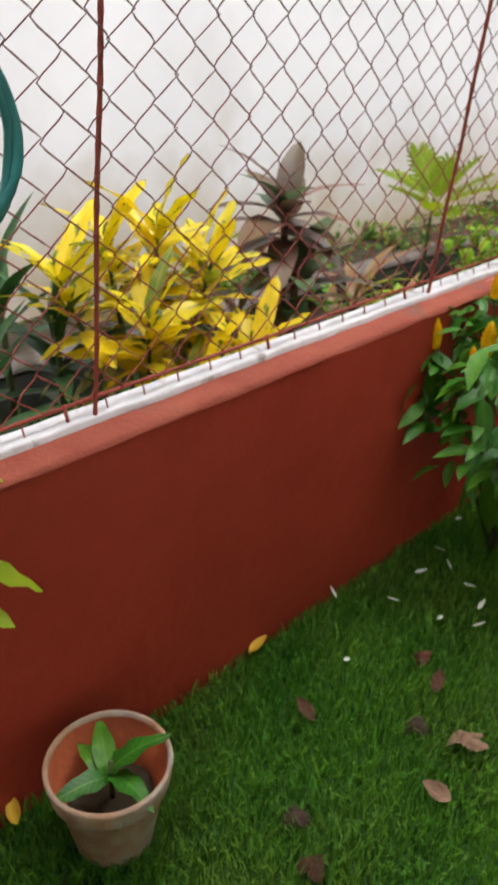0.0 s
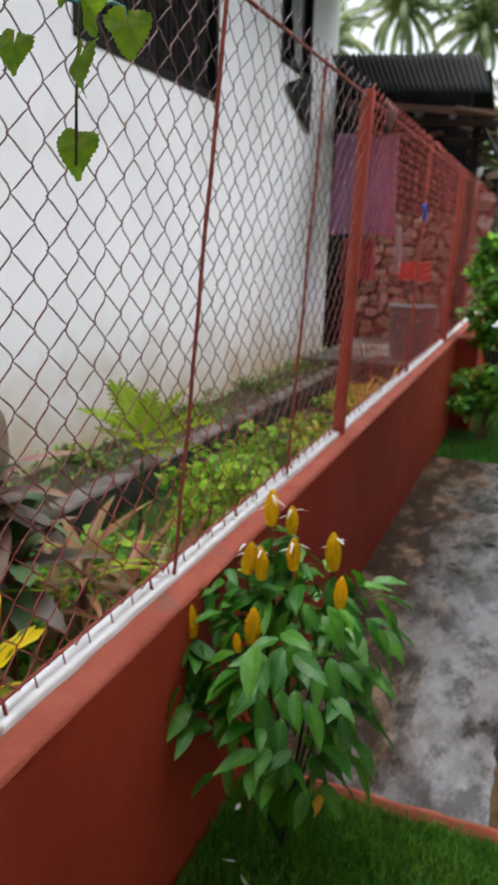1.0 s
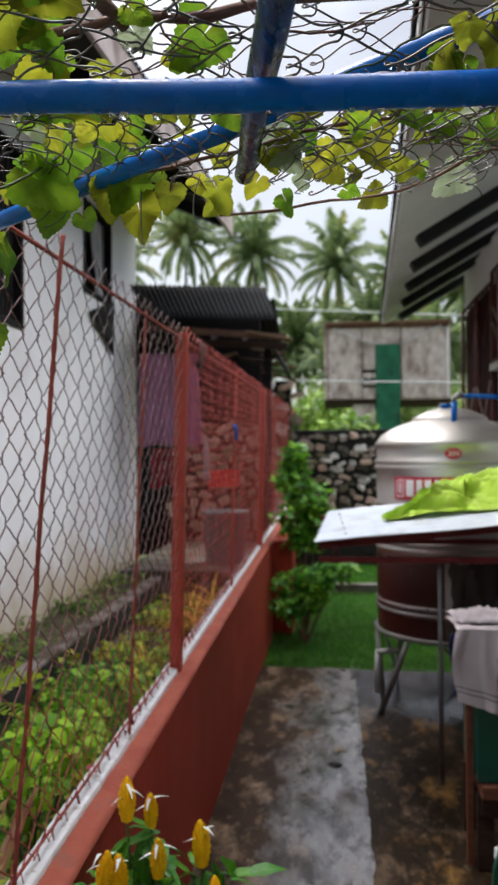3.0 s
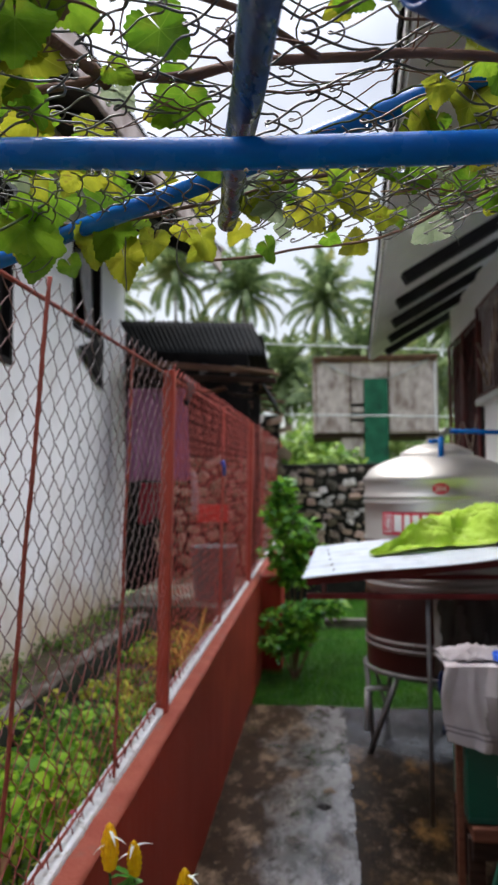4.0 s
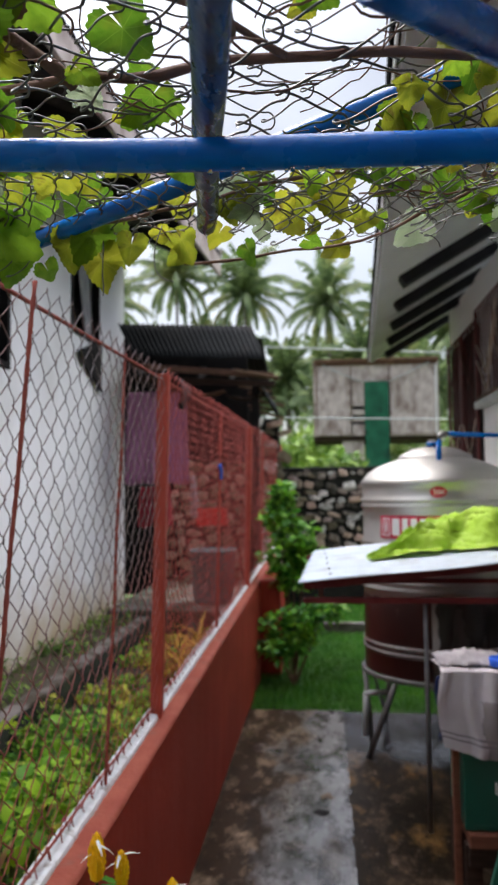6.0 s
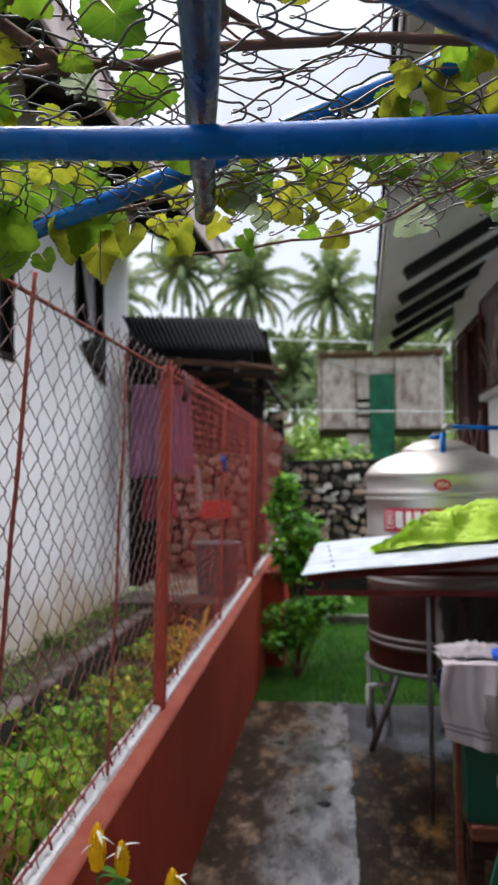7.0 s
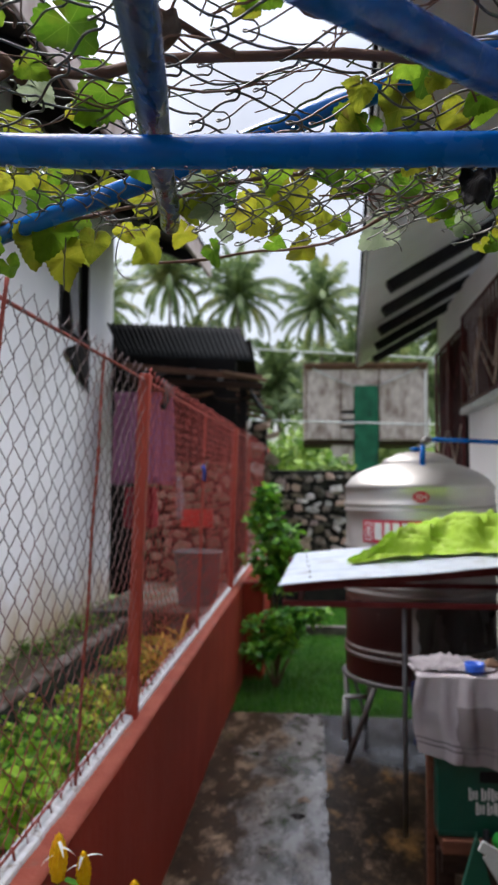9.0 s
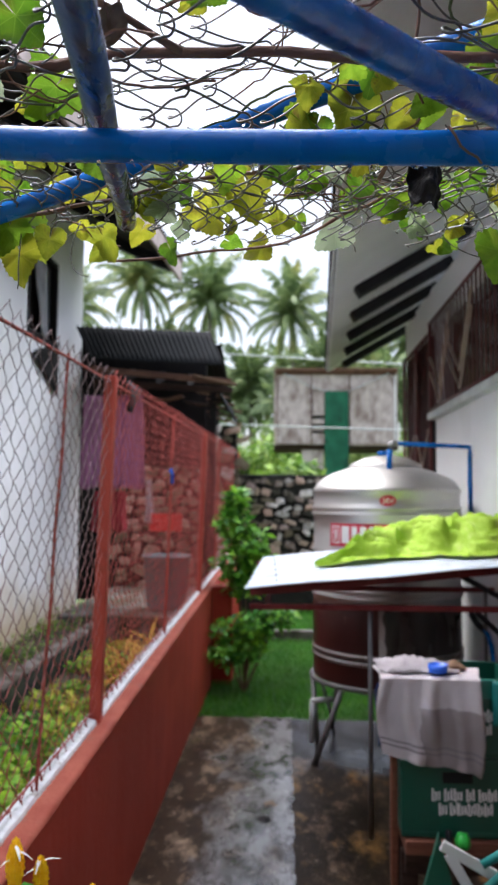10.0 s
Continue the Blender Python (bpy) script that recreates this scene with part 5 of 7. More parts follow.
far_clumps = [(cg.uniform(-12, 14), cg.uniform(42, 49), cg.uniform(0.8, 6.6) * cg.uniform(0.55, 1.0), cg.uniform(0.9, 2.0), 1.5, cg.uniform(0.6, 1.2)) for _ in range(130)]
tagged(new("far_trees", raw("far_trees", *leaf_cloud(30000, clump_field(far_clumps), 0.5, 21, 60, 0.35), M_tree)), "hazy mass of far green trees", "trees", kind="stuff")
mid_clumps = [(cg.uniform(-3.5, 5), cg.uniform(18.5, 21), cg.uniform(0.6, 2.9), cg.uniform(0.5, 1.0), 0.6, cg.uniform(0.4, 0.8)) for _ in range(34)]
mid_clumps += [(cg.uniform(-1.2, 1.4), cg.uniform(10.3, 12.5), cg.uniform(0.9, 1.9), 0.45, 0.4, 0.4) for _ in range(16)]
tagged(new("undergrowth", raw("undergrowth", *leaf_cloud(15000, clump_field(mid_clumps), 0.22, 22), M_under)), "bright green undergrowth behind the stone wall", "bushes", kind="stuff")

BANANA = leaf_mesh("leaf", M_banana, 1.0, 0.26, 0.35, 0.2, 9, 0.02)
for x, y, z in ((0.25, 11.4, 1.2), (0.7, 12.5, 1.1), (-0.2, 11.8, 1.0), (1.05, 11.2, 1.0)):
    banana = thing("broadleaf_plant", (x, y, 0), "lime green broad-leaved plant behind the stone wall", "plant", "broad-leaved plants")
    tube_part("stem", [[(x, y, -0.1), (x, y, z)]], 0.04, M_stem, banana, 6)
    for k in range(8):
        piece("leaf", BANANA, banana, aim((x, y, z - 0.3 * rng.random()), k * 137 + rng.uniform(-20, 20), rng.uniform(35, 80), 0, rng.uniform(0.7, 1.2)))

# ---------------------------------------------------------------- water tank on its stand
TX, TY, TR = 1.34, 3.56, 0.46
tank = thing("water_tank", (TX, TY, 0.46), "stainless steel water tank with red label on a metal stand", "water tank")
prof = [(0.001, 0.44), (0.30, 0.44), (0.42, 0.455), (TR, 0.48)]
for z in (0.605, 0.645, 0.98, 1.02, 1.25, 1.475, 1.51):
    prof += [(TR, z - 0.016), (TR + 0.012, z - 0.008), (TR + 0.012, z + 0.008), (TR, z + 0.016)]
prof += [(TR, 1.60), (TR + 0.008, 1.606), (TR + 0.008, 1.626), (TR - 0.004, 1.638), (TR * 0.93, 1.676), (TR * 0.84, 1.704), (TR * 0.72, 1.730), (TR * 0.58, 1.753), (TR * 0.47, 1.768)]
part("body", lathe(prof, 64, centre=(TX, TY, 0)), M_steel, tank, smooth=True)
part("lid", lathe([(TR * 0.5, 1.758), (TR * 0.5, 1.782), (TR * 0.47, 1.790), (TR * 0.30, 1.828), (TR * 0.16, 1.843), (0.001, 1.846)], 40, centre=(TX, TY, 0)), M_steel, tank, "domed steel lid", True)


def on_tank(a0, a1, z0, z1, off=0.003, n=14):
    """A patch on the tank between two bearings (degrees from -y towards +x)."""
    return grid(n, 1, lambda u, v: (TX + (TR + off) * math.sin(radians(a0 + (a1 - a0) * u)), TY - (TR + off) * math.cos(radians(a0 + (a1 - a0) * u)), z0 + (z1 - z0) * v))


def tank_r(z):
    return TR + max(0.012 * max(0.0, 1 - abs(z - c) / 0.016) for c in (0.605, 0.645, 0.98)) + 0.003


bm = grid(70, 60, lambda u, v: (lambda a, z: (TX + tank_r(z) * math.sin(a), TY - tank_r(z) * math.cos(a), z))(radians(-125 + 112 * u), 0.475 + (0.455 + 0.02 * wob((u * 9, 0, 0)) + 0.014 * wob((u * 40, 3, 0))) * v))
part("film", bm, M_film, tank, "dark maroon film left on the lower half", True)
# the tank's dark reflections, added as a patch over the steel
bm = grid(50, 60, lambda u, v: (lambda a, z: (TX + tank_r(z) * math.sin(a), TY - tank_r(z) * math.cos(a), z))(radians(-9 + 100 * u - 4 * (1 - u) * wob((v * 5, 2, 0))), 0.475 + (0.45 + 0.014 * wob((u * 30, 5, 0))) * v))
part("film", bm, M_darkreflect, tank, "dark reflections painted on the lower steel", True)
label = part("label", on_tank(-53, 18, 1.285, 1.42, 0.004), M_label, tank, "red label with white bars")
for a0, a1, z0, z1 in ((-50.5, -49.6, 1.300, 1.405), (-44.4, -43.5, 1.300, 1.405), (-49.6, -44.4, 1.397, 1.405), (-49.6, -44.4, 1.300, 1.308), (-48, -46, 1.322, 1.385), (-41.5, -35.0, 1.305, 1.405), (-33, -28.5, 1.305, 1.405), (-26.5, -21.5, 1.305, 1.405), (-19.5, -15, 1.305, 1.405), (-13, -8, 1.305, 1.405), (-6, -1, 1.305, 1.405), (1, 6, 1.305, 1.405), (8, 13, 1.305, 1.405)):
    part("print", on_tank(a0, a1, z0, z1, 0.006, 3), M_print, label)
bm = bmesh.new()
rim = [bm.verts.new((TX + (TR + 0.004) * math.sin(radians(-6 + 6.0 * math.cos(k * math.pi / 12))), TY - (TR + 0.004) * math.cos(radians(-6 + 6.0 * math.cos(k * math.pi / 12))), 1.558 + 0.032 * math.sin(k * math.pi / 12))) for k in range(24)]
bm.faces.new(rim)
badge = part("badge", bm, M_label, tank, "round red badge reading 304")
words = bpy.data.curves.new("lettering", 'FONT')
words.body, words.size, words.align_x, words.align_y = "304", 0.046, 'CENTER', 'CENTER'
words.extrude = 0.0006
letters = new("lettering", words)
plate = bpy.data.meshes.new_from_object(letters)
bpy.data.objects.remove(letters)
plate.materials.append(M_print)
piece("lettering", plate, badge, Matrix.Translation((TX + (TR + 0.008) * math.sin(radians(-6)), TY - (TR + 0.008) * math.cos(radians(-6)), 1.556)) @ Euler((0, 0, radians(-6))).to_matrix().to_4x4() @ Euler((radians(90), 0, 0)).to_matrix().to_4x4())
tube_part("leg", [[(0.866, 3.225, 0.0), (1.033, 3.21, 0.45)]], 0.018, M_galv, tank, 8)
tube_part("leg", [[(0.90, 3.40, 0.0), (0.87, 3.50, 0.46)]], 0.016, M_galv, tank, 8)
for k in range(4):
    an = radians(-50 + 60 * k)
    tube_part("leg", [[(TX + 0.50 * math.cos(an), TY + 0.50 * math.sin(an), 0.0), (TX + 0.43 * math.cos(an), TY + 0.43 * math.sin(an), 0.46)]], 0.016, M_galv, tank, 8)
    if k > 1:
        tube_part("brace", [[(TX + 0.49 * math.cos(an), TY + 0.49 * math.sin(an), 0.05), (TX + 0.42 * math.cos(an + 0.9), TY + 0.42 * math.sin(an + 0.9), 0.44)]], 0.011, M_galv, tank, 6)
ringp = [(TX + 0.475 * math.cos(2 * math.pi * k / 40), TY + 0.475 * math.sin(2 * math.pi * k / 40), 0.46) for k in range(41)]
tube_part("ring", [ringp], 0.014, M_galv, tank, 8)
tube_part("outlet", [[(0.86, 3.40, 0.33), (0.93, 3.38, 0.345), (0.99, 3.4, 0.34)], [(0.865, 3.40, 0.335), (0.86, 3.40, 0.08)]], 0.016, M_whitepl, tank, 8, "white plastic outlet pipe")
feed = thing("water_pipe", (1.33, 3.3, 1.74), "blue plastic water pipe feeding the tank", "pipe")
tube_part("riser", [[(1.328, 3.30, 1.735), (1.332, 3.30, 1.875)]], 0.017, M_pipe, feed, 10, "light blue riser")
tube_part("elbow", [[(1.332, 3.30, 1.87), (1.336, 3.30, 1.895), (1.355, 3.30, 1.905), (1.38, 3.30, 1.905)]], 0.022, M_galv, feed, 10)
tube_part("run", [[(1.375, 3.30, 1.905), (1.86, 3.50, 1.90), (1.868, 3.53, 1.84), (1.868, 3.53, 1.2)]], 0.014, M_pipe, feed, 8)
tube_part("valve", [[(1.28, 3.49, 1.855), (1.34, 3.49, 1.858)], [(1.31, 3.49, 1.84), (1.31, 3.49, 1.865)]], 0.014, M_pipe, feed, 8)

# ---------------------------------------------------------------- canopy of roofing sheet with the green cloth
canopy = thing("canopy", (1.1, 2.7, 0), "white roofing sheet on a red steel frame over the washing place", "canopy")


def sheet_z(x, y=2.2):
    return 1.152 + 0.098 * (x - 0.51) + 0.085 * (y - 2.2)


part("sheet", thick(grid(90, 56, lambda u, v: (0.51 + 1.36 * u + 0.06 * v * (1 - u), 2.2 + 0.89 * v, sheet_z(0.51 + 1.36 * u, 2.2 + 0.89 * v) + 0.006 * math.sin(v * 7 * 2 * math.pi) + 0.008 * wob((u * 3, v * 3, 0)))), 0.003), M_sheet, canopy, "white corrugated roofing sheet", True)
for y in (2.26, 3.0):
    part("rail", box((0.53, y, 1.048), (1.87, y + 0.028, 1.075), 0.004), M_crimsonsteel, canopy)
    bm = box((0, y + 0.032, -0.035), (1.36, y + 0.06, 0.0), 0.004)
    bm.transform(Matrix.Translation((0.53, 0, 1.136 + 0.085 * (y - 2.2))) @ Matrix.Rotation(-math.atan(0.098), 4, 'Y'))
    part("rafter", bm, M_crimsonsteel, canopy)
part("rail", box((0.60, 2.295, 1.05), (0.625, 2.998, 1.073), 0.004), M_crimsonsteel, canopy)
for x0, z0, x1, z1 in ((1.52, 1.215, 1.86, 1.03), (1.60, 1.04, 1.86, 0.80)):
    part("brace", tube_bm([(x0, 2.31, z0), (x1, 2.31, z1)], 0.013), M_black, canopy, "black diagonal brace")
for x, y in ((1.099, 2.262), (1.85, 2.28), (1.85, 3.1)):
    tube_part("leg", [[(x, y + 0.03, 0), (x, y + 0.03, 1.05)]], 0.0115, M_galv, canopy, 8, "thin grey steel leg")
for i in range(6):
    part("screw", lathe([(0.006, 0), (0.006, 0.004), (0.001, 0.007)], 8, centre=(0.66 - 0.006 * i, 2.30 + 0.14 * i, sheet_z(0.64, 2.30 + 0.14 * i) + 0.006)), M_curtainpost, canopy)


def cloth(u, v):
    x = 0.86 + 1.0 * u
    y = 2.50 + 0.10 * math.sin(u * 5) + (0.42 + 0.1 * u) * (v - 0.1) * (0.25 + 0.75 * min(1, u * 2.5))
    rim = min(1, v * 4) * min(1, (1 - v) * 4) * min(1, u * 4)
    ridge = (0.015 + 0.115 * math.sin(math.pi * min(1, 0.08 + v)) ** 0.8 * min(1, u * 1.75) * (0.92 + 0.08 * math.sin(u * 11))) * rim
    crease = 0.16 * (0.30 - abs(wob((u * 3.4 + v * 5, v * 4.5, 0)))) + 0.12 * (0.25 - abs(wob((u * 9 + v * 9, v * 8 - u * 5, 4)))) + 0.030 * (0.25 - abs(wob((u * 22, v * 15 + u * 9, 9))))
    z = sheet_z(x, y) + 0.012 + ridge + crease * (0.25 + 0.75 * rim)
    return (x + 0.03 * wob((u * 7, v * 5, 6)), y + 0.05 * wob((u * 9, v * 4, 2)), max(z, sheet_z(x, y) + 0.014 + 0.006 * (1 + wob((u * 20, v * 14, 1)))))


solid("green_cloth", lined(grid(150, 70, cloth), 0.002), M_lime, "crumpled lime green plastic sheet lying on the canopy", "plastic sheet", smooth=True)

# ---------------------------------------------------------------- crates, towel, bench
bench = thing("bench", (1.48, 1.7, 0), "low red-brown wooden bench under the crates", "bench")
part("board", box((1.14, 1.52, 0.285), (1.86, 1.92, 0.335), 0.006), M_plank, bench)
part("board", box((1.14, 1.54, 0.21), (1.86, 1.57, 0.283), 0.006), M_wood, bench)
for x, y in ((1.16, 1.575), (1.8, 1.575), (1.16, 1.88), (1.8, 1.88)):
    part("leg", box((x - 0.03, y - 0.015, 0), (x + 0.03, y + 0.03, 0.283), 0.005), M_wood, bench)
part("leg", box((1.098, 1.60, 0.0), (1.124, 1.63, 0.66), 0.004), M_plank, bench)


def crate(z, label, edge):
    ob = thing("bottle_crate", (1.36, 1.7, z), label, "crate", "stacked crates")
    x0, x1, y0, y1, h = 1.13, 1.57, 1.55, 1.87, 0.284
    for nm, lo, hi in (("front_panel", (x0, y0, z), (x1, y0 + 0.015, z + h)), ("back_panel", (x0, y1 - 0.015, z), (x1, y1, z + h)), ("side_panel", (x0, y0 + 0.0155, z), (x0 + 0.015, y1 - 0.0155, z + h)), ("side_panel", (x1 - 0.015, y0 + 0.0155, z), (x1, y1 - 0.0155, z + h)), ("base", (x0 + 0.016, y0 + 0.016, z + 0.002), (x1 - 0.016, y1 - 0.016, z + 0.02))):
        made = part(nm, box(lo, hi, 0.004), M_crate, ob)
        body = made if nm == "front_panel" else body
    part("rim", box((x0 - 0.006, y0 - 0.006, z + h - (0.035 if edge is M_crate else 0.07)), (x1 + 0.006, y0 - 0.0005, z + h - 0.002), 0.003), edge, ob)
    part("foot", box((x0 - 0.003, y0 - 0.004, z + 0.002), (x1 + 0.003, y0 - 0.0005, z + 0.022), 0.002), M_crate, ob)
    part("handle", box((x0 + 0.15, y0 - 0.003, z + 0.195), (x0 + 0.26, y0 - 0.0005, z + 0.235), 0.001), M_black, ob, "dark hand hole")
    for row, (zz, xs) in enumerate(((0.135, (0.11, 0.155, 0.19, 0.235, 0.28, 0.315)), (0.085, (0.135, 0.175, 0.205, 0.24, 0.275, 0.30)))):
        for k, xx in enumerate(xs):
            for dx, hh in ((0.0, 0.040), (0.0115, 0.030), (0.023, 0.030 + 0.01 * (k % 2))):
                part("print", box((x0 + xx + dx, y0 - 0.003, z + zz), (x0 + xx + dx + 0.0080, y0 - 0.0006, z + zz + hh)), M_print, body, "pale printed bar")
            part("print", box((x0 + xx, y0 - 0.003, z + zz - 0.0045), (x0 + xx + 0.012, y0 - 0.0006, z + zz - 0.0005)), M_print, body, "pale printed bar")
    return ob


crate(0.338, "dark green plastic bottle crate with pale print", M_crate)
crate(0.338 + 0.287, "dark green plastic bottle crate under a grey towel", M_teal)


def towel_fn(u, v):
    """Over the crate's top and down its front."""
    x = 1.04 + 0.40 * u + 0.012 * math.sin(v * 7 + 2 * u) - 0.045 * v * (u - 0.15) + 0.006 * wob((u * 2, v * 9, 4))
    fold = (0.010 * math.sin(u * 13 + 3 * v + 1.5 * wob((u * 3, v * 2, 0))) + 0.007 * math.sin(u * 27 + 1 - 2 * v)) * min(1, max(0, v - 0.26) * 2.6)
    d = v * (0.478 - 0.006 * math.cos(u * 9) + 0.014 * wob((u * 5, 3, 1)) + 0.02 * u)
    if d < 0.18:
        return (x, 1.70 - d + 0.0, 0.916 + 0.006 * wob((u * 5, v * 5, 0)) + 0.004)
    drop = (d - 0.18) * (0.92 + 0.16 * u)
    return (x, 1.524 - 0.008 - 0.012 * min(1, drop * 8) + min(0.004, fold * -1.4) - 0.012, 0.92 - drop)


towel = thing("towel", (1.24, 1.6, 0.88), "grey towel with dark stripes hung over the crates", "towel")
bm = grid(60, 120, towel_fn)
bm.faces.ensure_lookup_table()
for k, f in enumerate(bm.faces):
    u, v = (k // 120 + 0.5) / 60, (k % 120 + 0.5) / 120
    f.material_index = 2 if 0.858 < v < 0.875 or 0.90 < v < 0.917 else 1 if v > 0.58 + 0.02 * wob((u * 9, 0, 0)) and u > 0.42 + 0.05 * wob((v * 7, 3, 0)) else 0
cloth_part = part("cloth", thick(bm, 0.004), M_towel, towel, smooth=True)
for m_ in (M_towelwet, M_stripe):
    cloth_part.data.materials.append(m_)
bm = grid(30, 16, lambda u, v: (1.05 + 0.30 * u, 1.56 + 0.2 * v, 0.930 + (0.028 * math.sin(math.pi * v) * math.sin(math.pi * min(1, u * 1.1 + 0.02)) ** 0.5) * (1 + 0.9 * wob((u * 7, v * 5, 2))) + 0.015 * wob((u * 14, v * 9, 0))))
solid("rag", thick(bm, 0.003), M_rag, "crumpled grey rag on the towel", "rag", smooth=True)
bm = lathe([(0.026, 0.0), (0.034, 0.004), (0.037, 0.034), (0.034, 0.034), (0.030, 0.008), (0.001, 0.008)], 20, centre=(1.27, 1.56, 0.926))
solid("blue_dish", bm, M_dish, "small blue plastic dish on the towel", "dish", smooth=True)
bm = grid(12, 8, lambda u, v: (1.31 + 0.08 * u, 1.62 + 0.06 * v, 0.932 + 0.028 * math.sin(math.pi * u) * math.sin(math.pi * v)))
solid("sponge", thick(bm, 0.004), M_tan, "tan sponge on the towel", "sponge", smooth=True)
bm = thick(grid(10, 10, lambda u, v: (1.46 + 0.24 * u, 1.545 - 0.02 - 0.01 * math.sin(u * 9), 0.91 - 0.16 * v)), 0.004)
solid("teal_cloth", bm, M_hose, "teal cloth hung beside the towel", "cloth", smooth=True)
bottle = thing("bottle", (1.33, 1.535, 0.335), "green plastic bottle cap standing before the crate", "bottle")
part("body", lathe([(0.001, 0), (0.022, 0.0), (0.028, 0.012), (0.028, 0.032), (0.020, 0.048), (0.001, 0.053)], 18, centre=(1.335, 1.48, 0.335)), M_greenpl, bottle, smooth=True)
part("neck", lathe([(0.012, 0), (0.012, 0.05), (0.001, 0.052)], 10, centre=(1.29, 1.50, 0.335)), M_black, bottle, smooth=True)
chair = thing("folding_chair", (1.3, 1.12, 0), "folded garden chair of green and white plastic", "chair")
bm = bmesh.new()
tri_pts = ((1.182, 0.535), (1.10, 0.25), (1.08, 0.02), (1.30, 0.02), (1.255, 0.25))
front = [bm.verts.new((x, 1.117, z)) for x, z in tri_pts]
bm.faces.new(front)
part("panel", thick(bm, 0.022), M_crate, chair, "green plastic panel")
for (xa, za), (xb, zb), w in (((1.185, 0.512), (1.42, 0.385), 0.017), ((1.205, 0.485), (1.275, 0.37), 0.016), ((1.275, 0.37), (1.41, 0.02), 0.016)):
    run = math.hypot(xb - xa, zb - za)
    bm = box((0, 0, -w), (run, 0.010, w), 0.003)
    bm.transform(Matrix.Translation((xa, 1.092, za)) @ Matrix.Rotation(-math.atan2(zb - za, xb - xa), 4, 'Y'))
    part("slat", bm, M_whitepl, chair, "flat grey-white plastic slat")
tube_part("tube", [[(1.24, 1.07, 0.33), (1.286, 1.07, 0.378), (1.365, 1.07, 0.445), (1.6, 1.07, 0.64)], [(1.30, 1.065, 0.47), (1.365, 1.065, 0.511), (1.6, 1.065, 0.66)]], 0.013, M_hose, chair, 8, "teal tube")
for x in (1.12, 1.5):
    tube_part("leg", [[(x, 1.15, 0.0), (x, 1.15, 0.3)]], 0.014, M_whitepl, chair, 8)
bm = grid(10, 12, lambda u, v: (1.06 + 0.055 * u + 0.01 * math.sin(v * 6), 1.665 + 0.015 * math.sin(u * 8), 0.62 + 0.24 * v))
solid("navy_cloth", lined(bm, 0.004), M_navy, "dark navy rag hung behind the towel", "cloth", smooth=True)
tap = thing("tap", (1.86, 3.2, 0.8), "black pipe with a blue hose on the white wall", "tap")
tube_part("pipe", [[(1.87, 3.50, 0.90), (1.855, 3.48, 0.85), (1.85, 3.3, 0.82), (1.85, 3.15, 0.81)]], 0.02, M_black, tap, 8, "black elbow pipe")
tube_part("hose", [[(1.85, 3.16, 0.815), (1.85, 3.08, 0.80), (1.852, 3.02, 0.75), (1.85, 2.97, 0.67), (1.85, 2.95, 0.4)]], 0.014, M_pipe, tap, 8, "blue hose")

# ---------------------------------------------------------------- plants
def stems(parent, base, tips, r, material, name="stem", bend=0.25):
    for k, tip in enumerate(tips):
        b, t = Vector(base), Vector(tip)
        mid = b.lerp(t, 0.5) + Vector((0.06 * wob((k, 1, 0)), 0.06 * wob((k, 2, 0)), bend * (t - b).length * 0.2))
        path = [b * (1 - s) ** 2 + mid * 2 * s * (1 - s) + t * s * s for s in [i / 7 for i in range(8)]]
        tube_part(name, [path], [[r * (1 - 0.6 * i / 7) for i in range(8)]], material, parent, 6)


# golden shrimp plant by the wall
shrimp = thing("shrimp_plant", (0.26, 0.10, 0), "leafy green shrub with upright yellow flower cones by the wall", "flowering shrub")
SHRIMP_LEAF = [leaf_mesh("leaf", M_leaf, 0.122, 0.050, 0.30, 0.2, 9, 0.04, 1.1), leaf_mesh("leaf", M_leaf, 0.104, 0.044, 0.45, 0.22, 9, 0.05, 1.1), leaf_mesh("leaf", M_leaf, 0.14, 0.054, 0.35, 0.2, 9, 0.04, 1.1)]
pr = random.Random(31)
heads = [(0.185, 0.14, 0.828, 0.95), (0.228, 0.17, 0.805, 0.8), (0.193, 0.065, 0.725, 0.9), (0.160, 0.05, 0.74, 0.85), (0.268, 0.06, 0.765, 0.85), (0.335, 0.16, 0.735, 1.0), (0.37, 0.10, 0.67, 0.85), (0.068, -0.04, 0.605, 0.95), (0.22, -0.06, 0.635, 0.95), (0.185, -0.05, 0.60, 0.5)]
stems(shrimp, (0.26, 0.10, 0.0), [h[:3] for h in heads] + [(0.42, 0.12, 0.5), (0.36, -0.02, 0.42), (0.2, -0.05, 0.45)], 0.007, M_stem)
bm = bmesh.new()
for ring in range(12):
    for k in range(5):
        an = k * math.pi / 2.5 + (ring % 2) * math.pi / 5
        z = 0.004 + 0.0066 * ring
        rad = 0.0205 * math.sin(math.pi * (0.25 + 0.66 * ring / 12))
        tip = Vector((1.06 * rad * math.cos(an), 1.06 * rad * math.sin(an), z + 0.019))
        l0 = Vector((rad * 0.55 * math.cos(an - 0.9), rad * 0.55 * math.sin(an - 0.9), z))
        r0 = Vector((rad * 0.55 * math.cos(an + 0.9), rad * 0.55 * math.sin(an + 0.9), z))
        md = Vector((1.22 * rad * math.cos(an), 1.22 * rad * math.sin(an), z + 0.009))
        v = [bm.verts.new(c) for c in (l0, r0, md, tip)]
        bm.faces.new((v[0], v[1], v[2]))
        bm.faces.new((v[0], v[2], v[3]))
        bm.faces.new((v[2], v[1], v[3]))
lathe([(0.001, 0.0), (0.016, 0.008), (0.0205, 0.035), (0.014, 0.075), (0.006, 0.094), (0.001, 0.099)], 10, bm)
CONE = finish("flower_cone", bm, M_flower, False)
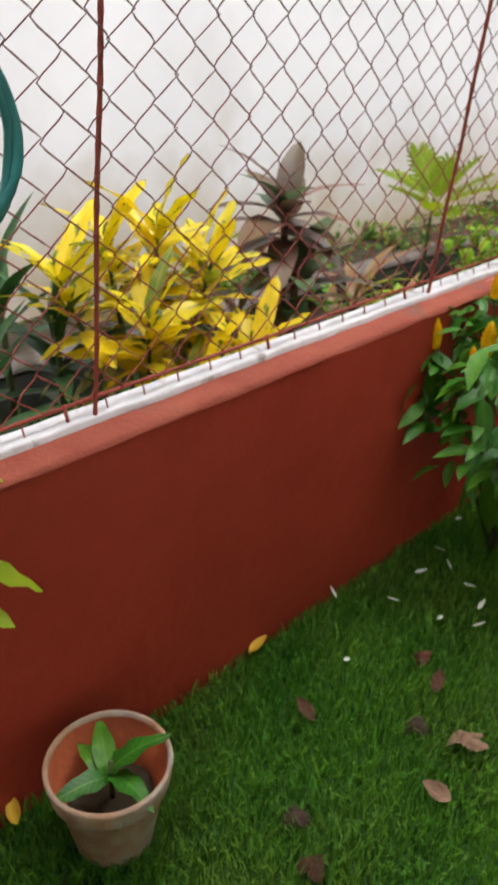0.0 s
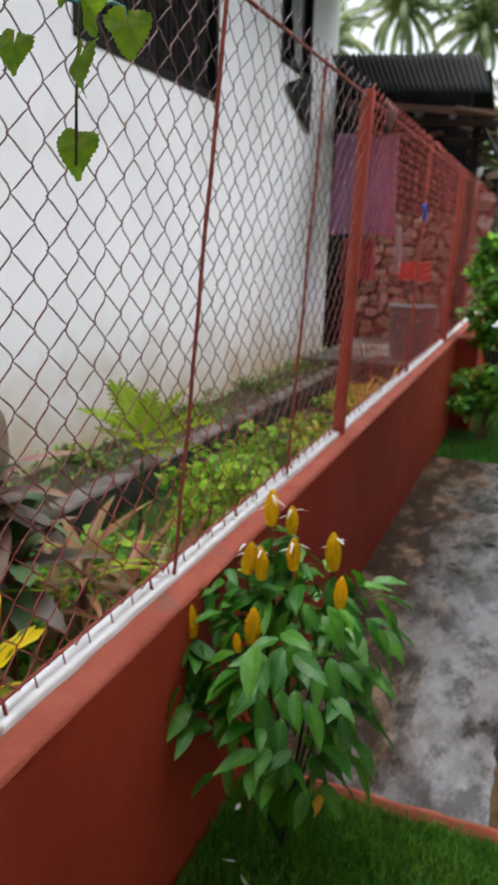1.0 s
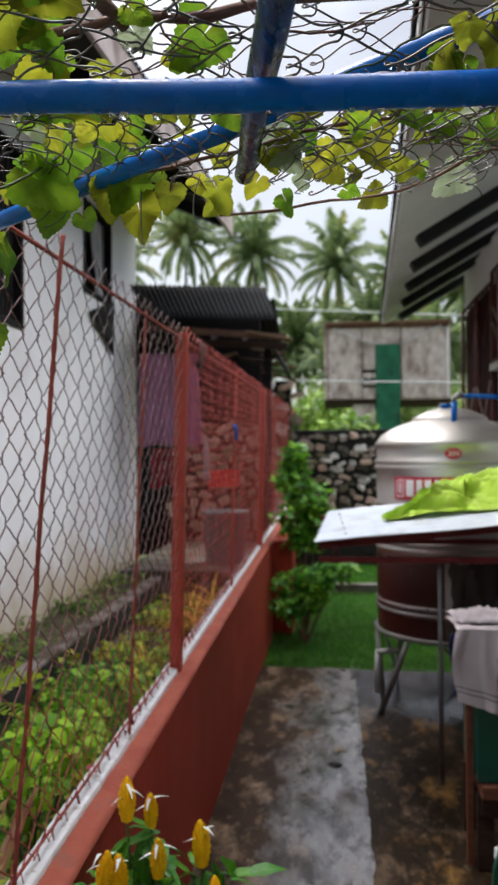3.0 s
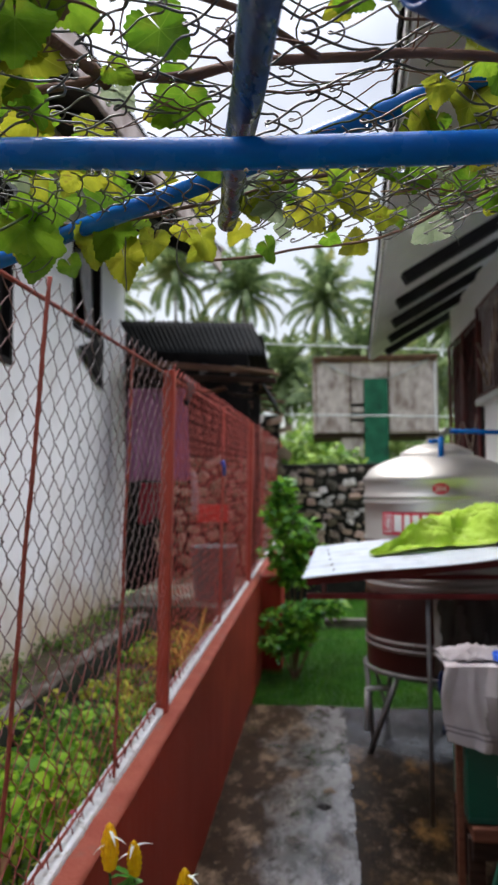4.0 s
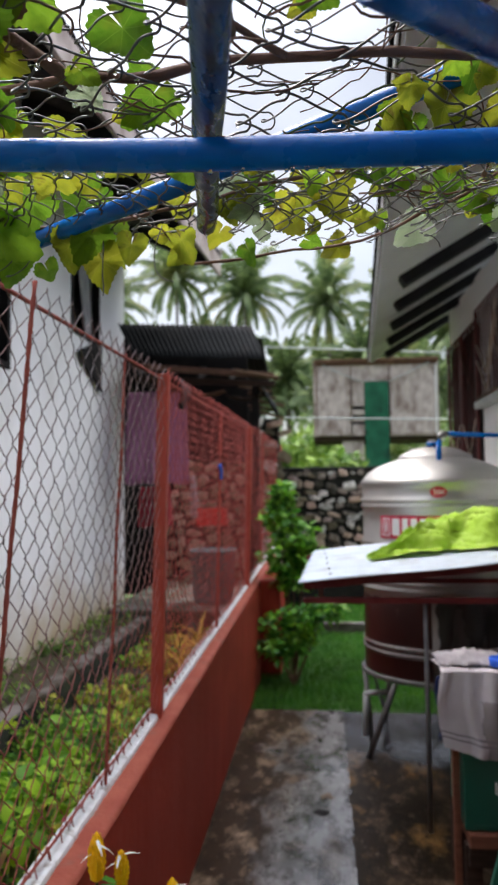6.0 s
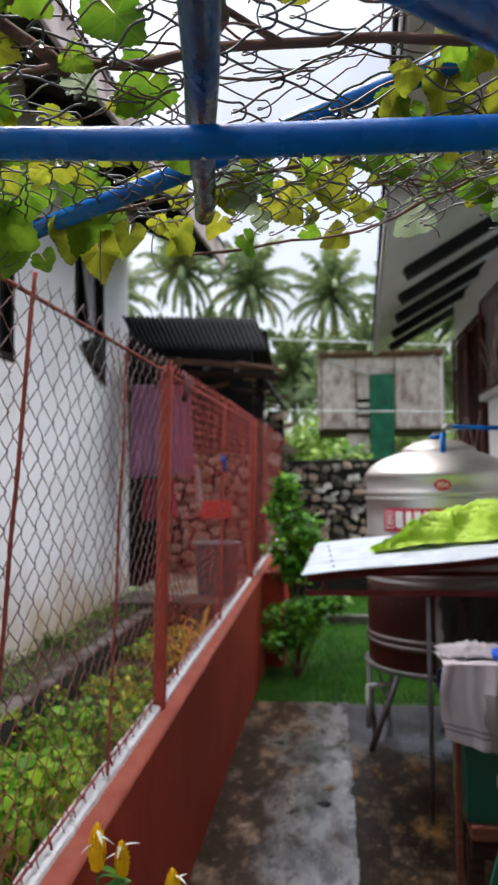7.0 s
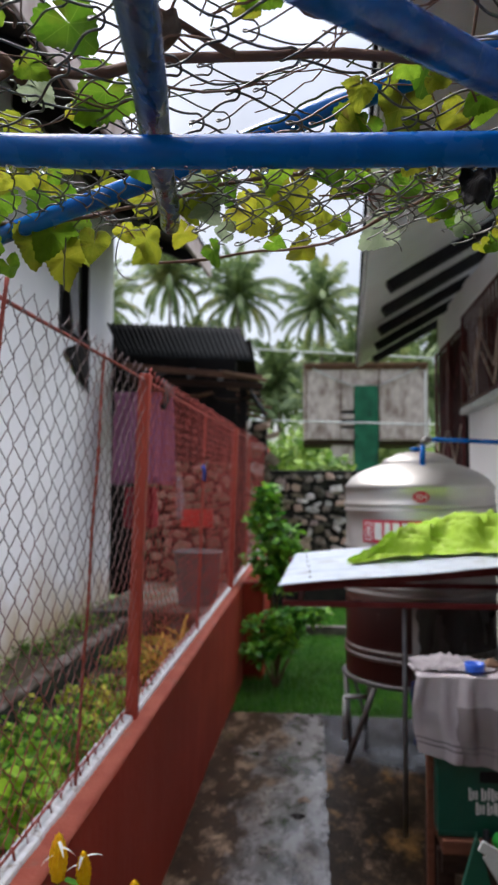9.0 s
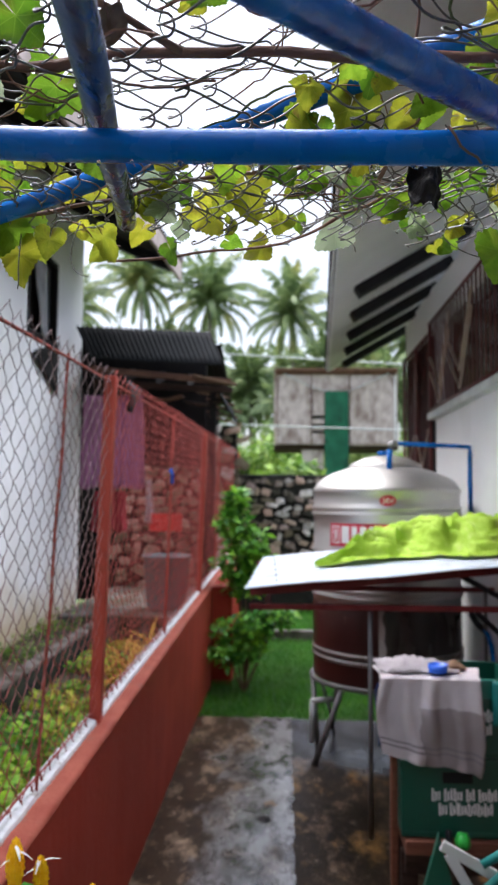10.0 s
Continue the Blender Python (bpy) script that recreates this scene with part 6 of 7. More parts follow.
PETAL = leaf_mesh("petal", M_petal, 0.036, 0.009, 0.8, 0.2, 5)
for n, (x, y, z, s) in enumerate(heads):
    piece("flower_cone", CONE, shrimp, aim((x, y, z), pr.uniform(0, 90), pr.uniform(-8, 8), pr.uniform(-8, 8), s) @ Matrix.Diagonal((0.84, 0.84, 1.0, 1.0)))
    if n in (0, 1, 2, 3, 4, 5):
        for k in range(3):
            piece("petal", PETAL, shrimp, aim((x, y, z + 0.06 * s + 0.012 * k), (100, -60, 200)[k] + pr.uniform(-30, 30), pr.uniform(5, 40), 0, 0.8))
for n, (x, y, z, s) in enumerate(heads):
    for k in range(15):
        yaw = pr.uniform(0, 360)
        piece("leaf", SHRIMP_LEAF[k % 3], shrimp, aim((x + pr.uniform(-0.02, 0.02), y + pr.uniform(-0.02, 0.02), z - 0.002 - 0.024 * (k // 2) - 0.012 * pr.random()), yaw, pr.uniform(-55, 18), pr.uniform(-20, 20), pr.uniform(0.5, 0.85)))
for k in range(230):
    z = 0.30 + 0.44 * pr.random() ** 0.7
    an = pr.uniform(-2.7, 2.3)
    rad = 0.26 * math.sin(math.pi * min(0.95, 0.60 * z / 0.72)) * pr.uniform(0.45, 1.0)
    x, y = 0.23 + rad * math.cos(an), 0.07 + rad * math.sin(an)
    if z > 0.55 and (x < 0.12 or (y < -0.05 and x < 0.26)):
        continue
    piece("leaf", SHRIMP_LEAF[pr.randrange(3)], shrimp, aim((max(0.085, x), y, z), math.degrees(an) - 90 + pr.uniform(-50, 50), pr.uniform(-60, 18), pr.uniform(-25, 25), pr.uniform(0.5, 0.85)))
for k in range(12):
    an, z = pr.uniform(-2.0, 0.4), 0.26 + 0.30 * pr.random()
    rad = pr.uniform(0.06, 0.17)
    piece("leaf", SHRIMP_LEAF[k % 3], shrimp, aim((max(0.09, 0.25 + rad * math.cos(an)), 0.07 + rad * math.sin(an), z), math.degrees(an) - 90 + pr.uniform(-50, 50), pr.uniform(-55, 0), pr.uniform(-25, 25), pr.uniform(0.6, 0.95)))
for x, y, z, yaw, pitch, sc in ((0.40, 0.10, 0.44, -70, -25, 1.15), (0.38, 0.12, 0.36, -80, -35, 1.1), (0.36, 0.06, 0.42, -100, -55, 1.0), (0.34, 0.04, 0.32, -60, -30, 1.2), (0.33, 0.0, 0.28, -170, -80, 1.25), (0.28, 0.0, 0.30, 170, -75, 1.2), (0.10, -0.05, 0.60, 160, -60, 1.05), (0.24, -0.02, 0.30, 130, -60, 1.1)):
    piece("leaf", SHRIMP_LEAF[2], shrimp, aim((x, y, z), yaw, pitch, 0, sc))

for k in range(46):
    x, y, z = pr.uniform(0.02, 0.17), pr.uniform(-0.02, 0.16), pr.uniform(0.60, 0.71)
    piece("leaf", SHRIMP_LEAF[k % 3], shrimp, aim((x, y, z), pr.uniform(0, 360), pr.uniform(-35, 20), pr.uniform(-25, 25), pr.uniform(0.4, 0.65)))

# croton
croton = thing("croton", (-0.50, -0.52, 0.2), "croton bush with long bright yellow leaves behind the fence", "croton")
CL = [leaf_mesh("leaf", M_croton, 0.235, 0.058, 0.20, 0.22, 10, 0.10, 0.5), leaf_mesh("leaf", M_croton, 0.21, 0.060, 0.45, 0.2, 10, 0.10, 0.65), leaf_mesh("leaf", M_croton2, 0.22, 0.046, 0.4, 0.25, 8, 0.10, 0.8), leaf_mesh("leaf", M_cream, 0.16, 0.045, 0.7, 0.2, 8, 0.10, 0.8)]
tips = [(-0.58, -0.58, 0.84), (-0.42, -0.36, 0.80), (-0.36, -0.62, 0.70), (-0.56, -0.28, 0.76), (-0.26, -0.36, 0.58), (-0.52, -0.76, 0.80), (-0.26, -0.56, 0.54), (-0.52, -0.46, 0.86)]
stems(croton, (-0.50, -0.53, 0.15), tips, 0.011, M_stem)
pr = random.Random(41)
for n, tip in enumerate(tips):
    for k in range(28):
        t = k / 28
        p = Vector((-0.50, -0.53, 0.2)).lerp(Vector(tip), 0.55 + 0.45 * (1 - t))
        piece("leaf", CL[3] if k > 21 and n % 2 else CL[2] if (k > 20 or pr.random() < 0.10) else CL[k % 2], croton, aim(p, k * 137.5 + pr.uniform(-20, 20), 66 - 85 * t + pr.uniform(-12, 12), pr.uniform(-30, 30), pr.uniform(0.6, 0.95)))

# cordyline
cordy = thing("cordyline", (-0.46, 0.02, 0.2), "cordyline with broad purple and bronze leaves", "cordyline")
STRAP = [leaf_mesh("leaf", M_bronze, 0.27, 0.042, 0.9, 0.3, 8, 0.03), leaf_mesh("leaf", M_bronze, 0.22, 0.036, 0.6, 0.3, 8, 0.03), leaf_mesh("leaf", M_fern, 0.24, 0.030, 0.8, 0.3, 8, 0.03)]
DL = [leaf_mesh("leaf", M_cordy, 0.26, 0.112, 0.45, 0.2, 9, 0.03, 0.75), leaf_mesh("leaf", M_cordy, 0.24, 0.100, 0.6, 0.18, 9, 0.03, 0.75), leaf_mesh("leaf", M_cordygreen, 0.23, 0.095, 0.5, 0.22, 9, 0.03, 0.75)]
for bx, by, tz, cnt in ((-0.54, 0.03, 0.86, 22), (-0.50, 0.04, 0.66, 18), (-0.36, 0.16, 0.58, 14), (-0.58, -0.12, 0.54, 12), (-0.32, 0.34, 0.46, 16), (-0.22, 0.14, 0.44, 12), (-0.44, 0.30, 0.56, 14)):
    tube_part("stem", [[(bx, by, 0.15), (bx + 0.01, by, tz)]], 0.012, M_cane, cordy, 6)
    for k in range(cnt):
        t = k / cnt
        piece("leaf", DL[(2 if pr.random() < 0.45 else k % 2)] if tz > 0.6 else STRAP[k % 3], cordy, aim((bx + 0.01, by, tz + 0.02 - 0.12 * t), k * 137.5 + pr.uniform(-25, 25), 64 - 72 * t + pr.uniform(-12, 12), pr.uniform(-15, 15), pr.uniform(0.65, 1.0)))

for bx, by, tz in ((-0.24, 0.30, 0.36), (-0.40, 0.46, 0.40), (-0.18, 0.56, 0.32), (-0.58, 0.36, 0.40), (-0.34, 0.66, 0.34), (-0.16, 0.02, 0.34), (-0.26, -0.14, 0.34)):
    strap = thing("strap_leaf_plant", (bx, by, 0.14), "low plant with bronze and yellow-green strap leaves behind the fence", "plant", "strap-leaved plants")
    tube_part("stem", [[(bx, by, 0.12), (bx, by, tz)]], 0.009, M_cane, strap, 6)
    for k in range(17):
        piece("leaf", STRAP[k % 3], strap, aim((bx, by, tz - 0.008 * k), k * 137.5 + pr.uniform(-25, 25), 80 - 5 * k + pr.uniform(-10, 10), pr.uniform(-15, 15), pr.uniform(0.65, 1.0)))

# fern-like lime plant
fern = thing("lime_fern", (-0.62, 0.92, 0.2), "young lime green fern with lobed fronds", "fern")


def lobed_leaf(name, material):
    """A frond cut into narrow pointed lobes on both sides of its rib."""
    verts, faces = [], []
    n = 12
    for i in range(n + 1):
        t = i / n
        y, z = 0.36 * t, -0.16 * t * t
        verts += [(-0.004, y, z), (0.004, y, z)]
        if i:
            q = len(verts)
            faces.append((q - 4, q - 3, q - 1, q - 2))
    for i in range(3, n):
        t = i / n
        reach = 0.10 * math.sin(math.pi * (0.1 + 0.85 * t)) ** 0.8
        y, z = 0.36 * t, -0.16 * t * t
        for s in (-1, 1):
            q = len(verts)
            verts += [(s * 0.003, y - 0.017, z), (s * 0.003, y + 0.017, z), (s * reach * 0.55, y + 0.045, z + 0.012), (s * reach * 0.5, y + 0.010, z + 0.010), (s * reach, y + 0.052, z - 0.008)]
            faces += [(q, q + 3, q + 2, q + 1), (q + 3, q + 4, q + 2)]
    return raw(name, verts, faces, material, True)


FL = lobed_leaf("frond", M_fern)
for k, (yaw, pitch, size) in enumerate(((62, 58, 1.0), (88, 40, 0.95), (-15, 66, 0.8), (20, 74, 0.75), (-70, 44, 0.9), (-95, 26, 0.85), (-50, 58, 0.8), (140, 50, 0.7), (200, 45, 0.6), (110, 66, 0.75), (-130, 35, 0.7))):
    piece("frond", FL, fern, aim((-0.60 + 0.02 * wob((k, 0, 0)), 0.96, 0.76 - 0.006 * k), yaw, pitch, pr.uniform(-15, 15), 0.78 * size))
stems(fern, (-0.62, 0.94, 0.15), [(-0.60, 0.94, 0.78)], 0.012, M_stem)

# dracaena at the near end
drac = thing("dracaena", (-0.62, -0.86, 0.2), "dracaena with long dark green leaves behind the fence", "dracaena")
GL = leaf_mesh("leaf", M_leafdark, 0.27, 0.05, 0.4, 0.25, 8)
for bx, by, tz in ((-0.70, -0.82, 0.72), (-0.58, -0.74, 0.66), (-0.5, -1.0, 0.56)):
    tube_part("stem", [[(bx, by, 0.15), (bx, by, tz)]], 0.009, M_stem, drac, 6)
    for k in range(13):
        piece("leaf", GL, drac, aim((bx, by, tz - 0.02 * k), k * 137.5, 78 - 6 * k + pr.uniform(-8, 8), 0, pr.uniform(0.7, 1.05)))


# low herbs in the bed
hr = random.Random(55)
HERBS = []
for _ in range(150):
    x, y = -0.10 - 0.92 * hr.random() ** 1.2, hr.uniform(-1.5, 5.8)
    tall = hr.uniform(0.12, 0.40) * (1.0 if 0.3 < y < 3.6 else 0.5) * (1.0 if x > -0.6 else 0.55)
    HERBS.append((x, y, bed_z(x, y) + tall * 0.55, hr.uniform(0.06, 0.15), hr.uniform(0.06, 0.16), tall * 0.6))
tagged(new("herbs", raw("herbs", *leaf_cloud(9000, clump_field(HERBS), 0.045, 51, 60, 0.85), M_herb)), "low mixed green and yellowing herbs in the bed", "herbs", kind="stuff")
tagged(new("weeds", raw("weeds", *leaf_cloud(1700, lambda rg: (-1.59 + 0.40 * rg.random() ** 1.5, (lambda y: y + 0.25 * math.sin(y * 5))(rg.uniform(0, 6.6)), 0.335 + 0.09 * rg.random() ** 2), 0.048, 52), M_under)), "weeds growing at the foot of the white wall", "weeds", kind="stuff")
lime_bush = thing("lime_bush", (-0.40, 1.05, 0.15), "bushy lime green shrub with yellowing tips behind the fence", "shrub")
tips = [(-0.24 - 0.13 * (k % 3) + 0.05 * hr.uniform(-1, 1), 0.78 + 0.11 * k + 0.04 * hr.uniform(-1, 1), 0.58 + 0.17 * hr.random()) for k in range(7)]
stems(lime_bush, (-0.40, 1.05, 0.13), tips, 0.006, M_stem)
BUSH = [leaf_mesh("leaf", M_lime_leaf, 0.052, 0.042, 0.3, 0.2, 5, 0.04, 0.6), leaf_mesh("leaf", M_lime_leaf, 0.042, 0.034, 0.6, 0.2, 6, 0.04, 0.6)]
for n, tip in enumerate(tips):
    for k in range(42):
        p = Vector((-0.40, 1.05, 0.15)).lerp(Vector(tip), 0.45 + 0.55 * hr.random() ** 0.6) + Vector((hr.uniform(-0.06, 0.06), hr.uniform(-0.06, 0.06), hr.uniform(-0.02, 0.05)))
        piece("leaf", BUSH[k % 2], lime_bush, aim(p, hr.uniform(0, 360), hr.uniform(-45, 40), hr.uniform(-25, 25), hr.uniform(0.7, 1.2)))
bv, bf = blades(-1.06, -0.07, -1.8, 3.4, 16000, 9, 0.085)
tagged(new("bed_grass", raw("bed_grass", [(x, y, z + bed_z(x, y)) for x, y, z in bv], bf, M_blade)), "thin grass among the bed plants", "grass", kind="stuff")

SPIKE = leaf_mesh("leaf", M_brom, 0.34, 0.036, 0.9, 0.3, 7)
for x, y in ((-0.42, 4.1), (-0.52, 4.4), (-0.40, 4.7), (-0.45, 5.1)):
    brom = thing("spiky_plant", (x, y, 0.22), "orange yellow spiky plant by the fence foot", "plant", "spiky plants")
    for k in range(16):
        piece("leaf", SPIKE, brom, aim((x, y, 0.25 + bed_z(x, y) - 0.1), k * 137.5, 70 - 4 * k, 0, pr.uniform(0.7, 1.0)))
BLOOM = leaf_mesh("petal", M_pink, 0.034, 0.026, 0.2, 0.2, 4)
for x, y, z in ((-0.22, 1.15, 0.50), (-0.30, 1.05, 0.46), (-0.2, 1.75, 0.5), (-0.36, 0.75, 0.42), (-0.16, 2.2, 0.47), (-0.22, 0.55, 0.44)):
    bloom = thing("pink_flower", (x, y, bed_z(x, y)), "small pink flower on a thin stem", "flower", "pink flowers")
    tube_part("stem", [[(x, y, bed_z(x, y)), (x, y, z)]], 0.002, M_stem, bloom, 5)
    for k in range(6):
        piece("petal", BLOOM, bloom, aim((x, y, z), k * 60, 25, 0, 1.0))


# shrub at the far end of the wall
def shrub(x, y, z0, clumps, count, size, seed, label):
    ob = thing("shrub", (x, y, 0), label, "shrub", "shrubs by the wall end")
    stems(ob, (x, y, -0.02), [(c[0], c[1], c[2]) for c in clumps[:5]], 0.012, M_cane, "branch")
    under(new("crown", raw("crown", *leaf_cloud(count, clump_field(clumps), size, seed, 50, 0.6), M_shrub)), ob)


shrub(0.34, 5.35, 0, [(0.26, 5.30, 1.52, 0.10, 0.10, 0.13), (0.24, 5.24, 1.33, 0.15, 0.13, 0.15), (0.36, 5.22, 1.18, 0.20, 0.16, 0.16), (0.28, 5.2, 1.0, 0.21, 0.16, 0.15), (0.46, 5.22, 1.02, 0.15, 0.15, 0.15), (0.34, 5.2, 0.82, 0.18, 0.15, 0.12)], 1500, 0.085, 61, "bushy bright green shrub at the red pier")
shrub(0.36, 4.9, 0, [(0.26, 4.95, 0.46, 0.19, 0.16, 0.13), (0.44, 4.9, 0.50, 0.17, 0.15, 0.11), (0.64, 4.95, 0.58, 0.13, 0.12, 0.08), (0.22, 4.85, 0.30, 0.13, 0.14, 0.11), (0.40, 4.92, 0.35, 0.15, 0.14, 0.1)], 900, 0.078, 62, "low green shrub over the lawn's edge")

# potted plant
PX, PY = 0.23, -1.195
pot = thing("plant_pot", (PX, PY, 0), "weathered clay pot with a young green plant", "plant pot")
part("pot", lathe([(0.001, 0.0), (0.066, 0.0), (0.07, 0.008), (0.096, 0.150), (0.101, 0.153), (0.106, 0.158), (0.111, 0.194), (0.109, 0.199), (0.103, 0.198), (0.101, 0.190)], 40, centre=(PX, PY, 0)), M_pot, pot, smooth=True)
part("inside", lathe([(0.101, 0.190), (0.096, 0.160), (0.086, 0.154), (0.076, 0.09)], 40, centre=(PX, PY, 0)), M_potin, pot, "wet terracotta inside", True)
part("soil", grid(10, 10, lambda u, v: (PX + 0.078 * (2 * u - 1) * math.sqrt(max(0, 1 - (2 * v - 1) ** 2 / 2)), PY + 0.078 * (2 * v - 1) * math.sqrt(max(0, 1 - (2 * u - 1) ** 2 / 2)), 0.10 + 0.018 * wob((u * 6, v * 6, 0)))), M_soil, pot, smooth=True)
PL = leaf_mesh("leaf", M_leaf, 0.115, 0.050, 0.6, 0.15, 8, 0.12)
for yaw, pitch, s, dz in ((-28, 62, 1.2, 0.05), (-82, 38, 1.15, 0.045), (72, 42, 1.05, 0.045), (98, 34, 0.9, 0.04), (176, 34, 1.05, 0.04)):
    piece("leaf", PL, pot, aim((PX, PY, 0.115 + dz), yaw, pitch, rng.uniform(-15, 15), 0.8 * s))
tube_part("stem", [[(PX, PY, 0.09), (PX, PY + 0.004, 0.19)]], 0.005, M_stem, pot, 6)

# a young shrub at the near end of the wall
near_shrub = thing("young_shrub", (0.16, -1.62, 0), "young shrub with lime green leaves by the wall", "shrub")
NL = leaf_mesh("leaf", M_fern, 0.13, 0.07, 0.35, 0.2, 8, 0.05)
stems(near_shrub, (0.16, -1.52, 0.0), [(0.22, -1.36, 0.66), (0.10, -1.36, 0.78), (0.26, -1.40, 0.62)], 0.006, M_stem)
for x, y, z, yaw, pitch, s in ((0.20, -1.37, 0.67, -15, -15, 0.9), (0.18, -1.40, 0.63, -50, 0, 0.8), (0.10, -1.37, 0.79, -10, -5, 0.9), (0.07, -1.36, 0.80, 10, 5, 0.8), (0.14, -1.38, 0.80, -40, 10, 0.8), (0.20, -1.55, 0.78, 90, -10, 1.0), (0.16, -1.60, 0.6, 140, -10, 1.0), (0.15, -1.66, 0.5, 220, -10, 1.0)):
    piece("leaf", NL, near_shrub, aim((x, y, z), yaw, pitch, 0, s))

# fallen leaves and petals
DRY = [vine_leaf_mesh("dry_leaf", M_dry, 0.055, 3, 0.9), vine_leaf_mesh("dry_leaf", M_bark, 0.06, 4, 1.6), vine_leaf_mesh("dry_leaf", M_tan, 0.085, 5, 0.5), leaf_mesh("dry_leaf", M_dry, 0.06, 0.03, -0.3, 0.5), leaf_mesh("dry_leaf", M_yleaf, 0.06, 0.028, -0.2, 0.4), leaf_mesh("dry_leaf", M_tan, 0.06, 0.035, -0.2, 0.3)]
for x, y, k, yaw in ((0.327, -0.755, 3, 80), (0.471, -0.604, 1, 30), (0.579, -0.554, 2, 140), (0.458, -0.505, 3, 20), (0.631, -0.712, 5, 100), (0.442, -0.947, 1, 60), (0.53, -0.996, 0, 10), (0.09, -0.712, 4, 0), (0.112, -1.323, 4, 70), (0.664, 0.001, 4, 45), (0.37, -0.42, 0, 200), (0.70, -0.42, 3, 300)):
    lab = ("brown curled dead leaf on the lawn", "dark shrivelled dead leaf on the lawn", "large pale tan dead leaf on the lawn", "reddish brown dead leaf on the lawn", "yellow fallen leaf on the grass", "small tan dead leaf on the lawn")[k]
    ob = tagged(new("fallen_leaf", DRY[k]), lab, "leaf", "fallen leaves")
    ob.matrix_basis = aim((x, y, 0.032), yaw, 4, rng.uniform(-25, 25), 1.0)
ob = tagged(new("fallen_leaf", vine_leaf_mesh("dry_leaf", M_rot, 0.085, 9, 1.5)), "black wet leaf lying on the paving", "leaf", "fallen leaves")
ob.matrix_basis = aim((0.60, 2.45, 0.028), 75, 0, 8, 1.5)
# leaf mesh used to stand in for a patch of wet brown mud
ob = tagged(new("fallen_leaf", vine_leaf_mesh("dry_leaf", M_deadleaf, 0.07, 15, 0.35)), "patch of brown wet mud on the paving, made with a leaf mesh", "leaf", "fallen leaves")
ob.matrix_basis = aim((0.625, 2.63, 0.022), 10, 0, 0, 1.2)
hangy = tagged(new("fallen_leaf", DRY[4]), "yellow dying leaf at the shrub's foot", "leaf", "fallen leaves")
hangy.matrix_basis = aim((0.335, 0.215, 0.09), 160, -55, 20, 1.3)
FP = leaf_mesh("fallen_petal", M_petal, 0.035, 0.012, -0.3, 0.4, 5)
for x, y in ((0.123, 0.159), (0.188, -0.028), (0.242, -0.089), (0.33, -0.271), (0.38, -0.186), (0.403, -0.254), (0.225, -0.303), (0.262, -0.557), (0.106, -0.412), (0.182, -0.174), (0.30, -0.12), (0.44, -0.10)):
    ob = tagged(new("fallen_petal", FP), "white fallen petal on the grass", "petal", "fallen petals")
    ob.matrix_basis = aim((x, y, 0.034), rng.uniform(0, 360), rng.uniform(-5, 15), rng.uniform(-30, 30), 1.0)

# teal hose hung on the fence
hp = []
for i in range(150):
    t = i / 149
    a = t * 2 * math.pi * 4.5
    hp.append((0.035 + 0.012 * wob((a, 0, 0)) + 0.012 * t, -1.22 + (0.085 + 0.012 * wob((a * 0.7, 2, 0))) * math.cos(a), 1.18 + (0.125 + 0.014 * wob((a * 0.6, 5, 0))) * math.sin(a)))
tagged(new("hose", tubes("hose", [hp], 0.0075, M_hose, 8)), "coil of teal garden hose hung on the fence", "hose")
tag = thing("blue_tag", (0.03, 2.95, 1.69), "small bright blue plastic tag tied on the fence", "tag")
tube_part("strip", [[(0.045, 2.93, 1.73), (0.05, 2.95, 1.70), (0.045, 2.98, 1.65)]], 0.010, M_dish, tag, 6)
tube_part("tie", [[(0.045, 2.94, 1.71), (0.028, 2.94, 1.72)]], 0.003, M_dish, tag, 5)
cord = [(0.05, -0.46, 1.785), (0.052, -0.42, 1.79), (0.054, -0.371, 1.797), (0.056, -0.33, 1.815), (0.056, -0.293, 1.817), (0.055, -0.283, 1.803), (0.056, -0.268, 1.80), (0.055, -0.255, 1.785), (0.05, -0.247, 1.77)]
tagged(new("string", tubes("string", [cord], 0.0028, M_hose, 6)), "scrap of teal string tied to the fence mesh", "string")

# ---------------------------------------------------------------- pergola overhead
pergola = thing("pergola", (0.6, -0.8, 1.856), "pergola of blue plastic pipes carrying a wire net", "pergola")


def pipe(name, a, b, r, material, ext=(0.0, 0.0), label="", via=None, sway=1.0):
    a, b = Vector(a), Vector(b)
    d = (b - a)
    a, b = a - d * ext[0], b + d * ext[1]
    n = 30
    line = [a.lerp(b, i / n) for i in range(n + 1)]
    if via:
        m = Vector(via)
        line = [a.lerp(m, i / 15) if i < 15 else m.lerp(b, (i - 15) / 15) for i in range(n + 1)]
        line = [line[0]] + [(line[i - 1] + 2 * line[i] + line[i + 1]) / 4 for i in range(1, n)] + [line[n]]
    path = [p + sway * Vector((0.003 * wob((i * 0.3, r * 9, 0)), 0.003 * wob((i * 0.3, 5, r)), 0.003 * wob((i * 0.25, 1, r)))) for i, p in enumerate(line)]
    sides, rings = 20, len(path)
    verts, faces = tube_data([path], r, sides, False)
    inner, inner_faces = tube_data([path], r * 0.82, sides, False)
    q = len(verts)
    verts += inner
    faces += [tuple(reversed([v + q for v in f])) for f in inner_faces]
    for k in range(sides):
        j, e = (k + 1) % sides, (rings - 1) * sides
        faces += [(j, k, q + k, q + j), (e + k, e + j, q + e + j, q + e + k)]
    ob = new(name, raw(name, verts, faces, material, True))
    if label:
        ob["label"] = label
    return under(ob, pergola)


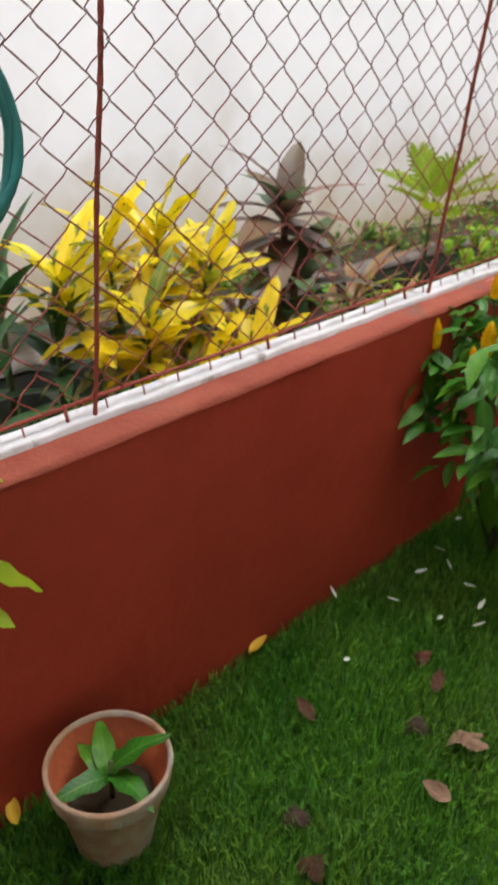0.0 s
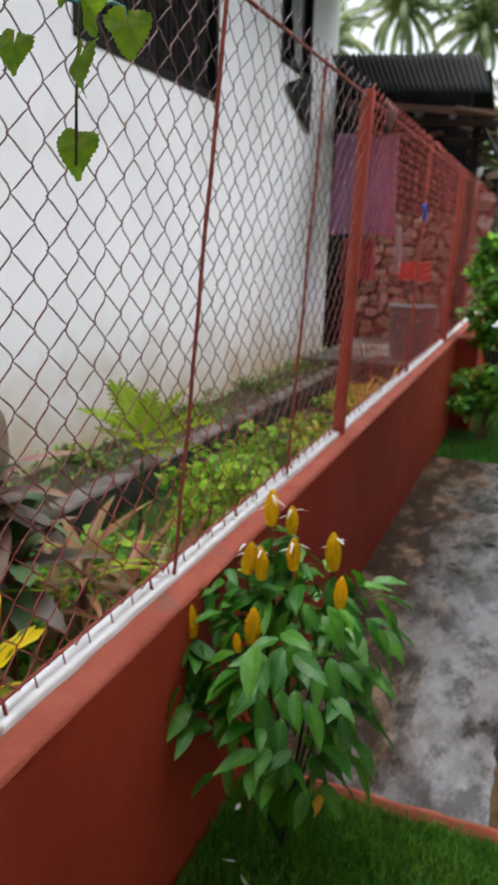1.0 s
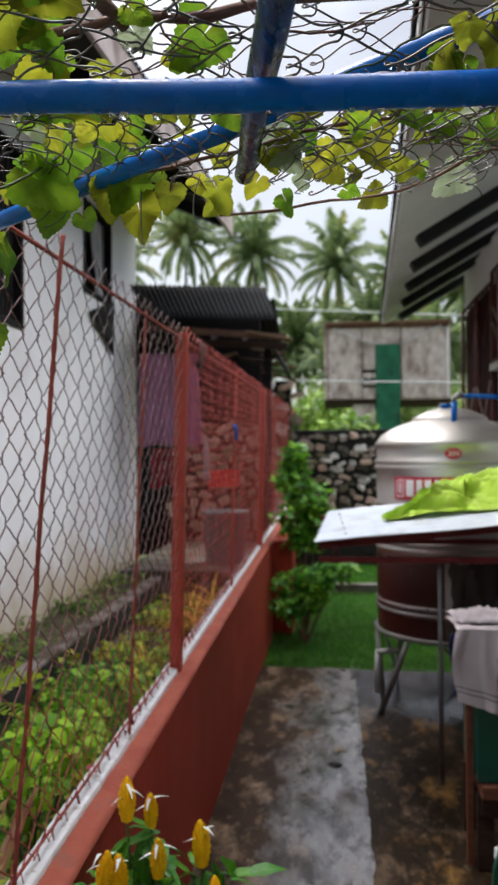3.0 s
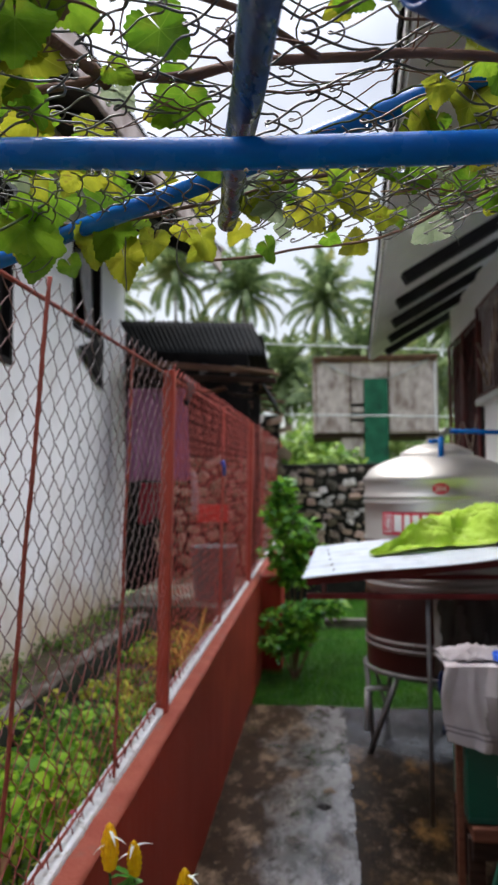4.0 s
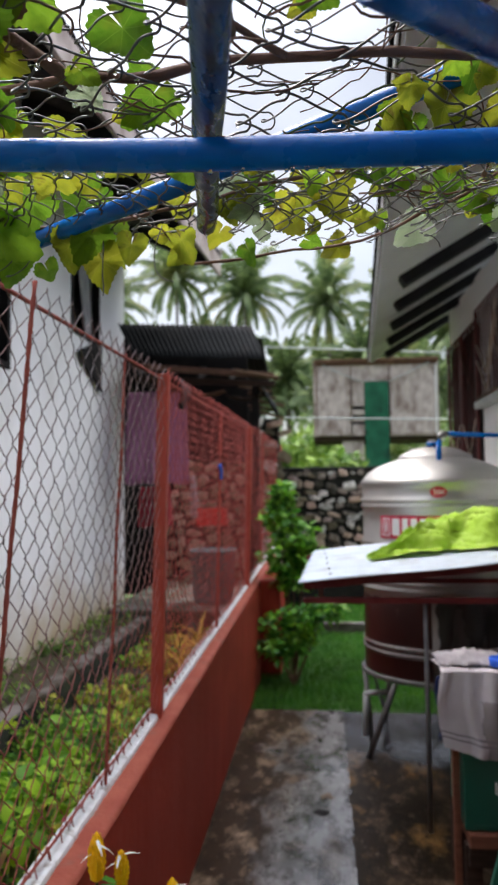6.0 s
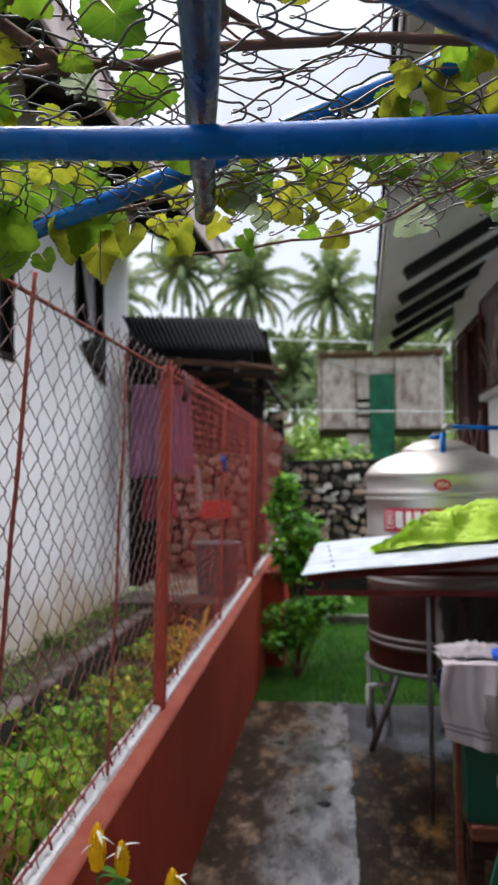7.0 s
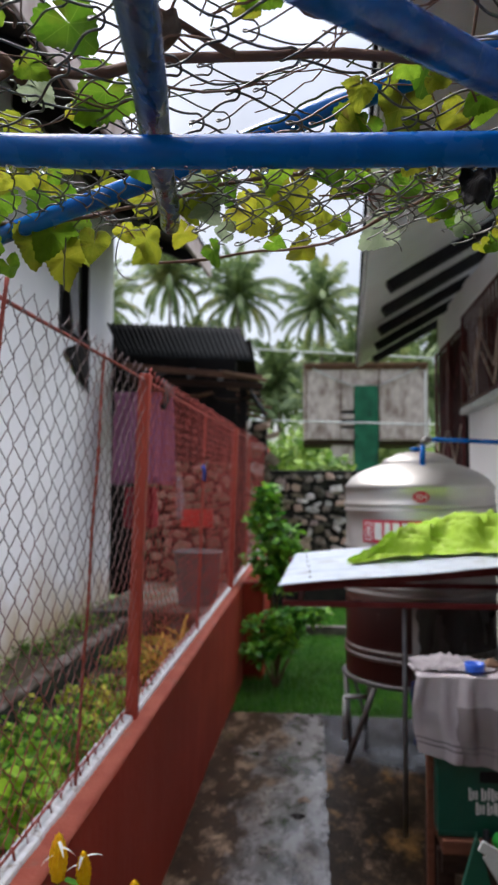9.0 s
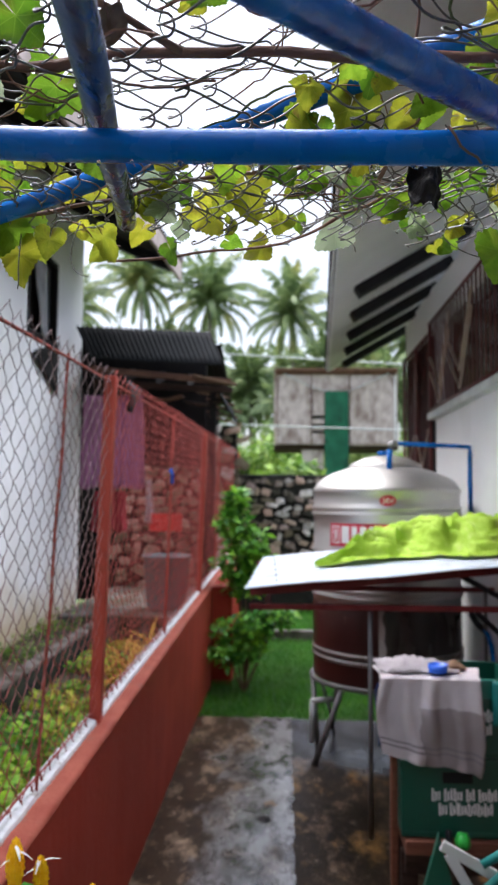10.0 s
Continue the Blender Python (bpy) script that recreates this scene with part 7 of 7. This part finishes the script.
pipe("cross_pipe", (0.02, -0.768, 1.884), (1.9, -0.79, 1.815), 0.0127, M_pipe, via=(0.56, -0.787, 1.851))
pipe("long_pipe", (0.498, -0.404, 1.937), (0.562, -0.80, 1.883), 0.0128, M_pipe2, (0.045, 3.7), "dirty blue pipe with its shade put into the colour")
pipe("short_pipe", (0.707, -0.918, 1.873), (0.872, -0.75, 1.893), 0.0142, M_pipe3, (0.2, 3.0), sway=0.15)
pipe("diagonal_pipe", (0.103, -0.319, 1.905), (0.690, -0.600, 1.972), 0.0118, M_pipe, (0.0, 2.2))
for x, y in ((1.88, -0.79),):
    pipe("upright_pipe", (x, y, 0.0), (x, y, 1.83), 0.0135, M_pipe)
pipe("cross_pipe", (0.02, -2.3, 1.86), (1.9, -2.3, 1.865), 0.0135, M_pipe)
for x in (0.1, 1.88):
    pipe("upright_pipe", (x, -2.3, 0.0), (x, -2.3, 1.86), 0.0135, M_pipe)


def net_z(x, y):
    return 1.935 + 0.018 * wob((x * 3, y * 3, 0)) + 0.012 * wob((x * 9, y * 9, 4)) - 0.03 * max(0, (y + 0.5)) * 4


NET_P, NET_STEP, NET_H = 0.049, 0.047, 0.0044


def net_wire(n, lo, hi):
    """A flattened coil of wire running along y: its arms cross over and under and its bends hook round the neighbours'."""
    pts, per, reach = [], 2 * NET_STEP, NET_P / 2 + NET_H * 0.4
    y, first = lo - (lo % per) + (NET_STEP if n % 2 else 0.0), -0.28 + n * NET_P
    while y < hi:
        for side in (1, -1):
            half = 0 if side > 0 else 1
            for k in range(9):
                f = k / 9
                along = f - 0.085 * math.sin(2 * math.pi * f)
                pts.append((first + side * reach * (2 * f - 1), y + NET_STEP * (half + 0.13 + 0.74 * along), side * NET_H * (1 - 0.6 * math.sin(math.pi * f))))
            for k in range(7):
                a = math.pi * k / 6
                pts.append((first + side * (reach + NET_H * 1.15 * math.sin(a)), y + NET_STEP * (half + 0.87 + 0.26 * k / 6), side * NET_H * math.cos(a)))
        y += per
    out = []
    for x, y, z in pts:
        gx = x + 0.022 * wob((x * 4, y * 4, 8)) + 0.006 * wob((x * 13, y * 13, 3))
        gy = y + 0.026 * wob((x * 5, y * 5, 2)) + 0.006 * wob((x * 16, y * 16, 1))
        out.append((gx, gy, net_z(x, y) + z + 0.004 * wob((x * 22, y * 22, 6))))
    return out


DROP = finish("droplet", lathe([(0.0004, -0.0045), (0.0022, -0.0035), (0.0028, -0.0015), (0.0018, 0.001), (0.0004, 0.0015)], 8), M_drop, True)
dr = random.Random(17)
for n in range(46):
    x = 0.3 + 0.9 * dr.random()
    big = n % 3 == 0
    z = 1.884 - 0.061 * (x - 0.02) if x < 0.56 else 1.851 - 0.0268 * (x - 0.56)
    piece("droplet", DROP, pergola, aim((x, -0.768 - 0.035 * min(0.54, x - 0.02) + 0.002 * dr.uniform(-1, 1), z - 0.0125), 0, 0, 0, dr.uniform(1.1, 1.6) if big else dr.uniform(0.4, 0.9)))
net = thing("vine_net", (0.6, -1.2, 1.94), "loose grey wire net lying over the pergola", "wire net")
tube_ob = new("wire", tubes("wire", [net_wire(n, -2.35, -0.47 + 0.03 * wob((n * 0.4, 0, 0))) for n in range(42)], 0.0012, M_net, 5))
under(tube_ob, net)
slack = [[(x + 0.021, y + 0.03, z + 0.014 + 0.012 * wob((x * 6, y * 6, 17))) for x, y, z in net_wire(n, -1.15 + 0.06 * wob((n * 0.4, 8, 0)), -0.70)] for n in range(7, 26)]
under(new("slack_wire", tubes("slack_wire", slack, 0.0009, M_net, 5)), net)


def gathered_wire(x0, pitch, step, flip, lo, hi, drop, seed):
    """One wire of the net's gathered edge, squeezed until its bends lie close together as round scallops."""
    out, y = [], lo - lo % (2 * step) + (step if flip else 0.0)
    while y < hi:
        for k in range(14):
            a = 2 * math.pi * k / 14
            x, yy = x0 + pitch * 0.56 * math.sin(a) * (1.2 - 0.2 * math.sin(a) ** 2), y + 2 * step * (k / 14 + 0.03 * math.sin(2 * a))
            gx = x + 0.016 * wob((x * 6, yy * 6, seed)) + 0.004 * wob((x * 22, yy * 22, seed + 3))
            gy = yy + 0.018 * wob((x * 7, yy * 7, seed + 5)) + 0.004 * wob((x * 25, yy * 25, seed + 1))
            out.append((gx, gy, net_z(x, yy) - drop + 0.0028 * math.cos(a) + 0.008 * wob((x * 8, yy * 9, seed + 8)) + 0.003 * wob((x * 30, yy * 30, seed))))
        y += 2 * step
    return out


fold = [gathered_wire(-0.2 + 0.0155 * n, 0.0155, 0.033, n % 2, -0.61 + 0.05 * wob((n * 0.12, 5, 0)), -0.45 + 0.05 * wob((n * 0.2, 2, 0)), 0.006, 11) for n in range(120)]
under(new("folded_edge", tubes("folded_edge", fold, 0.0009, M_net, 5)), net)
fold = [gathered_wire(0.56 + 0.022 * n, 0.022, 0.036, n % 2, -0.60 + 0.05 * wob((n * 0.3, 9, 0)), -0.45 + 0.05 * wob((n * 0.4, 4, 0)), 0.018, 31) for n in range(46)]
under(new("sagging_edge", tubes("sagging_edge", fold, 0.0008, M_net, 5)), net)
curl = [(0.822, -0.801, 1.854), (0.826, -0.8025, 1.847), (0.830, -0.803, 1.838), (0.836, -0.8025, 1.833), (0.842, -0.802, 1.830), (0.845, -0.802, 1.825)]
under(new("loose_end", tubes("loose_end", [curl], 0.0010, M_tan, 5)), net)
for n in range(60):
    wire = net_wire(dr.randrange(8, 22), -0.95, -0.5)
    x, y, z = wire[dr.randrange(len(wire))]
    piece("droplet", DROP, net, aim((x, y, z - 0.002), 0, 0, 0, dr.uniform(0.5, 1.0)))
ends = []
vr = random.Random(71)
for n in range(28):
    x = -0.2 + 2.0 * vr.random()
    y = -0.42 + 0.04 * vr.random()
    p, a = Vector((x, y, net_z(x, y))), vr.uniform(0, 6.28)
    path, turn = [p.copy()], vr.uniform(-0.35, 0.35)
    for i in range(14):
        turn += vr.uniform(-0.12, 0.12)
        a += turn
        p = p + Vector((0.0055 * math.cos(a), 0.003 * math.sin(a), -0.0026 + 0.0045 * math.sin(a)))
        path.append(p.copy())
    ends.append(path)
for path in ends:
    under(new("loose_end", tubes("loose_end", [path], 0.0008, M_net, 4)), net)

vine = thing("grape_vine", (1.7, -0.6, 0), "grape vine trained over the pergola with yellowing leaves", "vine")


def cane(pts, r, material=None):
    pts = [Vector(p) for p in pts]
    path = []
    for i in range(len(pts) - 1):
        for k in range(8):
            q = pts[i].lerp(pts[i + 1], k / 8)
            path.append(q + Vector((0, 0.010 * wob(q, 14), 0.010 * wob(q, 12, 3))))
    path.append(pts[-1])
    tube_part("cane", [path], [[r * (1.25 if i % 11 == 0 else 1) for i in range(len(path))]], material or M_cane, vine, 7)


cane([(1.75, -0.6, 0.0), (1.74, -0.62, 1.0), (1.7, -0.68, 1.9), (1.2, -0.74, 1.945), (0.85, -0.74, 1.94), (0.62, -0.76, 1.945), (0.40, -0.72, 1.95), (0.1, -0.7, 1.95), (-0.2, -0.66, 1.95)], 0.0043)
cane([(0.30, -0.93, 1.985), (0.355, -0.86, 1.972), (0.39, -0.80, 1.963), (0.43, -0.72, 1.950)], 0.0055)
cane([(1.2, -0.74, 1.945), (0.9, -0.60, 1.95), (0.6, -0.5, 1.945), (0.35, -0.42, 1.935), (0.05, -0.4, 1.93)], 0.0025)
cane([(0.62, -0.76, 1.945), (0.45, -0.9, 1.955), (0.3, -1.3, 1.955), (0.2, -1.9, 1.95)], 0.003)
cane([(0.9, -0.6, 1.95), (0.8, -0.45, 1.93), (0.7, -0.33, 1.925), (0.45, -0.3, 1.915)], 0.002)
cane([(0.25, -0.45, 1.94), (0.19, -0.60, 1.82), (0.20, -0.64, 1.70), (0.165, -0.60, 1.55)], 0.0018, M_stem)
tend = []
for n in range(150):
    x, y = vr.uniform(0.0, 1.2), vr.uniform(-1.1, -0.38 if n % 2 else -0.66)
    p, a = Vector((x, y, net_z(x, y) + vr.uniform(-0.01, 0.02))), vr.uniform(0, 6.28)
    path, turn = [p.copy()], vr.uniform(-0.22, 0.22)
    for i in range(18):
        turn += vr.uniform(-0.08, 0.08)
        a += turn
        p = p + Vector((0.011 * math.cos(a), 0.011 * math.sin(a), vr.uniform(-0.003, 0.0035)))
        path.append(p.copy())
    tend.append(path)
for path in tend:
    under(new("tendril", tubes("tendril", [path], 0.0008 + 0.0005 * (len(vine.children) % 3 == 0), M_stem if len(vine.children) % 4 == 0 else M_cane, 4)), vine)
PAINTS = (M_vine, M_vineolive, M_vineold, M_vinepale)
VL = [[vine_leaf_mesh("leaf", paint, 0.09, 81 + 7 * k + v, 0.15 + 0.3 * v) for v in range(3)] for k, paint in enumerate(PAINTS)]


def facing(p, spin, tilt, turn, s):
    """A leaf hung on its stalk: its face towards -y and somewhat down, its tip below."""
    return Matrix.Translation(p) @ Euler((0, 0, radians(turn))).to_matrix().to_4x4() @ Euler((radians(-90 + tilt), 0, 0)).to_matrix().to_4x4() @ Euler((0, 0, radians(spin))).to_matrix().to_4x4() @ Matrix.Translation((0, -0.02 * s, 0)) @ Matrix.Scale(s, 4)


# place, width in millimetres, kind
NEAR = [(0.39, -0.78, 52, 2), (0.44, -0.83, 47, 0), (0.5, -0.78, 51, 0), (0.45, -0.74, 27, 0), (0.48, -0.67, 59, 0), (0.46, -0.66, 33, 1), (0.44, -0.7, 31, 3), (0.35, -0.69, 46, 0), (0.36, -0.73, 31, 1), (0.35, -0.66, 25, 0), (0.55, -0.83, 21, 2),
        (0.65, -0.81, 28, 0), (0.63, -0.8, 20, 1), (0.68, -0.8, 17, 3), (0.76, -0.63, 55, 1), (0.78, -0.69, 40, 0), (0.73, -0.61, 31, 0), (0.81, -0.63, 33, 1), (0.86, -0.79, 27, 2), (0.87, -0.69, 30, 0), (0.83, -0.66, 34, 0)]
FAR = [(0.32, -0.5, 40, 2), (0.36, -0.56, 41, 0), (0.33, -0.57, 31, 1), (0.27, -0.52, 34, 3), (0.42, -0.55, 38, 1), (0.45, -0.54, 29, 1), (0.47, -0.45, 32, 1), (0.46, -0.34, 51, 1), (0.44, -0.32, 33, 1), (0.54, -0.47, 58, 3), (0.58, -0.47, 34, 0), (0.61, -0.41, 54, 1), (0.66, -0.46, 65, 2)]
FAR2 = [(0.66, -0.31, 40, 2), (0.69, -0.41, 24, 1), (0.76, -0.34, 50, 3), (0.73, -0.49, 30, 0), (0.79, -0.47, 37, 0), (0.83, -0.43, 35, 0), (0.76, -0.51, 26, 3), (0.71, -0.48, 27, 1), (0.63, -0.5, 30, 1), (0.57, -0.51, 26, 0), (0.89, -0.45, 40, 0), (0.74, -0.5, 32, 0), (0.93, -0.31, 28, 0), (0.83, -0.43, 31, 1), (0.92, -0.49, 38, 0)]
for k, (x, y, mm, kind) in enumerate(NEAR + FAR + FAR2):
    piece("leaf", VL[kind][k % 3], vine, facing((x, y, net_z(x, y) + 0.012), vr.uniform(-70, 70), vr.uniform(10, 50), vr.uniform(-30, 30), mm / 80))
DROOP = [(0.26, 1.90, 81, 0), (0.33, 1.945, 70, 0), (0.32, 1.89, 55, 1), (0.34, 1.90, 59, 0), (0.36, 1.87, 62, 2), (0.3, 1.86, 33, 0), (0.4, 1.89, 40, 1), (0.38, 1.93, 44, 0), (0.24, 1.87, 52, 0), (0.28, 1.93, 59, 0), (0.22, 1.91, 52, 1)]
for k, (x, z, mm, kind) in enumerate(DROOP):
    piece("leaf", VL[kind][k % 3], vine, facing((x, -0.42 + 0.03 * vr.uniform(-1, 1), z + 0.01), vr.uniform(-60, 60), vr.uniform(-15, 35), vr.uniform(-40, 40), mm / 80))
piece("leaf", VL[0][1], vine, facing((0.955, -0.45, 1.86), 10, 0, -10, 0.75))


def scatter(count, x0, x1, y0, y1, small, large, kinds):
    for n in range(count):
        x, y = vr.uniform(x0, x1), vr.uniform(y0, y1)
        m = facing((x, y, net_z(x, y) + vr.uniform(-0.01, 0.02)), vr.uniform(-100, 100), vr.uniform(5, 75), vr.uniform(-50, 50), vr.uniform(small, large))
        piece("leaf", VL[vr.choice(kinds)][n % 3], vine, m)


scatter(36, 0.0, 0.40, -0.85, -0.46, 0.35, 0.75, (0, 0, 0, 1, 2))
scatter(10, 0.0, 0.24, -0.45, -0.36, 0.4, 0.7, (0, 1, 2))
scatter(17, 0.36, 0.60, -0.60, -0.34, 0.30, 0.52, (0, 1, 1, 2, 3))
scatter(22, 0.60, 1.0, -0.60, -0.33, 0.28, 0.5, (0, 0, 1, 2, 3))
scatter(18, 0.72, 1.1, -0.76, -0.58, 0.25, 0.5, (0, 0, 1, 2))
scatter(50, -0.25, 1.8, -2.2, -0.98, 0.4, 0.8, (0, 0, 1, 2))
scatter(30, 1.0, 1.8, -1.0, -0.33, 0.4, 0.8, (0, 0, 1, 2))
for x, y, z, mm, yaw in ((0.213, -0.662, 1.655, 62, 170), (0.157, -0.588, 1.575, 62, 200), (0.24, -0.60, 1.70, 60, 230), (0.17, -0.62, 1.76, 66, 120), (0.11, -0.64, 1.68, 50, 180), (0.20, -0.62, 1.72, 50, 90), (0.24, -0.56, 1.80, 60, 120), (0.17, -0.52, 1.84, 70, 200), (0.28, -0.62, 1.78, 50, 300), (0.83, -0.9, 1.92, 40, 140)):
    piece("leaf", VL[0][int(mm) % 3], vine, aim((x, y, z), yaw, -75, vr.uniform(-20, 20), mm / 90))
for x, y, z, s_, turn in ((0.115, -0.60, 1.80, 0.95, 40), (0.15, -0.63, 1.845, 1.0, -30), (0.08, -0.58, 1.86, 1.1, 10)):
    piece("leaf", VL[0][2], vine, facing((x, y, z), 15, 20, turn, s_))
piece("dry_leaf", vine_leaf_mesh("dry_leaf", M_tan, 0.075, 12, 1.2), vine, facing((0.395, -0.83, 1.958), 60, 30, 10, 0.75))
bm = grid(12, 8, lambda u, v: (0.548 + 0.034 * u, -0.80 + 0.012 * math.sin(math.pi * v + u) + 0.006 * wob((u * 3, v * 3, 0)), 1.931 + 0.014 * u * u + 0.024 * (v - 0.5) * math.sin(math.pi * min(0.97, 0.08 + u * 0.88)) ** 0.6 + 0.003 * wob((u * 9, v * 4, 5))))
part("dry_leaf", thick(bm, 0.001), M_deadleaf, vine, "curled dead leaf", True)
bm = grid(16, 16, lambda u, v: (0.831 + 0.027 * (u - 0.5) * (1.15 - 0.35 * abs(v - 0.45)) + 0.003 * wob((v * 6, u, 2)), -0.66 + 0.008 * math.sin(u * 6 + v * 2) + 0.010 * wob((u * 4, v * 4, 1)), 1.897 - 0.046 * v - 0.004 * wob((u * 9, 2, 4)) * v))
part("dry_leaf", thick(bm, 0.001), M_rot, vine, "black rotted leaf hanging under the net", True)
tube_part("dead_twig", [[(0.806, -0.68, 1.91), (0.797, -0.69, 1.885), (0.785, -0.69, 1.862)]], 0.0022, M_tan, vine, 6, "broken tan twig")

# ---------------------------------------------------------------- stones of the walls
sr = random.Random(91)


def lay(parent, meshes, x0, x1, z0, z1, y, size, limit):
    z, made = z0, 0
    while z < z1 - 0.03 and made < limit:
        h = size * sr.uniform(0.6, 1.2)
        x = x0 + sr.uniform(-0.1, 0.0)
        while x < x1 and made < limit:
            w = size * sr.uniform(0.6, 1.9)
            m = Matrix.Translation((x + w / 2, y - 0.03 + sr.uniform(-0.02, 0.02), min(z + h / 2 + sr.uniform(-0.3, 0.3) * h, z1 - h * 0.4))) @ Matrix.Rotation(sr.uniform(-0.5, 0.5), 4, 'Y') @ Matrix.Diagonal((w * 0.93, size * 0.9, h * sr.uniform(0.7, 1.05), 1)) @ Matrix.Rotation(sr.choice((0, math.pi)), 4, 'Z')
            piece("stone", sr.choice(meshes), parent, m)
            made += 1
            x += w * 0.96
        z += h * 0.92


lay(stone_wall, SM + SM + SR + SP, 0.0, 1.75, 0.55, 1.84, STONE_Y, 0.128, 290)
lay(stone_wall_2, SR, -1.5, -0.02, 0.42, 1.95, 8.36, 0.15, 160)
lay(stone_wall_2, SR + SP, -0.24, 0.02, 0.42, 2.48, 8.31, 0.15, 80)
